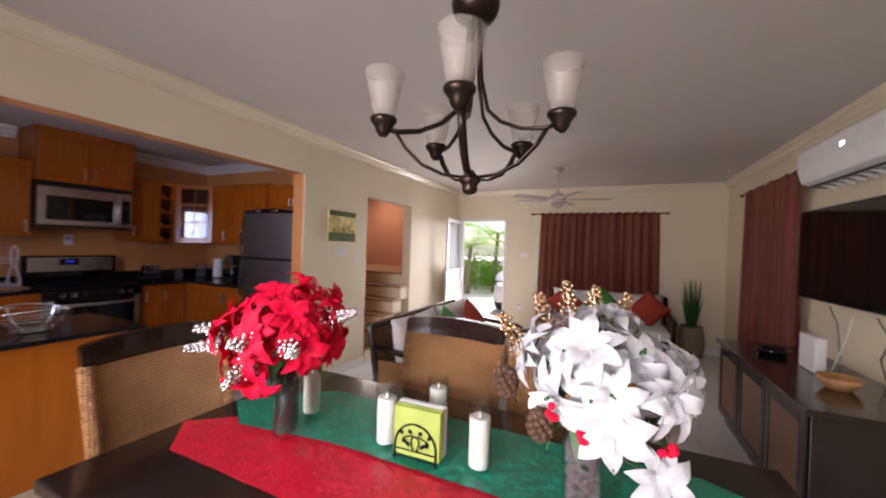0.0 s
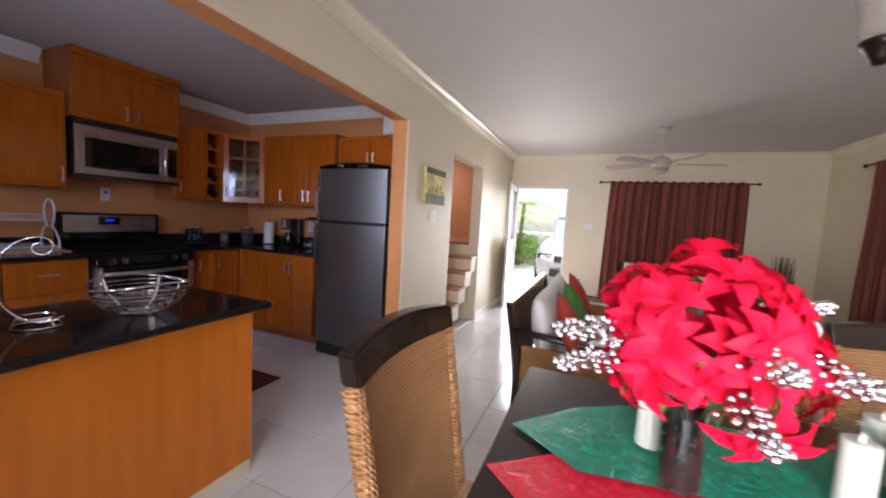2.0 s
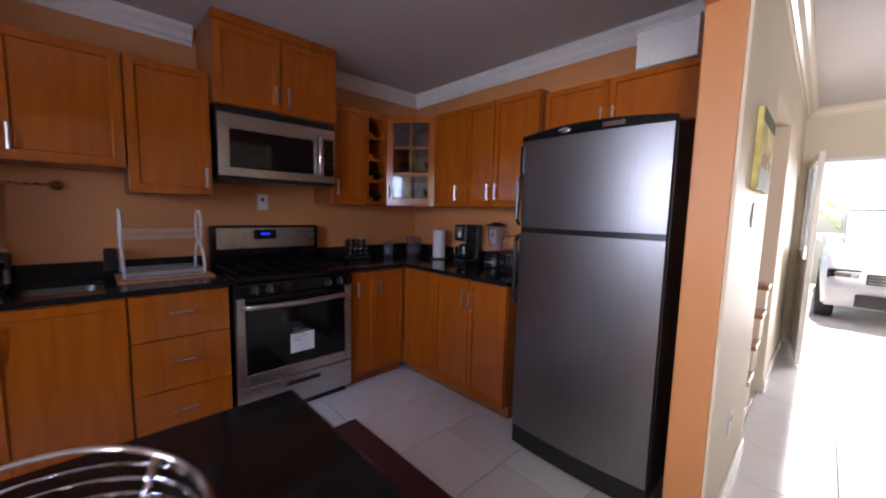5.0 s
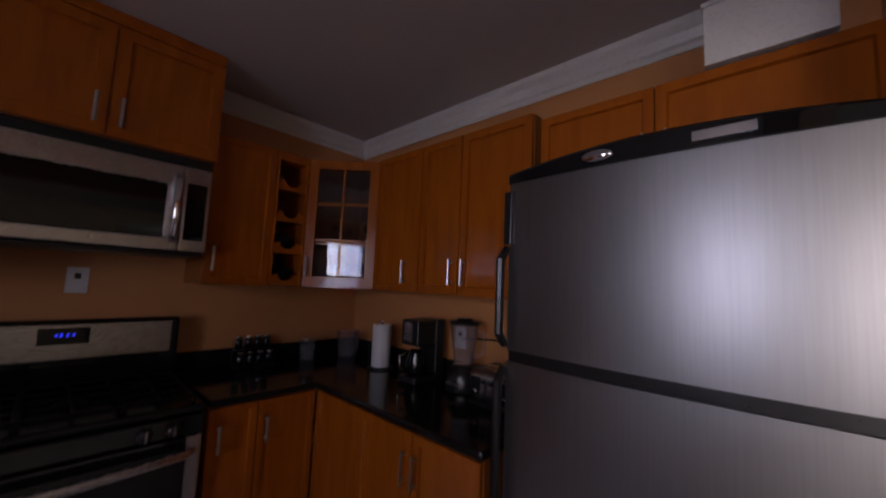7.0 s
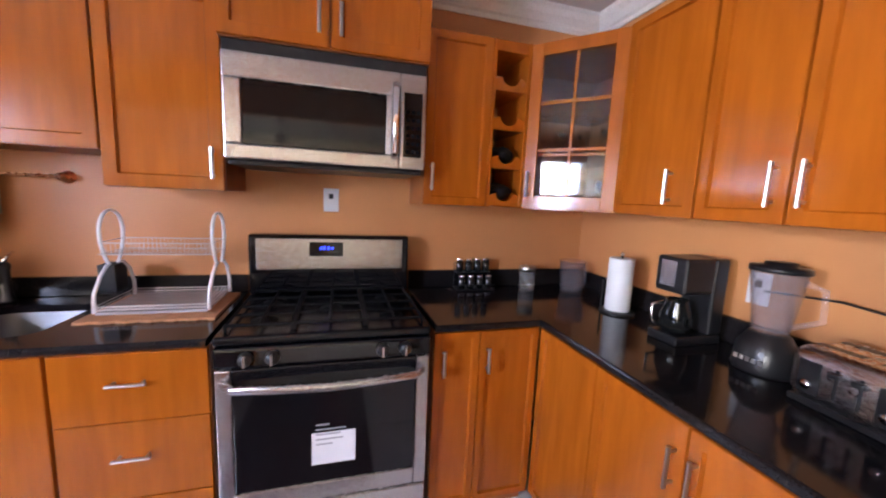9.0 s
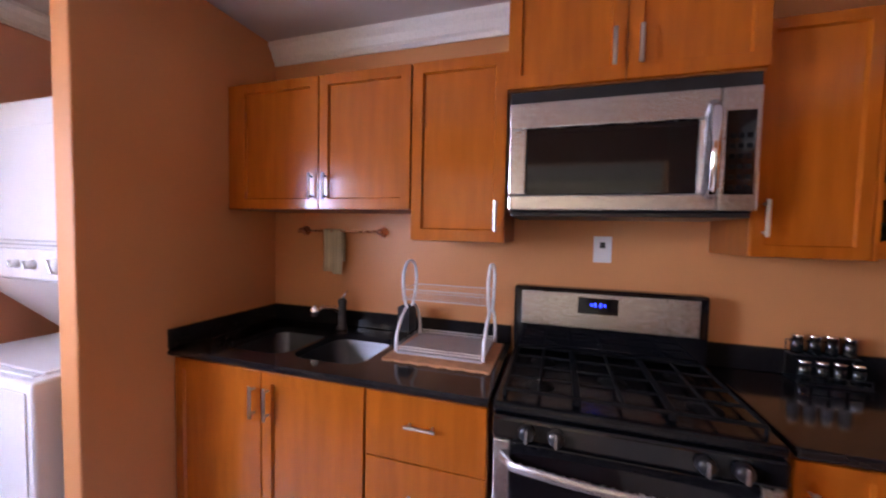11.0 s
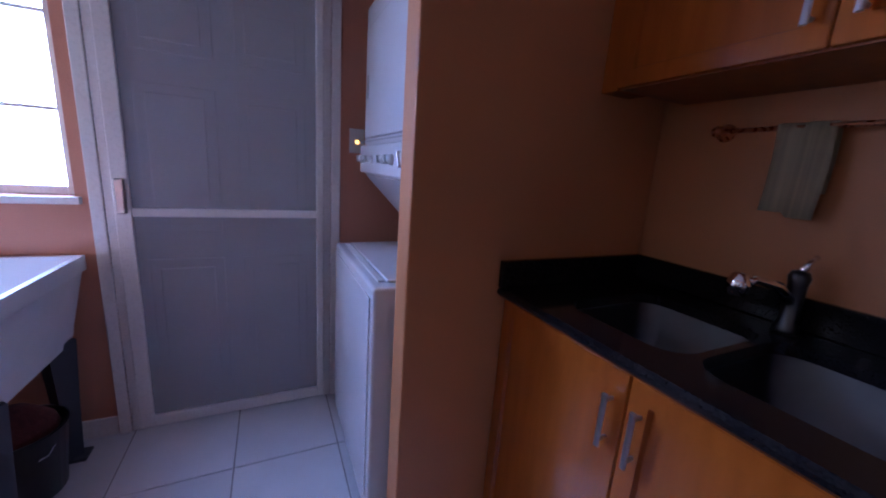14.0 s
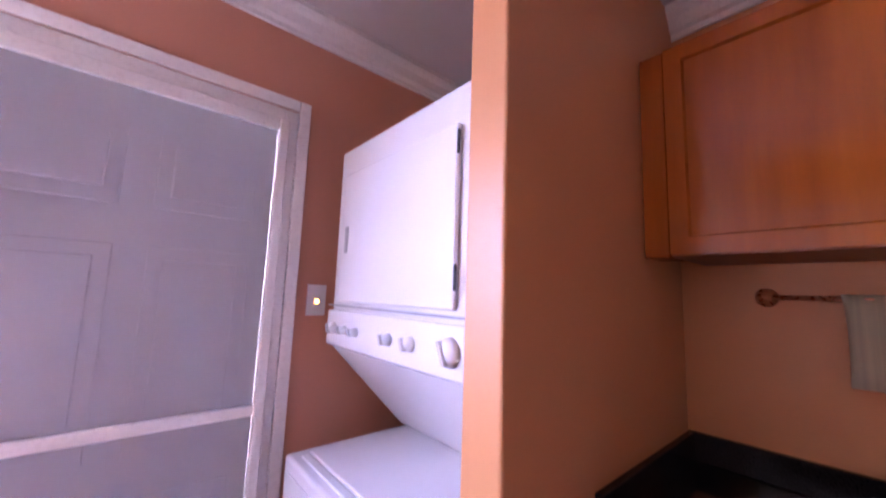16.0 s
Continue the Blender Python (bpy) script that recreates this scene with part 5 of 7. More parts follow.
for nm, lo, hi in (("jamb", (LDX0, LB - 0.13, 0), (LDX0 + 0.045, LB + 0.012, LDH)), ("jamb", (LDX1 - 0.045, LB - 0.13, 0), (LDX1, LB + 0.012, LDH)), ("head", (LDX0 + 0.046, LB - 0.13, LDH - 0.05), (LDX1 - 0.046, LB + 0.012, LDH))):
    part(nm, box(lo, hi, 0.004), WHITE, dp)
for nm, lo, hi in (("architrave", (LDX0 - 0.045, LB + 0.001, 0), (LDX0 - 0.001, LB + 0.02, LDH + 0.045)), ("architrave", (LDX1 + 0.001, LB + 0.001, 0), (LDX1 + 0.045, LB + 0.02, LDH + 0.045)), ("architrave", (LDX0, LB + 0.013, LDH), (LDX1, LB + 0.02, LDH + 0.045))):
    part(nm, box(lo, hi, 0.004), WHITE, dp)
sd = thing("door_screen", (1.46, LB, 0), "closed white aluminium screen door with grey mesh", "screen door", kind="structure")
A0, A1 = LDX0 + 0.035, LDX1 - 0.035
fy0, fy1 = LB + 0.0125, LB + 0.036
for nm, lo, hi in (("stile", (A0, fy0, 0.02), (A0 + 0.035, fy1, LDH - 0.055)), ("stile", (A1 - 0.055, fy0, 0.02), (A1, fy1, LDH - 0.055)), ("rail", (A0 + 0.036, fy0, 0.02), (A1 - 0.056, fy1, 0.075)), ("rail", (A0 + 0.036, fy0, 1.005), (A1 - 0.056, fy1, 1.04)), ("rail", (A0 + 0.036, fy0, LDH - 0.10), (A1 - 0.056, fy1, LDH - 0.055))):
    part(nm, box(lo, hi, 0.004), WHITE, sd)
for z0, z1 in ((0.076, 1.004), (1.041, LDH - 0.101)):
    part("mesh_panel", box((A0 + 0.036, LB + 0.022, z0), (A1 - 0.056, LB + 0.025, z1), 0), SCREENM, sd)
part("latch", box((A1 - 0.045, fy1, 1.02), (A1 - 0.015, fy1 + 0.03, 1.16), 0.005), NICKEL, sd)

# laundry window
wn = thing("window_laundry", (2.3, LB - 0.05, WNZ0), "white framed laundry window full of daylight", "window", kind="structure")
for nm, lo, hi in (("window_frame", (WNX0, LB - 0.10, WNZ0), (WNX0 + 0.035, LB - 0.05, WNZ1)), ("window_frame", (WNX1 - 0.035, LB - 0.10, WNZ0), (WNX1, LB - 0.05, WNZ1)), ("window_frame", (WNX0 + 0.036, LB - 0.10, WNZ1 - 0.035), (WNX1 - 0.036, LB - 0.05, WNZ1)), ("window_frame", (WNX0 + 0.036, LB - 0.10, WNZ0), (WNX1 - 0.036, LB - 0.05, WNZ0 + 0.035)), ("glazing_bar", (WNX0 + 0.036, LB - 0.085, 1.40), (WNX1 - 0.036, LB - 0.06, 1.415)), ("glazing_bar", (WNX0 + 0.036, LB - 0.085, 1.74), (WNX1 - 0.036, LB - 0.06, 1.755)), ("window_sill", (WNX0 - 0.02, LB - 0.049, WNZ0 - 0.03), (WNX1, LB + 0.03, WNZ0 - 0.001))):
    part(nm, box(lo, hi, 0.003), WHITE, wn)

# laundry tub
lt = thing("laundry_tub", (2.3, -3.95, 0), "white plastic laundry tub on dark metal legs", "laundry sink")
TX0, TX1, TY0, TY1 = 1.975, 2.60, -4.27, -3.66
bm = bmesh.new()
rings = []
for ins, z in ((0.0, 0.79), (0.0, 0.85), (0.02, 0.85), (0.05, 0.53), (0.06, 0.53)):
    rings.append([bm.verts.new(p) for p in ((TX0 + ins, TY0 + ins, z), (TX1 - ins, TY0 + ins, z), (TX1 - ins, TY1 - ins, z), (TX0 + ins, TY1 - ins, z))])
outer = [bm.verts.new(p) for p in ((TX0 + 0.01, TY0 + 0.01, 0.79), (TX1 - 0.01, TY0 + 0.01, 0.79), (TX1 - 0.01, TY1 - 0.01, 0.79), (TX0 + 0.01, TY1 - 0.01, 0.79))]
low = [bm.verts.new(p) for p in ((TX0 + 0.06, TY0 + 0.05, 0.50), (TX1 - 0.06, TY0 + 0.05, 0.50), (TX1 - 0.06, TY1 - 0.05, 0.50), (TX0 + 0.06, TY1 - 0.05, 0.50))]
for a, b in [(outer, rings[0]), *zip(rings, rings[1:])] + [(low, outer)]:
    for k in range(4):
        bm.faces.new((a[k], a[(k + 1) % 4], b[(k + 1) % 4], b[k]))
bm.faces.new(low[::-1])
bm.faces.new(rings[-1])
bmesh.ops.recalc_face_normals(bm, faces=bm.faces[:])
part("basin", bm, WHITEPL, lt)
for x, y in ((TX0 + 0.09, TY1 - 0.09), (TX0 + 0.09, TY0 + 0.09), (TX1 - 0.09, TY1 - 0.09), (TX1 - 0.09, TY0 + 0.09)):
    part("leg", add(tube([(x, y, 0.012), (x, y, 0.25), (x, y, 0.53)], [0.032, 0.044, 0.062], 4), box((x - 0.05, y - 0.04, 0.001), (x + 0.05, y + 0.04, 0.013), 0.003)), TUBLEG, lt)
part("tap", tube([(2.3, TY0 + 0.03, 0.85), (2.3, TY0 + 0.03, 0.98), (2.3, TY0 + 0.10, 1.0), (2.3, TY0 + 0.16, 0.96)], 0.011, 8), CHROME, lt, smooth=True)

# Made-up bucket that fills the dark, unclear area under the tub.
bu = thing("dark_bucket", (2.15, -4.02, 0), "made-up dark bucket with a dark cloth, filling the dark area under the tub", "bucket")
part("pail", lathe([(0, 0.002), (0.11, 0.002), (0.118, 0.01), (0.145, 0.27), (0.15, 0.275), (0.14, 0.275), (0.11, 0.02), (0, 0.015)], 24, (2.15, -4.02, 0)), BLACK, bu, smooth=True)
part("handle", tube([(2.01, -4.02, 0.25), (2.03, -3.94, 0.20), (2.15, -3.875, 0.17), (2.27, -3.94, 0.20), (2.29, -4.02, 0.25)], 0.003, 6), STEEL, bu)
part("cloth", lathe([(0, 0.10), (0.06, 0.085), (0.115, 0.03), (0.125, 0.0), (0.11, -0.01), (0, 0.0)], 18, (2.15, -4.02, 0.26)), MATC, bu, "dark crumpled cloth", smooth=True)

# ---- dining ----
TX, TY, TW, TD, TZ = 5.0, -2.45, 2.0, 1.10, 0.757
dt = thing("dining_table", (TX, TY, 0), "dark espresso wooden dining table with thick square legs", "table")
part("tabletop", box((TX - TW / 2, TY - TD / 2, TZ - 0.04), (TX + TW / 2, TY + TD / 2, TZ), 0.006, 3), DARKWOOD, dt)
part("apron", box((TX - TW / 2 + 0.06, TY - TD / 2 + 0.06, TZ - 0.12), (TX + TW / 2 - 0.06, TY + TD / 2 - 0.06, TZ - 0.041), 0.004), DARKWOOD, dt)
for sx in (-1, 1):
    for sy in (-1, 1):
        x, y = TX + sx * (TW / 2 - 0.09), TY + sy * (TD / 2 - 0.09)
        part("leg", box((x - 0.045, y - 0.045, 0.001), (x + 0.045, y + 0.045, TZ - 0.042), 0.006), DARKWOOD, dt)


def cloth(name, label, material, poly, z):
    """A thin cloth lying on the table, its polygon filled by a fine grid with small creases."""
    t = thing(name, (sum(p[0] for p in poly) / len(poly), sum(p[1] for p in poly) / len(poly), z), label, "table runner")
    bm = bmesh.new()
    vs = [bm.verts.new((x, y, z)) for x, y in poly]
    bm.faces.new(vs)
    for axis, lo, hi in ((0, min(p[0] for p in poly), max(p[0] for p in poly)), (1, min(p[1] for p in poly), max(p[1] for p in poly))):
        k = lo + 0.025
        while k < hi:
            co, no = [0, 0, 0], [0, 0, 0]
            co[axis], no[axis] = k, 1
            bmesh.ops.bisect_plane(bm, geom=bm.verts[:] + bm.edges[:] + bm.faces[:], plane_co=co, plane_no=no)
            k += 0.025
    bmesh.ops.triangulate(bm, faces=[f_ for f_ in bm.faces if len(f_.verts) > 4])
    for v in bm.verts:
        v.co.z = z + 0.004 * max(0, noise.noise(Vector((v.co.x * 5, v.co.y * 9, 3)))) + 0.003 * max(0, noise.noise(v.co * 22))
    part("fabric", bm, material, t, smooth=True)
    return t


cloth("red_table_runner", "shiny red brocade runner spread under the green one", REDC, [(4.01, -2.60), (4.17, -2.74), (5.95, -2.74), (5.98, -2.60), (5.9, -2.35), (4.25, -2.40)], TZ + 0.002)
cloth("green_table_runner", "shiny green brocade runner laid along the table", GREENC, [(4.03, -2.40), (4.20, -2.20), (4.36, -2.10), (5.75, -2.10), (5.97, -2.22), (5.97, -2.42), (5.3, -2.47), (4.6, -2.47), (4.22, -2.53)], TZ + 0.010)


def chair(label):
    """A dining chair at the origin that faces +y: dark frame, curved cap rail, cane back and seat."""
    c = thing("dining_chair", (0, 0, 0), label, "chair", "chairs round the dining table")
    W = 0.27

    def back_curve(z, x):
        lean = -0.02 - 0.10 * max(0, (z - 0.45)) / 0.6
        return -0.24 + lean - 0.045 * (1 - (x / W) ** 2)

    for nm, z0, z1, t0, t1, m_, ext in (("cane_back", 0.30, 0.985, -0.018, 0.018, WICKER, 0.0), ("cap_rail", 0.975, 1.055, -0.027, 0.027, DARKWOOD, 0.012)):
        bm = bmesh.new()
        nx, nz = 12, 10 if nm == "cane_back" else 3
        front, rear = [], []
        for j in range(nz + 1):
            z = z0 + (z1 - z0) * j / nz
            wz = (W - 0.035 * (1 - (z - 0.30) / 0.75)) + ext
            fr_, re_ = [], []
            for i in range(nx + 1):
                x = -wz + 2 * wz * i / nx
                y = back_curve(z, max(-W, min(W, x)))
                crown_ = 0.016 * (1 - (x / W) ** 2) if nm == "cap_rail" and j else 0
                fr_.append(bm.verts.new((x, y + t1, z + crown_)))
                re_.append(bm.verts.new((x, y + t0, z + crown_)))
            front.append(fr_)
            rear.append(re_)
        for j in range(nz):
            for i in range(nx):
                bm.faces.new((front[j][i], front[j][i + 1], front[j + 1][i + 1], front[j + 1][i]))
                bm.faces.new((rear[j][i], rear[j + 1][i], rear[j + 1][i + 1], rear[j][i + 1]))
            bm.faces.new((front[j][0], front[j + 1][0], rear[j + 1][0], rear[j][0]))
            bm.faces.new((front[j][nx], rear[j][nx], rear[j + 1][nx], front[j + 1][nx]))
        for i in range(nx):
            bm.faces.new((front[nz][i], front[nz][i + 1], rear[nz][i + 1], rear[nz][i]))
            bm.faces.new((front[0][i], rear[0][i], rear[0][i + 1], front[0][i + 1]))
        bmesh.ops.recalc_face_normals(bm, faces=bm.faces[:])
        if nm == "cap_rail":
            bmesh.ops.bevel(bm, geom=[e for e in bm.edges if e.calc_face_angle(0) > 0.9], offset=0.008, segments=2, affect="EDGES")
        part(nm, bm, m_, c, smooth=nm == "cane_back")
    for sx in (-1, 1):
        pts = []
        for j in range(12):
            z = 0.31 + 0.67 * j / 11
            pts.append((sx * (W - 0.035 * (1 - (z - 0.30) / 0.75)), back_curve(z, W), z))
        part("wrapped_edge", tube(pts, [0.021 + 0.0012 * (k % 2) for k in range(12)], 10), WICKER, c, smooth=True)
        strands = []
        for j in range(44):
            z = 0.32 + 0.65 * j / 43
            cx, cy = sx * (W - 0.035 * (1 - (z - 0.30) / 0.75)), back_curve(z, W)
            strands.append(tube([(cx + 0.023 * math.cos(a), cy + 0.023 * math.sin(a), z + 0.002 * math.sin(a)) for a in [2 * math.pi * q / 8 for q in range(8)]], 0.0055, 5, closed=True))
        tagged(part("cane_binding", add(*strands), WICKER, c, "bound cane strands", smooth=True), kind="stuff")
    part("seat", box((-0.25, -0.24, 0.40), (0.25, 0.24, 0.47), 0.025, 4), WICKER, c, "woven cane seat")
    part("seat_rail", box((-0.24, -0.23, 0.33), (0.24, 0.23, 0.399), 0.006), DARKWOOD, c)
    for sx in (-1, 1):
        part("leg", tube([(sx * 0.22, 0.21, 0.33), (sx * 0.225, 0.215, 0.001)], [0.024, 0.018], 8), DARKWOOD, c)
        part("leg", tube([(sx * 0.22, -0.22, 0.33), (sx * 0.225, -0.27, 0.001)], [0.024, 0.018], 8), DARKWOOD, c)
    return c


ch = chair("dark wood dining chair with woven cane back at the table end")
ch.matrix_basis = pose(4.10, -2.53, 0, 0, 0, -90)
copy_thing(ch, pose(4.71, -2.02, 0, 0, 0, 178))["label"] = "dark wood dining chair with woven cane back tucked under the table"
copy_thing(ch, pose(5.33, -2.00, 0, 0, 0, 183))["label"] = "dark wood dining chair with woven cane back beside another"


def petal(length, width, droop, cup=0.22):
    """A pointed petal from the origin along +x."""
    n = 6
    verts, faces = [], []
    for k in range(n + 1):
        q = k / n
        w = width * (math.sin(math.pi * min(1, 0.12 + 0.88 * q)) ** 1.05 if k < n else 0)
        x, z = length * q, cup * length * math.sin(q * 2.4) - droop * length * q * q
        ruff = 0.10 * width * math.sin(k * 2.3)
        verts += [(x, -w, z + 0.32 * w + ruff), (x, 0, z), (x, w, z + 0.32 * w - ruff)]
    for k in range(n):
        a = 3 * k
        faces += [(a, a + 1, a + 4, a + 3), (a + 1, a + 2, a + 5, a + 4)]
    return verts, faces


def poinsettia(bm, centre, normal, size, rng, petals=9, broad=0.24):
    z = Vector(normal).normalized()
    x = z.orthogonal().normalized()
    y = z.cross(x)
    for layer, (count, scale, droop) in enumerate(((petals, 1.0, 0.16), (petals - 3, 0.62, -0.25))):
        for k in range(count):
            a = 2 * math.pi * (k + 0.5 * layer) / count + rng.uniform(-0.15, 0.15)
            v, f = petal(size * scale * rng.uniform(0.8, 1.15), size * scale * broad * rng.uniform(0.85, 1.15), droop + rng.uniform(-0.28, 0.30), 0.27 + rng.uniform(-0.12, 0.16))
            d = x * math.cos(a) + y * math.sin(a)
            s_ = z.cross(d)
            made = [bm.verts.new(Vector(centre) + d * p[0] + s_ * p[1] + z * (p[2] + 0.006 * layer)) for p in v]
            for q in f:
                bm.faces.new([made[i] for i in q])


def beads(centres, r):
    bm = bmesh.new()
    for c in centres:
        b = bmesh.ops.create_icosphere(bm, subdivisions=2, radius=r)
        bmesh.ops.translate(bm, vec=c, verts=b["verts"])
    return bm


def spray(parent, name, base, direction, length, r, material, rng, label):
    """A stem with beads standing off it."""
    d = Vector(direction).normalized()
    s_ = d.orthogonal().normalized()
    t_ = d.cross(s_)
    cs = []
    for k in range(44):
        q = k / 43
        a = k * 2.4
        cs.append(Vector(base) + d * length * (0.25 + 0.75 * q) + (s_ * math.cos(a) + t_ * math.sin(a)) * (0.032 * (1.05 - q * 0.75) * rng.uniform(0.6, 1.2)))
    ob = part(name, beads(cs, r), material, parent, label, smooth=True)
    tagged(ob, kind="stuff")
    part("stem", tube([base, Vector(base) + d * length], 0.002, 5), material, ob)


def vase(parent, at, h, r, filling):
    v = part("vase", lathe([(0, 0), (r - 0.003, 0), (r, 0.004), (r, h), (r - 0.003, h), (r - 0.004, 0.012), (0, 0.010)], 48, at), GLASS, parent, "clear cylinder glass vase")
    v.visible_shadow = False
    rng = random.Random(5)
    cs = []
    for k in range(400):
        a, q = rng.uniform(0, 6.28), math.sqrt(rng.uniform(0.55, 1))
        cs.append((at[0] + (r - 0.013) * q * math.cos(a), at[1] + (r - 0.013) * q * math.sin(a), at[2] + 0.02 + (h * 0.88) * k / 400))
    tagged(part("beads", beads(cs, 0.0082), filling, v, "round beads filling the vase", smooth=True), kind="stuff")
    return v


rng = random.Random(11)
RX, RY = 4.43, -2.50
rz = TZ + 0.014
ra = thing("red_flower_arrangement", (RX, RY, rz), "red silk poinsettias in a tall bead-filled glass vase", "flowers")
vase(ra, (RX, RY, rz), 0.235, 0.047, BLACKGL)
for k in range(7):
    a = k * 0.9
    part("stem", tube([(RX + 0.02 * math.cos(a), RY + 0.02 * math.sin(a), rz + 0.16), (RX + 0.10 * math.cos(a), RY + 0.10 * math.sin(a), rz + 0.33)], 0.003, 5), LEAF, ra)
C0 = Vector((RX + 0.0, RY - 0.01, rz + 0.350))
for k in range(46):
    q = (k + 0.5) / 46
    th, ph = math.acos(1 - 1.62 * q), k * 2.399963
    n_ = Vector((math.sin(th) * math.cos(ph), math.sin(th) * math.sin(ph), math.cos(th)))
    bm = bmesh.new()
    jut = rng.uniform(0.66, 1.20)
    n_ = Matrix.Rotation(radians(-20), 3, "Y") @ n_
    n_ = (n_ + Vector((rng.uniform(-1, 1), rng.uniform(-1, 1), rng.uniform(-1, 1))) * 0.34).normalized()
    poinsettia(bm, C0 + Vector((n_.x * 0.158, n_.y * 0.185, n_.z * 0.165)) * jut, n_, rng.uniform(0.066, 0.094), rng, 8, 0.235)
    part("red_flower", bm, REDP, ra, smooth=True)
for k in range(12):
    a = k * 0.53
    v, f = petal(0.11, 0.024, 0.4)
    bm = bmesh.new()
    made = [bm.verts.new(p) for p in v]
    for q in f:
        bm.faces.new([made[i] for i in q])
    part("leaf", xf(bm, Matrix.Translation(C0 + Vector((0.07 * math.cos(a), 0.07 * math.sin(a), -0.05))) @ pose(0, 0, 0, 0, 20, math.degrees(a))), LEAF, ra, smooth=True)
for base, d in (((RX - 0.10, RY - 0.07, rz + 0.37), (-0.85, -0.40, 0.0)), ((RX - 0.10, RY - 0.09, rz + 0.34), (-0.8, -0.5, -0.15)), ((RX + 0.05, RY - 0.14, rz + 0.37), (0.1, -0.8, 0.1)), ((RX + 0.12, RY + 0.03, rz + 0.40), (0.8, 0.2, 0.35)), ((RX + 0.10, RY - 0.10, rz + 0.36), (0.7, -0.5, 0.0)), ((RX + 0.02, RY - 0.15, rz + 0.31), (0.25, -0.8, -0.25))):
    spray(ra, "bead_spray", base, d, 0.20 if d[0] < -0.5 else 0.14, 0.0072, SILVER, rng, "silver glitter berry spray")

WXX, WYY = 5.42, -2.42
wa = thing("white_flower_arrangement", (WXX, WYY, rz), "white silk poinsettias with cones in a glass vase", "flowers")
vase(wa, (WXX, WYY, rz), 0.20, 0.052, SMOKEPL)
C1 = Vector((WXX + 0.03, WYY, rz + 0.365))
for k in range(32):
    q = (k + 0.5) / 32
    th, ph = math.acos(1 - 1.30 * q), k * 2.399963 + 0.6
    n_ = Vector((math.sin(th) * math.cos(ph), math.sin(th) * math.sin(ph), math.cos(th)))
    bm = bmesh.new()
    jut = rng.uniform(0.70, 1.16)
    n_ = Matrix.Rotation(radians(5), 3, "Y") @ n_
    n_ = (n_ + Vector((rng.uniform(-1, 1), rng.uniform(-1, 1), rng.uniform(-1, 1))) * 0.34).normalized()
    poinsettia(bm, C1 + Vector((n_.x * 0.175, n_.y * 0.165, n_.z * 0.14)) * jut, n_, rng.uniform(0.074, 0.104), rng, 7, 0.23)
    fl = part("white_flower", bm, WHITEP, wa, smooth=True)
    part("centre", beads([C1 + Vector((n_.x * 0.19, n_.y * 0.18, n_.z * 0.140)) + Vector((rng.uniform(-1, 1), rng.uniform(-1, 1), rng.uniform(-1, 1))) * 0.006 for _ in range(4)], 0.004), LEAF, fl)
for c, n_, s_ in (((WXX + 0.055, WYY - 0.16, rz + 0.300), (0.05, -0.95, 0.25), 0.098), ((WXX + 0.155, WYY - 0.13, rz + 0.205), (0.35, -0.85, 0.2), 0.078), ((WXX + 0.185, WYY - 0.09, rz + 0.36), (0.7, -0.6, 0.3), 0.085)):
    bm = bmesh.new()
    poinsettia(bm, c, n_, s_, rng, 7)
    part("white_flower", bm, WHITEP, wa, smooth=True)
    part("stem", tube([c, (WXX, WYY, rz + 0.19)], 0.003, 5), LEAF, wa)
for k in range(14):
    a = k * 0.45
    v, f = petal(0.12, 0.026, 0.5)
    bm = bmesh.new()
    made = [bm.verts.new(p) for p in v]
    for q in f:
        bm.faces.new([made[i] for i in q])
    part("leaf", xf(bm, Matrix.Translation(C1 + Vector((0.08 * math.cos(a), 0.08 * math.sin(a), -0.07))) @ pose(0, 0, 0, 0, 25, math.degrees(a))), LEAF, wa, smooth=True)
for base, d in (((WXX - 0.09, WYY + 0.02, rz + 0.40), (-0.25, -0.1, 1)), ((WXX - 0.04, WYY + 0.04, rz + 0.43), (-0.12, 0.0, 1)), ((WXX + 0.0, WYY + 0.05, rz + 0.42), (0.1, 0.05, 1)), ((WXX + 0.05, WYY + 0.05, rz + 0.41), (0.3, 0.1, 1)), ((WXX - 0.13, WYY - 0.04, rz + 0.37), (-0.5, -0.2, 0.8))):
    spray(wa, "bead_spray", base, d, 0.17, 0.0065, GOLD, rng, "champagne gold berry spray")
for c in ((WXX - 0.09, WYY - 0.15, rz + 0.27), (WXX - 0.19, WYY - 0.10, rz + 0.34)):
    sc = []
    for k in range(46):
        q = k / 45
        th, ph = math.acos(1 - 2 * q), k * 2.4
        sc.append(Vector(c) + Vector((0.026 * math.sin(th) * math.cos(ph), 0.026 * math.sin(th) * math.sin(ph), 0.034 * math.cos(th))))
    tagged(part("pine_cone", beads(sc, 0.0095), CONE, wa, "small brown pine cone"), kind="stuff")
for c in ((WXX - 0.055, WYY - 0.19, rz + 0.32), (WXX + 0.0, WYY - 0.18, rz + 0.28), (WXX + 0.17, WYY - 0.17, rz + 0.29)):
    part("berries", beads([Vector(c) + Vector((rng.uniform(-1, 1), rng.uniform(-1, 1), rng.uniform(-1, 1))) * 0.013 for _ in range(5)], 0.009), REDP, wa, "cluster of red berries", smooth=True)

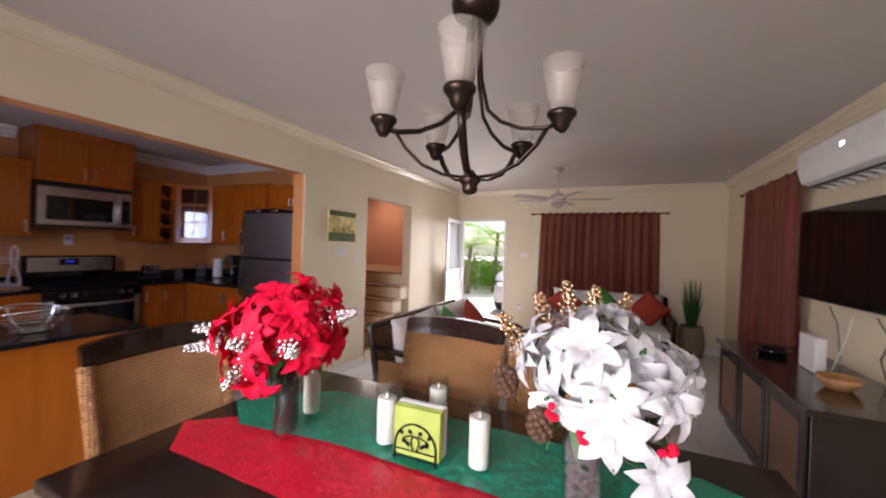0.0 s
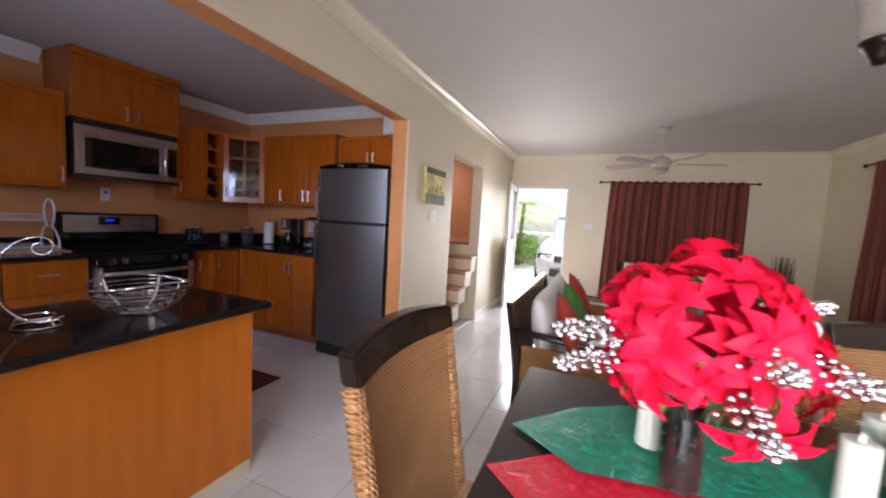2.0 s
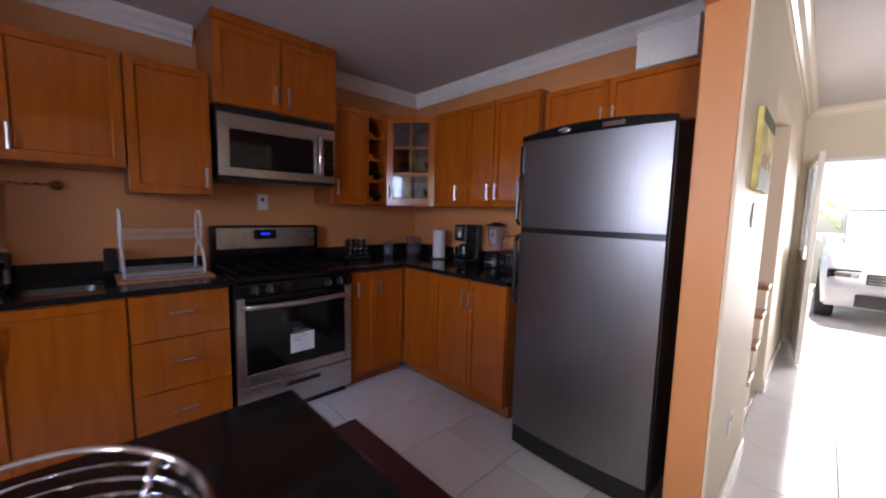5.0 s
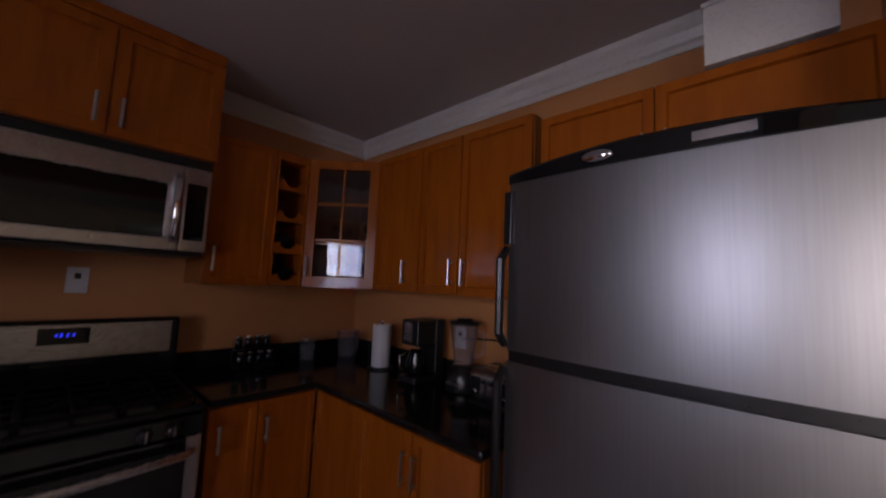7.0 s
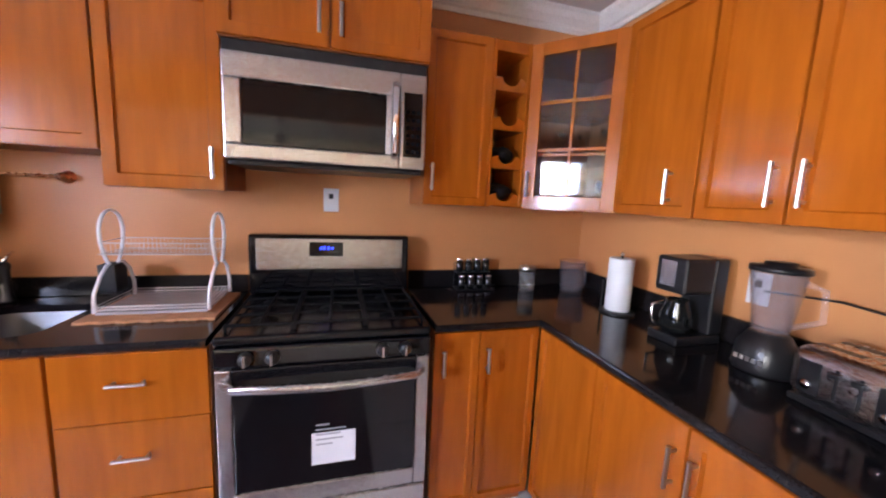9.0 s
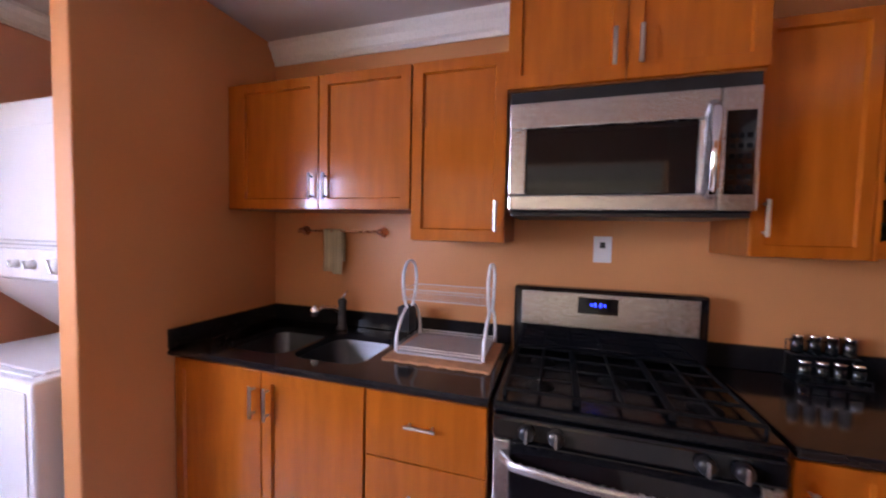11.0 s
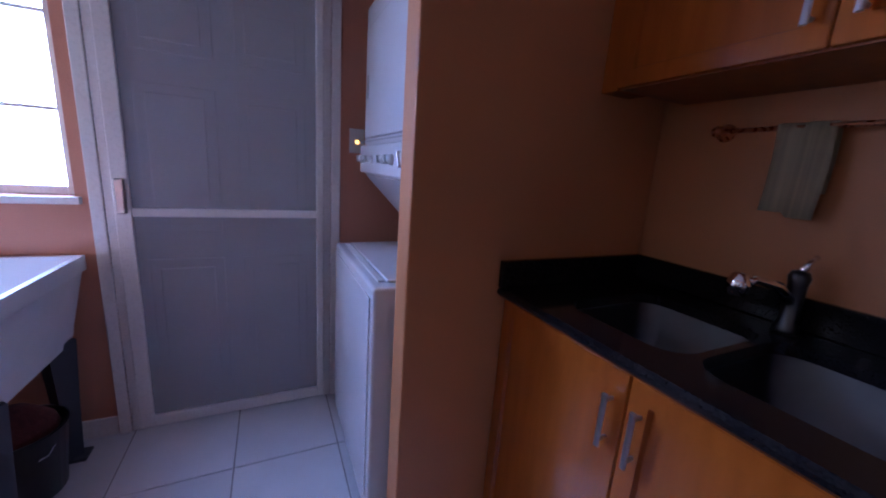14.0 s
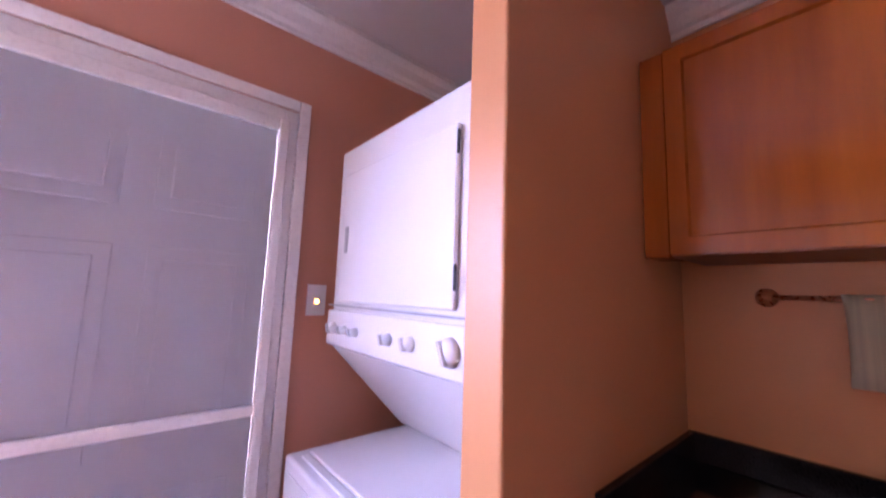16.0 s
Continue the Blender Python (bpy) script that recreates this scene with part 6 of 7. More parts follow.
cd = None
for x, y in ((4.39, -2.335), (4.78, -2.385), (5.115, -2.37), (4.90, -2.22)):
    if cd is None:
        cd = thing("candle_glass", (x, y, rz), "white battery candle in a clear glass cylinder", "candle", "candles on the runner")
        hld = part("holder", lathe([(0, 0), (0.036, 0), (0.038, 0.003), (0.038, 0.205), (0.036, 0.205), (0.0355, 0.008), (0, 0.006)], 40, (x, y, rz)), GLASS, cd)
        hld.visible_shadow = False
        part("candle", lathe([(0, 0), (0.032, 0), (0.033, 0.002), (0.033, 0.150), (0.030, 0.153), (0.0, 0.146)], 24, (x, y, rz + 0.007)), WAX, cd, smooth=True)
        part("flame_tip", lathe([(0, 0), (0.006, 0.006), (0.005, 0.016), (0, 0.030)], 10, (x, y, rz + 0.152)), WAX, cd, smooth=True)
    else:
        copy_thing(cd, Matrix.Translation((x, y, rz)))

nh = thing("napkin_holder", (4.92, -2.43, rz), "black scrollwork napkin holder full of lime napkins", "napkin holder")
nm_ = Matrix.Translation((4.925, -2.41, rz)) @ pose(0, 0, 0, 0, 0, 2)
for y, z1, m_, nmz in ((-0.022, 0.168, LIME, "napkin"), (-0.006, 0.170, LIME, "napkin"), (0.010, 0.172, PAPER, "napkin"), (0.026, 0.170, PAPER, "napkin")):
    part(nmz, xf(box((-0.083, y - 0.007, 0.012), (0.083, y + 0.007, z1), 0.006, 3), nm_), m_, nh, "folded paper napkins")
for y in (-0.036, 0.040):
    part("scroll_frame", xf(tube([(-0.072, y, 0.0)] + [(-0.072 * math.cos(a), y, 0.045 + 0.075 * math.sin(a)) for a in [math.pi * k / 18 for k in range(19)]] + [(0.072, y, 0.0)], 0.0028, 6), nm_), IRON, nh)
    part("cross_wire", xf(tube([(-0.072, y, 0.035), (0.072, y, 0.035)], 0.002, 5), nm_), IRON, nh)
    for sx in (-1, 1):
        part("scroll", xf(tube([(sx * (0.005 + 0.055 * q * math.cos(3.6 * q)), y, 0.035 + 0.055 * math.sin(2.6 * q) * (1 - 0.25 * q)) for q in [k / 16 for k in range(17)]], 0.002, 5), nm_), IRON, nh)
        for lx, lz in ((0.018, 0.095), (0.038, 0.062), (0.05, 0.088), (0.025, 0.055)):
            part("leaf_scroll", xf(lathe([(0, -0.011), (0.0075, 0), (0, 0.011)], 8, (0, 0, 0)), nm_ @ Matrix.Translation((sx * lx, y, lz)) @ pose(0, 0, 0, 0, sx * 40, 0) @ Matrix.Diagonal((1, 0.3, 1, 1))), IRON, nh)
    part("foot", xf(tube([(-0.082, y, 0.002), (-0.072, y, 0.012), (0.072, y, 0.012), (0.082, y, 0.002)], 0.002, 5), nm_), IRON, nh)

# chandelier
CX, CY = 5.043, -2.34
cl = thing("chandelier", (CX, CY, H), "five-arm bronze chandelier with frosted glass shades", "chandelier")
part("ceiling_rose", lathe([(0, 0), (0.06, 0), (0.062, -0.01), (0.045, -0.03), (0, -0.035)], 24, (CX, CY, H - 0.001)), BRONZE, cl, smooth=True)
part("rod", tube([(CX, CY, H - 0.03), (CX, CY, 2.28)], 0.009, 10), BRONZE, cl)
part("hub", lathe([(0, 2.292), (0.035, 2.29), (0.075, 2.272), (0.08, 2.25), (0.074, 2.225), (0.06, 2.205), (0.025, 2.195), (0, 2.193)], 28, (CX, CY, 0)), BRONZE, cl, smooth=True)
part("finial", lathe([(0, 1.735), (0.012, 1.73), (0.02, 1.718), (0.034, 1.708), (0.036, 1.694), (0.026, 1.684), (0.024, 1.676), (0.026, 1.668), (0.018, 1.654), (0, 1.648)], 24, (CX, CY, -0.02)), BRONZE, cl, smooth=True)
for k in range(5):
    a = radians(-76 + 72 * k)
    c, s_ = math.cos(a), math.sin(a)
    R_ = 0.285

    def at(r_, z_):
        return (CX + r_ * c, CY + r_ * s_, z_)

    arm = part("arm", tube([at(0.02, 2.20), at(0.022, 2.10), at(0.03, 2.00), at(0.055, 1.90), at(0.10, 1.857), at(0.17, 1.826), at(0.24, 1.819), at(R_, 1.829)], 0.0065, 8, wide=0.011), BRONZE, cl, smooth=True)
    part("lower_arm", tube([at(0.02, 1.686), at(0.09, 1.692), at(0.16, 1.720), at(0.215, 1.772), at(0.245, 1.818)], 0.0055, 8, wide=0.012), BRONZE, cl, smooth=True)
    part("cup", lathe([(0, -0.03), (0.012, -0.028), (0.024, -0.012), (0.026, 0.0), (0.036, 0.012), (0.042, 0.020), (0.042, 0.030), (0.034, 0.034), (0, 0.034)], 20, at(R_, 1.829)), BRONZE, cl, smooth=True)
    part("shade", lathe([(0.0, 0.036), (0.034, 0.036), (0.040, 0.06), (0.052, 0.12), (0.063, 0.175), (0.060, 0.175), (0.049, 0.12), (0.037, 0.06), (0, 0.042)], 24, at(R_, 1.829)), FROST, cl, "frosted flared glass shade", smooth=True)

# ---- living room ----
fn = thing("ceiling_fan", (4.83, 1.44, H), "pale grey five-blade ceiling fan with a light bowl, toned as if backlit", "ceiling fan")
part("canopy", lathe([(0, 0), (0.07, 0), (0.065, -0.03), (0.03, -0.06), (0, -0.06)], 20, (4.83, 1.44, H - 0.001)), FANP, fn, smooth=True)
part("downrod", tube([(4.83, 1.44, H - 0.05), (4.83, 1.44, 2.185)], 0.012, 8), FANP, fn)
part("motor", lathe([(0, 2.205), (0.05, 2.200), (0.10, 2.160), (0.105, 2.115), (0.08, 2.085), (0, 2.080)], 24, (4.83, 1.44, 0)), FANP, fn, smooth=True)
part("light_bowl", lathe([(0, 2.005), (0.05, 2.015), (0.085, 2.055), (0.085, 2.078), (0, 2.078)], 20, (4.83, 1.44, 0)), FROST, fn, smooth=True)
for k in range(5):
    m_ = Matrix.Translation((4.83, 1.44, 2.120)) @ pose(0, 0, 0, 0, 0, 8 + 72 * k) @ pose(0, 0, 0, 12, 0, 0)
    bld = part("blade", xf(prism([(0.17, -0.05), (0.60, -0.068), (0.635, -0.05), (0.645, 0), (0.635, 0.05), (0.60, 0.068), (0.17, 0.05)], -0.004, 0.004, 0.002), m_), FANP, fn)
    part("blade_iron", xf(box((0.09, -0.022, -0.008), (0.22, 0.022, -0.0045), 0.002), m_), FANP, bld)


def curtain(name, label, length, z0, z1, m, folds, seed):
    """A pleated curtain along +x from the origin, hung from a rod; m places it."""
    t = thing(name, m.translation, label, "curtain")
    bm = bmesh.new()
    n, nz = folds * 8, 12
    rows = []
    for j in range(nz + 1):
        q = j / nz
        z = z1 + (z0 - z1) * q
        row = []
        for i in range(n + 1):
            u = i / n
            ph = u * folds * 2 * math.pi
            d = (0.022 + 0.022 * q) * math.sin(ph + 0.5 * math.sin(3 * q + seed)) + 0.012 * math.sin(ph * 0.37 + seed)
            spread = (u - 0.5) * length * (1 + 0.05 * q) + 0.5 * length
            row.append(bm.verts.new(m @ Vector((spread, d - 0.05, z + (0.012 * math.sin(ph) if j == 0 else 0)))))
        rows.append(row)
    for a, b in zip(rows, rows[1:]):
        for i in range(n):
            bm.faces.new((a[i], a[i + 1], b[i + 1], b[i]))
    part("panel", bm, CURTAIN, t, smooth=True)
    part("rod", tube([m @ Vector((-0.14, -0.05, z1 - 0.02)), m @ Vector((length + 0.10, -0.05, z1 - 0.02))], 0.011, 8), BRONZE, t)
    for x in (-0.15, length + 0.11):
        bm = bmesh.new()
        bmesh.ops.create_icosphere(bm, subdivisions=2, radius=0.022)
        part("finial", xf(bm, Matrix.Translation(m @ Vector((x, -0.05, z1 - 0.02)))), BRONZE, t, smooth=True)
    for x in (0.02, length - 0.02):
        part("bracket", tube([m @ Vector((x, -0.05, z1 - 0.02)), m @ Vector((x, 0.0, z1 - 0.02))], 0.006, 6), BRONZE, t)
    return t


curtain("curtain_pair", "closed rust-red curtains hanging from a dark rod", 1.78, 0.20, 2.10, Matrix.Translation((4.36, FAR - 0.004, 0)), 15, 0.4)
curtain("curtain_pair", "closed rust-red curtains on the television wall", 1.45, 0.45, 2.24, Matrix.Translation((RIGHT - 0.004, 2.10, 0)) @ pose(0, 0, 0, 0, 0, -90), 12, 2.1)


def pillow(parent, name, w, h, d, m, material, label=""):
    bm = bmesh.new()
    n = 12
    grid = {}
    for side in (1, -1):
        for i in range(n + 1):
            for j in range(n + 1):
                u, v = 2 * i / n - 1, 2 * j / n - 1
                edge = i in (0, n) or j in (0, n)
                if edge and side == -1:
                    grid[side, i, j] = grid[1, i, j]
                    continue
                puff = d * (max(0.0, 1 - u * u) * max(0.0, 1 - v * v)) ** 0.42
                pin = 1 - 0.07 * (1 - u * u) * abs(v)
                pin2 = 1 - 0.07 * (1 - v * v) * abs(u)
                grid[side, i, j] = bm.verts.new(m @ Vector((w * u * pin2, side * puff, h * v * pin)))
    for side in (1, -1):
        for i in range(n):
            for j in range(n):
                q = [grid[side, i, j], grid[side, i + 1, j], grid[side, i + 1, j + 1], grid[side, i, j + 1]]
                bm.faces.new(q if side == 1 else q[::-1])
    bmesh.ops.recalc_face_normals(bm, faces=bm.faces[:])
    return part(name, bm, material, parent, label, smooth=True)


def sofa(label, W, m):
    """A cane and dark wood sofa, its back along -y, seat towards +y; built in place by m."""
    s = thing("cane_sofa", m.translation, label, "sofa")

    def P(nm, bm, mt_, lab="", smooth=False):
        return part(nm, xf(bm, m), mt_, s, lab, smooth)

    h = W / 2
    for sx in (-1, 1):
        x = sx * (h - 0.03)
        P("post", tube([(x, -0.36, 0.001), (x, -0.36, 0.40), (x, -0.44, 0.80)], 0.028, 8), DARKWOOD)
        P("leg", tube([(x, 0.36, 0.001), (x, 0.36, 0.55)], 0.028, 8), DARKWOOD)
        P("arm", tube([(x, -0.40, 0.635), (x, -0.15, 0.615), (x, 0.20, 0.59), (x, 0.36, 0.575), (x, 0.42, 0.55)], [0.022, 0.024, 0.026, 0.028, 0.022], 8, wide=0.036), DARKWOOD, smooth=True)
        P("side_panel", box((x - 0.012, -0.34, 0.24), (x + 0.012, 0.34, 0.54), 0.004), WICKER, "woven cane side panel")
        P("side_rail", box((x - 0.022, -0.34, 0.19), (x + 0.022, 0.34, 0.239), 0.005), DARKWOOD)
    P("front_rail", box((-h + 0.05, 0.34, 0.22), (h - 0.05, 0.38, 0.31), 0.006), DARKWOOD)
    P("seat_base", box((-h + 0.05, -0.34, 0.24), (h - 0.05, 0.339, 0.29), 0.004), DARKWOOD)
    P("back_rail", box((-h + 0.02, -0.465, 0.765), (h - 0.02, -0.415, 0.82), 0.012, 3), DARKWOOD)
    P("back_panel", xf(box((-h + 0.05, -0.012, 0.0), (h - 0.05, 0.012, 0.48), 0.004), Matrix.Translation((0, -0.38, 0.29)) @ pose(0, 0, 0, 8, 0, 0)), WICKERD, "woven cane back")
    P("seat_cushion", box((-h + 0.06, -0.30, 0.292), (h - 0.06, 0.37, 0.43), 0.035, 4), CUSHW, "white seat cushion", True)
    n = 2
    cw = (W - 0.14) / n
    for k in range(n):
        c = -h + 0.07 + cw * (k + 0.5)
        pillow(s, "back_cushion", cw / 2 - 0.01, 0.235, 0.10, m @ Matrix.Translation((c, -0.235, 0.625)) @ pose(0, 0, 0, 10, 0, 0), CUSHW, "white back cushion")
    return s


M1 = Matrix.Translation((5.42, 2.48, 0)) @ pose(0, 0, 0, 0, 0, 180)
sofa("dark wood cane sofa with white cushions under the window", 1.72, M1)
for x, mt_, rot, lab in ((-0.58, CUSHR, 45, "rust-red scatter cushion"), (0.03, CUSHG, 45, "green scatter cushion"), (0.58, CUSHR, 45, "rust-red scatter cushion")):
    c_ = thing("scatter_cushion", M1 @ Vector((x, -0.05, 0.43)), lab + " leaning on the white sofa back", "cushion", "cushions on the sofas")
    pillow(c_, "cover", 0.20, 0.20, 0.075, M1 @ Matrix.Translation((x, -0.08, 0.66)) @ pose(0, 0, 0, 14, 0, 0) @ pose(0, 0, 0, 0, rot, 0), mt_)
M2 = Matrix.Translation((4.155, -0.14, 0)) @ pose(0, 0, 0, 0, 0, -90)
sofa("dark wood cane sofa with white cushions beside the walkway", 1.80, M2)
for x, mt_, lab in ((0.70, CUSHR, "rust-red scatter cushion"), (0.10, CUSHG, "green scatter cushion"), (-0.52, CUSHR, "rust-red scatter cushion")):
    c_ = thing("scatter_cushion", M2 @ Vector((x, -0.05, 0.43)), lab + " leaning in the cane sofa", "cushion", "cushions on the sofas")
    pillow(c_, "cover", 0.215, 0.215, 0.075, M2 @ Matrix.Translation((x, -0.03, 0.625)) @ pose(0, 0, 0, 24, 0, 0) @ pose(0, 0, 0, 0, 40, 0), mt_)

ct = thing("coffee_table", (5.2, 0.35, 0), "woven cane coffee table with a glass top", "table")
bm = bmesh.new()
lo_ = [bm.verts.new(p) for p in ((5.02, -0.12, 0.02), (5.42, -0.12, 0.02), (5.42, 0.72, 0.02), (5.02, 0.72, 0.02))]
hi_ = [bm.verts.new(p) for p in ((4.88, -0.28, 0.42), (5.56, -0.28, 0.42), (5.56, 0.88, 0.42), (4.88, 0.88, 0.42))]
bm.faces.new(lo_[::-1])
bm.faces.new(hi_)
for k in range(4):
    bm.faces.new((lo_[k], lo_[(k + 1) % 4], hi_[(k + 1) % 4], hi_[k]))
bmesh.ops.recalc_face_normals(bm, faces=bm.faces[:])
part("woven_base", bm, WICKERD, ct)
part("rim", tube([(4.88, -0.28, 0.425), (5.56, -0.28, 0.425), (5.56, 0.88, 0.425), (4.88, 0.88, 0.425)], 0.02, 8, closed=True), DARKWOOD, ct)
gt = part("glass_top", box((4.84, -0.32, 0.447), (5.60, 0.92, 0.457), 0.003), GLASS, ct)
gt.visible_shadow = False

pb = thing("basket_plant", (6.56, 2.80, 0), "dried grass bunch standing in a tall woven basket", "plant")
part("basket", lathe([(0, 0.002), (0.13, 0.002), (0.15, 0.02), (0.17, 0.20), (0.15, 0.38), (0.14, 0.44), (0.125, 0.44), (0.135, 0.36), (0.0, 0.30)], 20, (6.56, 2.80, 0)), BASKET, pb, smooth=True)
for k in range(60):
    a, r_ = k * 2.4, 0.02 + 0.09 * (k / 60)
    hgt = 0.95 + 0.16 * math.sin(k * 1.7)
    part("grass_blade", tube([(6.56 + 0.3 * r_ * math.cos(a), 2.80 + 0.3 * r_ * math.sin(a), 0.31), (6.56 + r_ * math.cos(a), 2.80 + r_ * math.sin(a), 0.7), (6.56 + 1.35 * r_ * math.cos(a), 2.80 + 1.2 * r_ * math.sin(a), hgt)], [0.004, 0.006, 0.001], 4, wide=0.007), LEAF, pb)

# console with things, television, air conditioner
cs = thing("console_cabinet", (6.6, -0.25, 0), "dark wooden console cabinet with woven door panels", "cabinet")
part("body", box((6.40, -1.05, 0.08), (RIGHT - 0.02, 0.54, 0.685), 0.005), DARKWOOD, cs)
part("top", box((6.36, -1.09, 0.686), (RIGHT - 0.015, 0.57, 0.72), 0.006), DARKWOOD, cs)
part("plinth", box((6.43, -1.02, 0.001), (RIGHT - 0.03, 0.51, 0.079), 0.004), DARKWOOD, cs)
for k in range(3):
    y0 = -1.03 + k * 0.52
    d_ = part("door", add(box((6.382, y0, 0.10), (6.399, y0 + 0.06, 0.67), 0.003), box((6.382, y0 + 0.44, 0.10), (6.399, y0 + 0.50, 0.67), 0.003), box((6.382, y0 + 0.061, 0.10), (6.399, y0 + 0.439, 0.16), 0.003), box((6.382, y0 + 0.061, 0.61), (6.399, y0 + 0.439, 0.67), 0.003)), DARKWOOD, cs)
    part("woven_panel", box((6.388, y0 + 0.061, 0.161), (6.396, y0 + 0.439, 0.609), 0), WICKERD, d_)
rt = thing("white_router", (6.72, -0.22, 0.721), "white upright box router on the console", "router")
part("case", box((6.68, -0.34, 0.721), (6.74, -0.12, 0.955), 0.010, 3), WHITEPL, rt)
part("cable", tube([(6.745, -0.2, 0.76), (6.80, -0.25, 0.74), (6.84, -0.30, 0.95), (6.85, -0.34, 1.10)], 0.004, 6), WHITEPL, rt)
ob_ = thing("wooden_bowl", (6.68, -0.62, 0.721), "small carved light wood bowl on the console", "bowl")
part("bowl", lathe([(0, 0), (0.05, 0), (0.085, 0.035), (0.10, 0.07), (0.093, 0.07), (0.078, 0.035), (0, 0.012)], 18, (6.68, -0.62, 0.721)), mat("pale_carved_wood", (0.50, 0.26, 0.10), 0.5, var=0.3, scale=20, bump=0.2), ob_, smooth=True)
dk = thing("decor_dish", (6.62, 0.14, 0.721), "round dark dish on the console", "dish")
part("dish", lathe([(0, 0), (0.07, 0), (0.10, 0.02), (0.105, 0.045), (0.097, 0.045), (0.085, 0.02), (0, 0.012)], 22, (6.62, 0.14, 0.721)), BLACKGL, dk, smooth=True)
tv = thing("television", (RIGHT - 0.08, -0.1, 1.1), "wall-mounted flat black television, switched off", "television")
part("screen", box((RIGHT - 0.125, -0.76, 1.160), (RIGHT - 0.118, 0.46, 1.830), 0.001), DARKGLASS, tv)
part("bezel", box((RIGHT - 0.117, -0.77, 1.150), (RIGHT - 0.075, 0.47, 1.840), 0.006), BLACK, tv)
part("wall_bracket", box((RIGHT - 0.074, -0.28, 1.30), (RIGHT - 0.001, 0.10, 1.62), 0.004), IRON, tv)
part("power_cable", tube([(RIGHT - 0.08, 0.1, 1.12), (RIGHT - 0.03, 0.11, 1.0), (RIGHT - 0.02, 0.08, 0.74)], 0.004, 6), BLACK, tv)
part("power_cable", tube([(RIGHT - 0.08, -0.42, 1.12), (RIGHT - 0.03, -0.44, 1.0), (RIGHT - 0.03, -0.36, 0.86), (RIGHT - 0.02, -0.40, 0.74)], 0.004, 6), BLACK, tv)
ac = thing("air_conditioner", (RIGHT - 0.1, -0.1, 2.03), "white wall-mounted split air conditioner", "air conditioner")
prof = [(0, 0), (0.10, -0.015), (0.19, 0.03), (0.215, 0.12), (0.215, 0.26), (0.19, 0.29), (0, 0.29)]
bm = prism([(RIGHT - 0.002 - u, v + 2.01) for u, v in prof], -0.76, 0.30, 0.006)
part("casing", xf(bm, Matrix(((1, 0, 0, 0), (0, 0, 1, 0), (0, 1, 0, 0), (0, 0, 0, 1)))), WHITEPL, ac)
part("air_outlet", box((RIGHT - 0.17, -0.70, 1.993), (RIGHT - 0.06, 0.24, 2.01), 0.003), BLACK, ac)
for k in range(7):
    part("vane", xf(box((-0.05, -0.005, -0.012), (0.05, 0.005, 0.008), 0.002), Matrix.Translation((RIGHT - 0.115, -0.58 + k * 0.11, 1.988)) @ pose(0, 0, 0, 0, 20, 12)), WHITEPL, ac)
for k, y in enumerate((-0.30, -0.33)):
    part("display_digit", box((RIGHT - 0.2185, y, 2.185), (RIGHT - 0.2175, y + 0.014, 2.215), 0), WHITELED, ac, "lit white display digit")
part("pipe_cover", box((RIGHT - 0.08, -0.84, 2.13), (RIGHT - 0.002, -0.761, 2.21), 0.006), BRONZE, ac)

# picture, thermostat, switches
pc = thing("wall_picture", (WX, -0.28, 1.48), "small unframed landscape canvas in yellow and green", "picture")
part("canvas", box((WX + 0.001, -0.50, 1.48), (WX + 0.022, -0.06, 1.812), 0.003), PAINT_Y, pc)
part("painted_field", box((WX + 0.0225, -0.498, 1.482), (WX + 0.0235, -0.062, 1.575), 0), PAINT_G, pc)
part("painted_sky", box((WX + 0.0225, -0.498, 1.755), (WX + 0.0235, -0.062, 1.810), 0), PAINT_G, pc)
for y, h_, w_ in ((-0.42, 0.05, 0.022), (-0.35, 0.075, 0.014), (-0.27, 0.06, 0.028), (-0.18, 0.085, 0.013), (-0.12, 0.04, 0.024)):
    part("painted_shape", box((WX + 0.0225, y - w_, 1.577), (WX + 0.0235, y + w_, 1.577 + h_), 0), OCHRE, pc)
wall_plate("thermostat", "white thermostat plate under the picture", (WX, -0.28, 1.375), (1, 0, 0), 0.15, 0.11, holes=False)
wall_plate("light_switch", "white light switch near the front door", (4.08, FAR, 1.36), (0, -1, 0), 0.12, 0.08, holes=False)
wall_plate("wall_socket", "white low wall socket on the cream wall", (WX, -0.38, 0.42), (1, 0, 0))
wall_plate("wall_socket", "white low wall socket by the sofa", (4.02, FAR, 0.45), (0, -1, 0))

# stairs behind the opening, rising along the long wall
for k in range(5):
    y0 = 0.24 + k * 0.205
    sx = setting(f"stair_step_{k + 1}", box((1.62, y0, 0.0 if k == 0 else 0.175 * k - 0.02), (WX - 0.02, min(y0 + 0.225, 1.268), 0.175 * (k + 1) - 0.032), 0.002), CREAM, "cream painted stair riser block", "stair")
    part("tread", box((1.62, y0 - 0.028, 0.175 * (k + 1) - 0.031), (WX - 0.008, min(y0 + 0.222, 1.266), 0.175 * (k + 1)), 0.006), TREAD, sx, "brown wooden stair tread")
ld_ = setting("stair_landing", box((0.95, 1.27, 0.0), (KX - 0.004, 2.89, 1.018), 0.002), CREAM, "cream stair landing block", "stair")
part("tread", box((0.95, 1.242, 1.019), (KX - 0.006, 2.89, 1.05), 0.006), TREAD, ld_, "brown wooden landing board")
rl = thing("stair_rail", (1.66, 0.3, 0.2), "brown wooden stair handrail with turned balusters", "railing")
part("handrail", tube([(1.66, 0.20, 1.02), (1.66, 1.22, 1.90)], 0.026, 8), TREAD, rl, smooth=True)
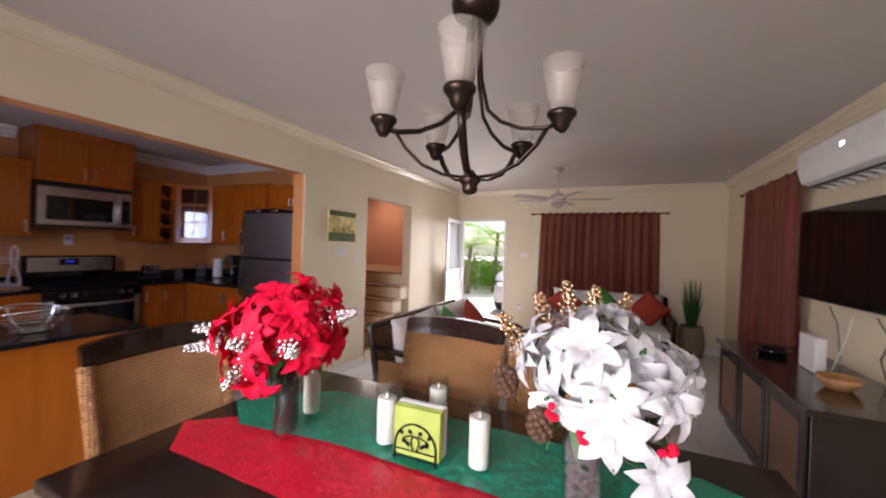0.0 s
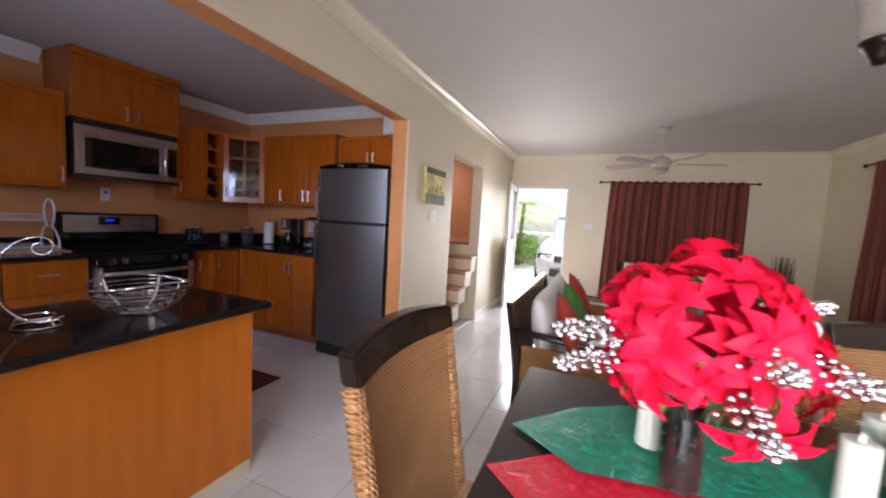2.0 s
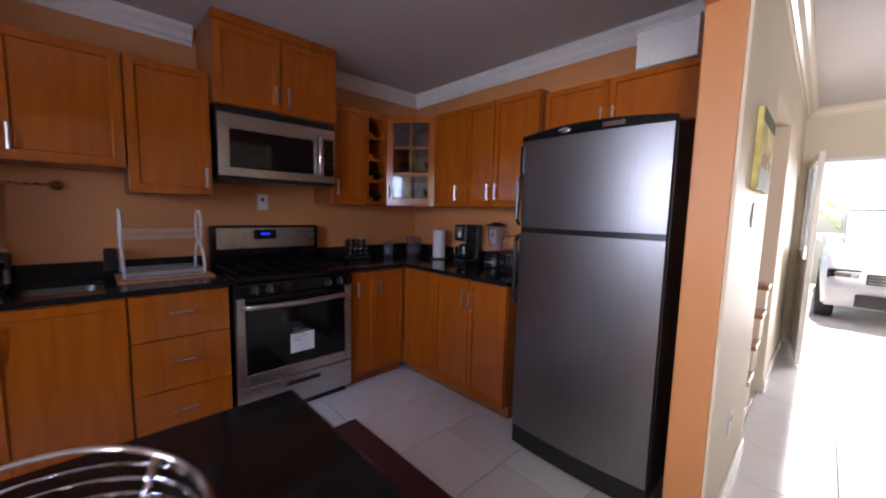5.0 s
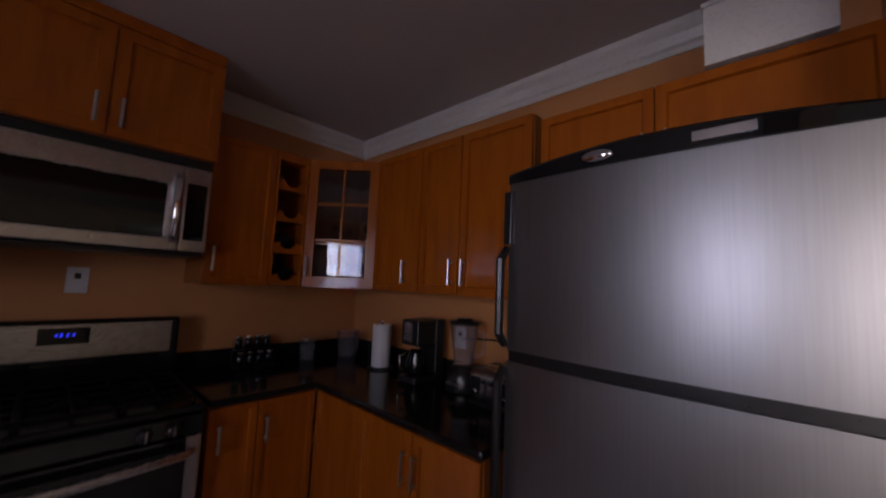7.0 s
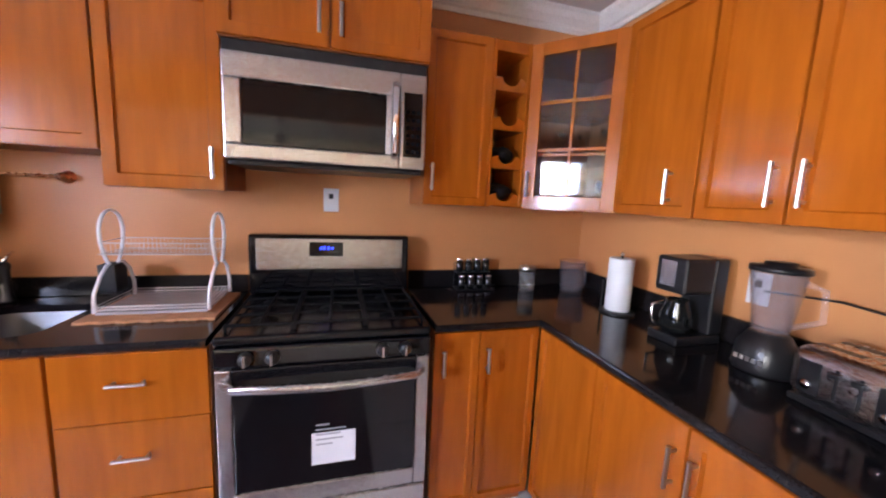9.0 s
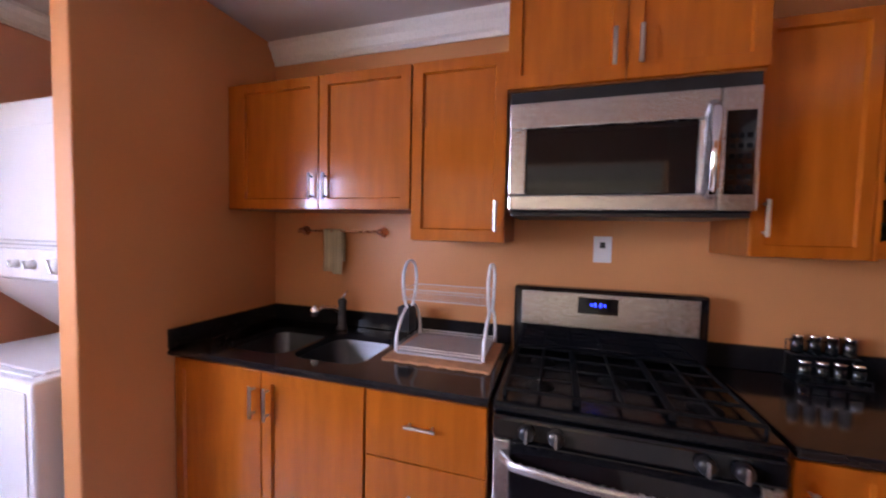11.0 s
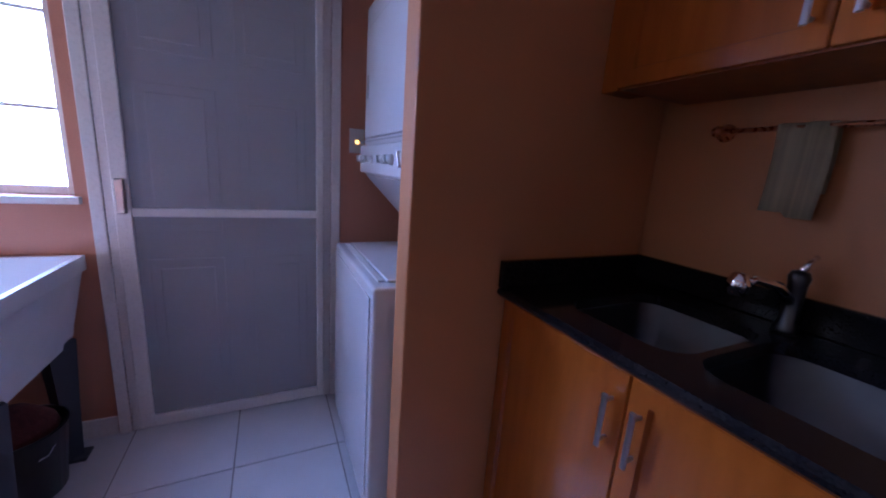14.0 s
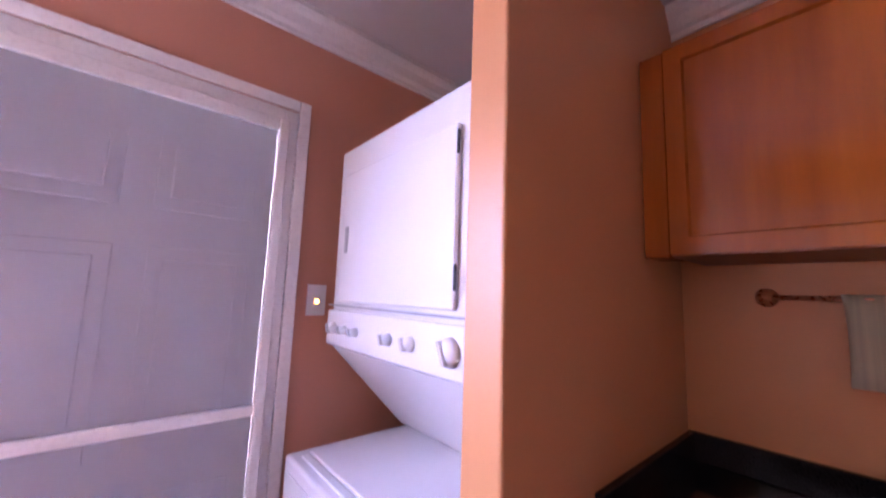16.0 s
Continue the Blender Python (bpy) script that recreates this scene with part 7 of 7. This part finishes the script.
for k in range(5):
    part("baluster", lathe([(0.016, 0), (0.016, 0.12), (0.024, 0.18), (0.014, 0.30), (0.022, 0.50), (0.014, 0.70), (0.016, 0.86)], 10, (1.66, 0.33 + 0.205 * k, 0.175 * (k + 1))), TREAD, rl, smooth=True)

# front door: frame and open screened leaf
fd = thing("door_front", (3.3, FAR, 0), "white framed front door, its screened leaf standing open", "door", kind="structure")
for nm, lo, hi in (("jamb", (DX0, FAR - 0.01, 0), (DX0 + 0.04, FAR + 0.145, DH)), ("jamb", (DX1 - 0.04, FAR - 0.01, 0), (DX1, FAR + 0.145, DH)), ("head", (DX0 + 0.041, FAR - 0.01, DH - 0.04), (DX1 - 0.041, FAR + 0.145, DH)), ("threshold", (DX0 + 0.041, FAR - 0.01, 0.001), (DX1 - 0.041, FAR + 0.145, 0.02))):
    part(nm, box(lo, hi, 0.004), WHITE, fd)
lx = DX0 + 0.01
ML = Matrix.Translation((lx, FAR - 0.02, 0)) @ pose(0, 0, 0, 0, 0, -84)
lf = part("screen_leaf", xf(add(box((0, -0.02, 0.02), (0.06, 0.02, 1.97), 0.004), box((0.76, -0.02, 0.02), (0.82, 0.02, 1.97), 0.004), box((0.061, -0.02, 0.02), (0.759, 0.02, 0.10), 0.004), box((0.061, -0.02, 1.0), (0.759, 0.02, 1.06), 0.004), box((0.061, -0.02, 1.90), (0.759, 0.02, 1.97), 0.004)), ML), WHITE, fd)
part("lower_panel", xf(box((0.061, -0.008, 0.101), (0.759, 0.008, 0.999), 0.002), ML), WHITE, lf)
part("mesh_panel", xf(box((0.061, -0.002, 1.061), (0.759, 0.002, 1.899), 0), ML), SCREENM, lf)
part("latch", xf(box((0.765, -0.05, 1.00), (0.81, -0.021, 1.12), 0.004), ML), NICKEL, lf)

# ---- outdoors ----
setting("ground", box((-30, FAR + 0.152, -0.14), (40, 60, -0.02), 0), CONCRETE, "sunlit pale concrete driveway", "ground")
setting("ground_back", box((-30, -40, -0.14), (40, -5.31, -0.02), 0), CONCRETE, "pale concrete yard behind the house", "ground")
setting("backdrop_laundry", box((0.8, -5.75, 0.2), (4.6, -5.72, 3.2), 0), glow("bright_sky_backdrop", (0.86, 0.92, 1.0), 5.0), "bright daylight sky outside the laundry window", "backdrop")
setting("boundary_wall", box((-4, 9.2, -0.1), (12, 9.4, 1.0), 0.01), WHITE, "low white garden wall", "wall")

cr = thing("parked_car", (3.95, 5.7, 0), "silver-white parked car seen front on, outside the door", "car")
KXc = 3.95
bm = bmesh.new()
secs = [(4.72, 0.30, 0.60, 0.78), (4.60, 0.24, 0.74, 0.90), (4.85, 0.20, 0.93, 0.93), (5.75, 0.20, 1.02, 0.95), (6.5, 0.20, 1.05, 0.95), (8.6, 0.20, 1.05, 0.94), (8.9, 0.30, 0.85, 0.85)]
secs = sorted(secs)
rings = []
for y, z0, z1, hw in secs:
    rings.append([bm.verts.new((KXc + sx * hw * k, y, z)) for sx, k, z in ((-1, 0.96, z0), (-1, 1.0, (z0 + z1) * 0.5), (-1, 0.97, z1 - 0.10), (-1, 0.86, z1), (1, 0.86, z1), (1, 0.97, z1 - 0.10), (1, 1.0, (z0 + z1) * 0.5), (1, 0.96, z0))])
for a, b in zip(rings, rings[1:]):
    for k in range(8):
        bm.faces.new((a[k], a[(k + 1) % 8], b[(k + 1) % 8], b[k]))
bm.faces.new(rings[0])
bm.faces.new(rings[-1][::-1])
bmesh.ops.recalc_face_normals(bm, faces=bm.faces[:])
bmesh.ops.bevel(bm, geom=[e for e in bm.edges if e.calc_face_angle(0) > 0.4], offset=0.03, segments=3, affect="EDGES")
part("body", bm, CARPAINT, cr, smooth=True)
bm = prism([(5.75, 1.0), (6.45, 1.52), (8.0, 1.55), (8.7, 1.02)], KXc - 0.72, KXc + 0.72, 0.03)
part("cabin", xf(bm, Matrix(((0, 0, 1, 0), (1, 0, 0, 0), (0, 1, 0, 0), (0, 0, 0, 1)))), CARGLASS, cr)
part("roof", box((KXc - 0.68, 6.45, 1.53), (KXc + 0.68, 8.05, 1.58), 0.02), CARPAINT, cr)
gr = part("grille", box((KXc - 0.52, 4.575, 0.56), (KXc + 0.52, 4.62, 0.70), 0.01), BLACK, cr)
for z in (0.59, 0.63, 0.67):
    part("grille_bar", box((KXc - 0.50, 4.565, z - 0.006), (KXc + 0.50, 4.574, z + 0.006), 0.002), CHROME, gr)
part("round_emblem", xf(lathe([(0, 0), (0.055, 0), (0.058, 0.008), (0, 0.012)], 20), Matrix.Translation((KXc, 4.563, 0.63)) @ pose(0, 0, 0, 90, 0, 0)), CHROME, gr)
part("lower_intake", box((KXc - 0.60, 4.572, 0.26), (KXc + 0.60, 4.62, 0.42), 0.01), BLACK, cr)
np_ = part("number_plate", box((KXc - 0.17, 4.558, 0.43), (KXc + 0.17, 4.571, 0.53), 0.003), PAPER, cr)
for k in range(6):
    part("plate_bar", box((KXc - 0.13 + k * 0.046, 4.555, 0.45), (KXc - 0.105 + k * 0.046, 4.5575, 0.51), 0), LABEL, np_)
for sx in (-1, 1):
    hl = part("headlight", box((KXc + sx * 0.70 - 0.17, 4.60, 0.60), (KXc + sx * 0.70 + 0.15, 4.76, 0.73), 0.03, 3), DARKGLASS, cr)
    part("headlight_lens", box((KXc + sx * 0.70 - 0.10, 4.592, 0.63), (KXc + sx * 0.70 + 0.05, 4.599, 0.70), 0.002), CHROME, hl)
    part("mirror", box((KXc + sx * 1.02 - 0.09, 5.95, 1.02), (KXc + sx * 1.02 + 0.09, 6.08, 1.15), 0.03, 3), CARPAINT, cr)
    for y in (5.25, 7.9):
        wh = part("tyre", xf(lathe([(0.20, -0.10), (0.30, -0.10), (0.325, -0.07), (0.325, 0.07), (0.30, 0.10), (0.20, 0.10)], 28), Matrix.Translation((KXc + sx * 0.86, y, 0.305)) @ pose(0, 0, 0, 0, 90, 0)), RUBBER, cr, smooth=True)
        part("rim", xf(lathe([(0, 0.085), (0.05, 0.09), (0.19, 0.075), (0.205, 0.10), (0.205, -0.10), (0, -0.08)], 20), Matrix.Translation((KXc + sx * 0.86, y, 0.305)) @ pose(0, 0, 0, 0, sx * 90, 0)), STEEL, wh)


def palm(at, h, seed, label):
    rg = random.Random(seed)
    t = thing("garden_palm", at, label, "tree")
    part("trunk", tube([(at[0], at[1], -0.03), (at[0] + 0.03, at[1], h * 0.5), (at[0] + 0.08, at[1], h)], [0.09, 0.07, 0.06], 10), BASKET, t, smooth=True)
    for k in range(16):
        a = k * 2.4 + rg.uniform(-0.2, 0.2)
        el = rg.uniform(0.1, 1.1)
        L = rg.uniform(1.0, 1.5)
        bm = bmesh.new()
        base = Vector((at[0] + 0.08, at[1], h))
        hd = Vector((math.cos(a), math.sin(a), 0))
        sd_ = Vector((-math.sin(a), math.cos(a), 0))
        spine = []
        for q in range(15):
            u = q / 14
            spine.append(base + hd * L * u * math.cos(el * (1 - u)) + Vector((0, 0, L * (math.sin(el) * u - 0.75 * u * u))))
        for q in range(1, 15):
            p = spine[q]
            ln = 0.34 * math.sin(math.pi * (0.15 + 0.8 * q / 14))
            for s_ in (-1, 1):
                tip = p + sd_ * s_ * ln + hd * 0.12 + Vector((0, 0, -0.10))
                w_ = hd * 0.022
                bm.faces.new([bm.verts.new(p - w_), bm.verts.new(p + w_), bm.verts.new(tip)])
        part("frond", bm, LEAFOUT, t)
    return t


palm((1.3, 7.6, 0), 1.5, 3, "small garden palm with arching green fronds")
palm((0.6, 8.6, 0), 2.3, 7, "garden palm with arching green fronds")
palm((1.9, 8.6, 0), 2.0, 9, "garden palm beside the garden wall")


def shrub(at, r, seed):
    rg = random.Random(seed)
    t = thing("garden_shrub", at, "leafy green garden shrub by the wall", "shrub", "shrubs along the wall")
    bm = bmesh.new()
    for k in range(900):
        th, ph = math.acos(rg.uniform(-0.2, 1)), rg.uniform(0, 6.283)
        rr = r * rg.uniform(0.55, 1.05) * (1 + 0.25 * noise.noise(Vector((math.cos(ph) * 2, math.sin(ph) * 2, th * 2 + seed))))
        p = Vector(at) + Vector((rr * math.sin(th) * math.cos(ph), rr * math.sin(th) * math.sin(ph), 0.3 + rr * math.cos(th)))
        d = Vector((rg.uniform(-1, 1), rg.uniform(-1, 1), rg.uniform(-0.6, 0.8))).normalized()
        e = d.orthogonal().normalized()
        bm.faces.new([bm.verts.new(p - d * 0.07), bm.verts.new(p + e * 0.03), bm.verts.new(p + d * 0.07), bm.verts.new(p - e * 0.03)])
    part("crown", bm, LEAFOUT, t)
    part("trunk", tube([(at[0], at[1], -0.03), (at[0], at[1], 0.5)], 0.03, 6), BASKET, t)


for k, x in enumerate((-0.6, 0.3, 1.2, 2.0)):
    shrub((x, 8.7 + 0.2 * (k % 2), 0), 0.75 + 0.1 * (k % 3), k)

# ---- floor tiles ----
PITCH, GAP = 0.425, 0.005
tile_mesh = {}


def tile_data(w, d):
    key = (round(w, 3), round(d, 3))
    if key not in tile_mesh:
        bm = box((0, 0, -0.006), (w, d, 0.0), 0.0015, 1)
        me = bpy.data.meshes.new("tile")
        bm.to_mesh(me)
        bm.free()
        me.materials.append(TILE)
        tile_mesh[key] = me
    return tile_mesh[key]


rest = []
x_lines = [1.04 + PITCH * k for k in range(-3, 15)]
y_lines = [-0.92 + PITCH * k for k in range(-11, 11)]
for xa in x_lines:
    for ya in y_lines:
        x0, x1 = max(xa, 0.0), min(xa + PITCH, RIGHT)
        y0, y1 = max(ya, NEAR), min(ya + PITCH, FAR)
        if x1 - x0 < 0.03 or y1 - y0 < 0.03 or (x1 < KX and (y1 < LB or y0 > 0)):
            continue
        if x0 < 4.3 and not (x1 < 1.6 and y0 > -3.3 and x1 < 0.6):
            ob = new("tile", tile_data(x1 - x0 - GAP, y1 - y0 - GAP))
            ob.location = (x0 + GAP / 2, y0 + GAP / 2, 0.0)
            ob.parent = floor_ob
        else:
            rest.append(xf(box((x0 + GAP / 2, y0 + GAP / 2, -0.006), (x1 - GAP / 2, y1 - GAP / 2, 0.0), 0), Matrix.Identity(4)))
tagged(part("tile_field", add(*rest), TILE, floor_ob, "white floor tiles"), kind="stuff")
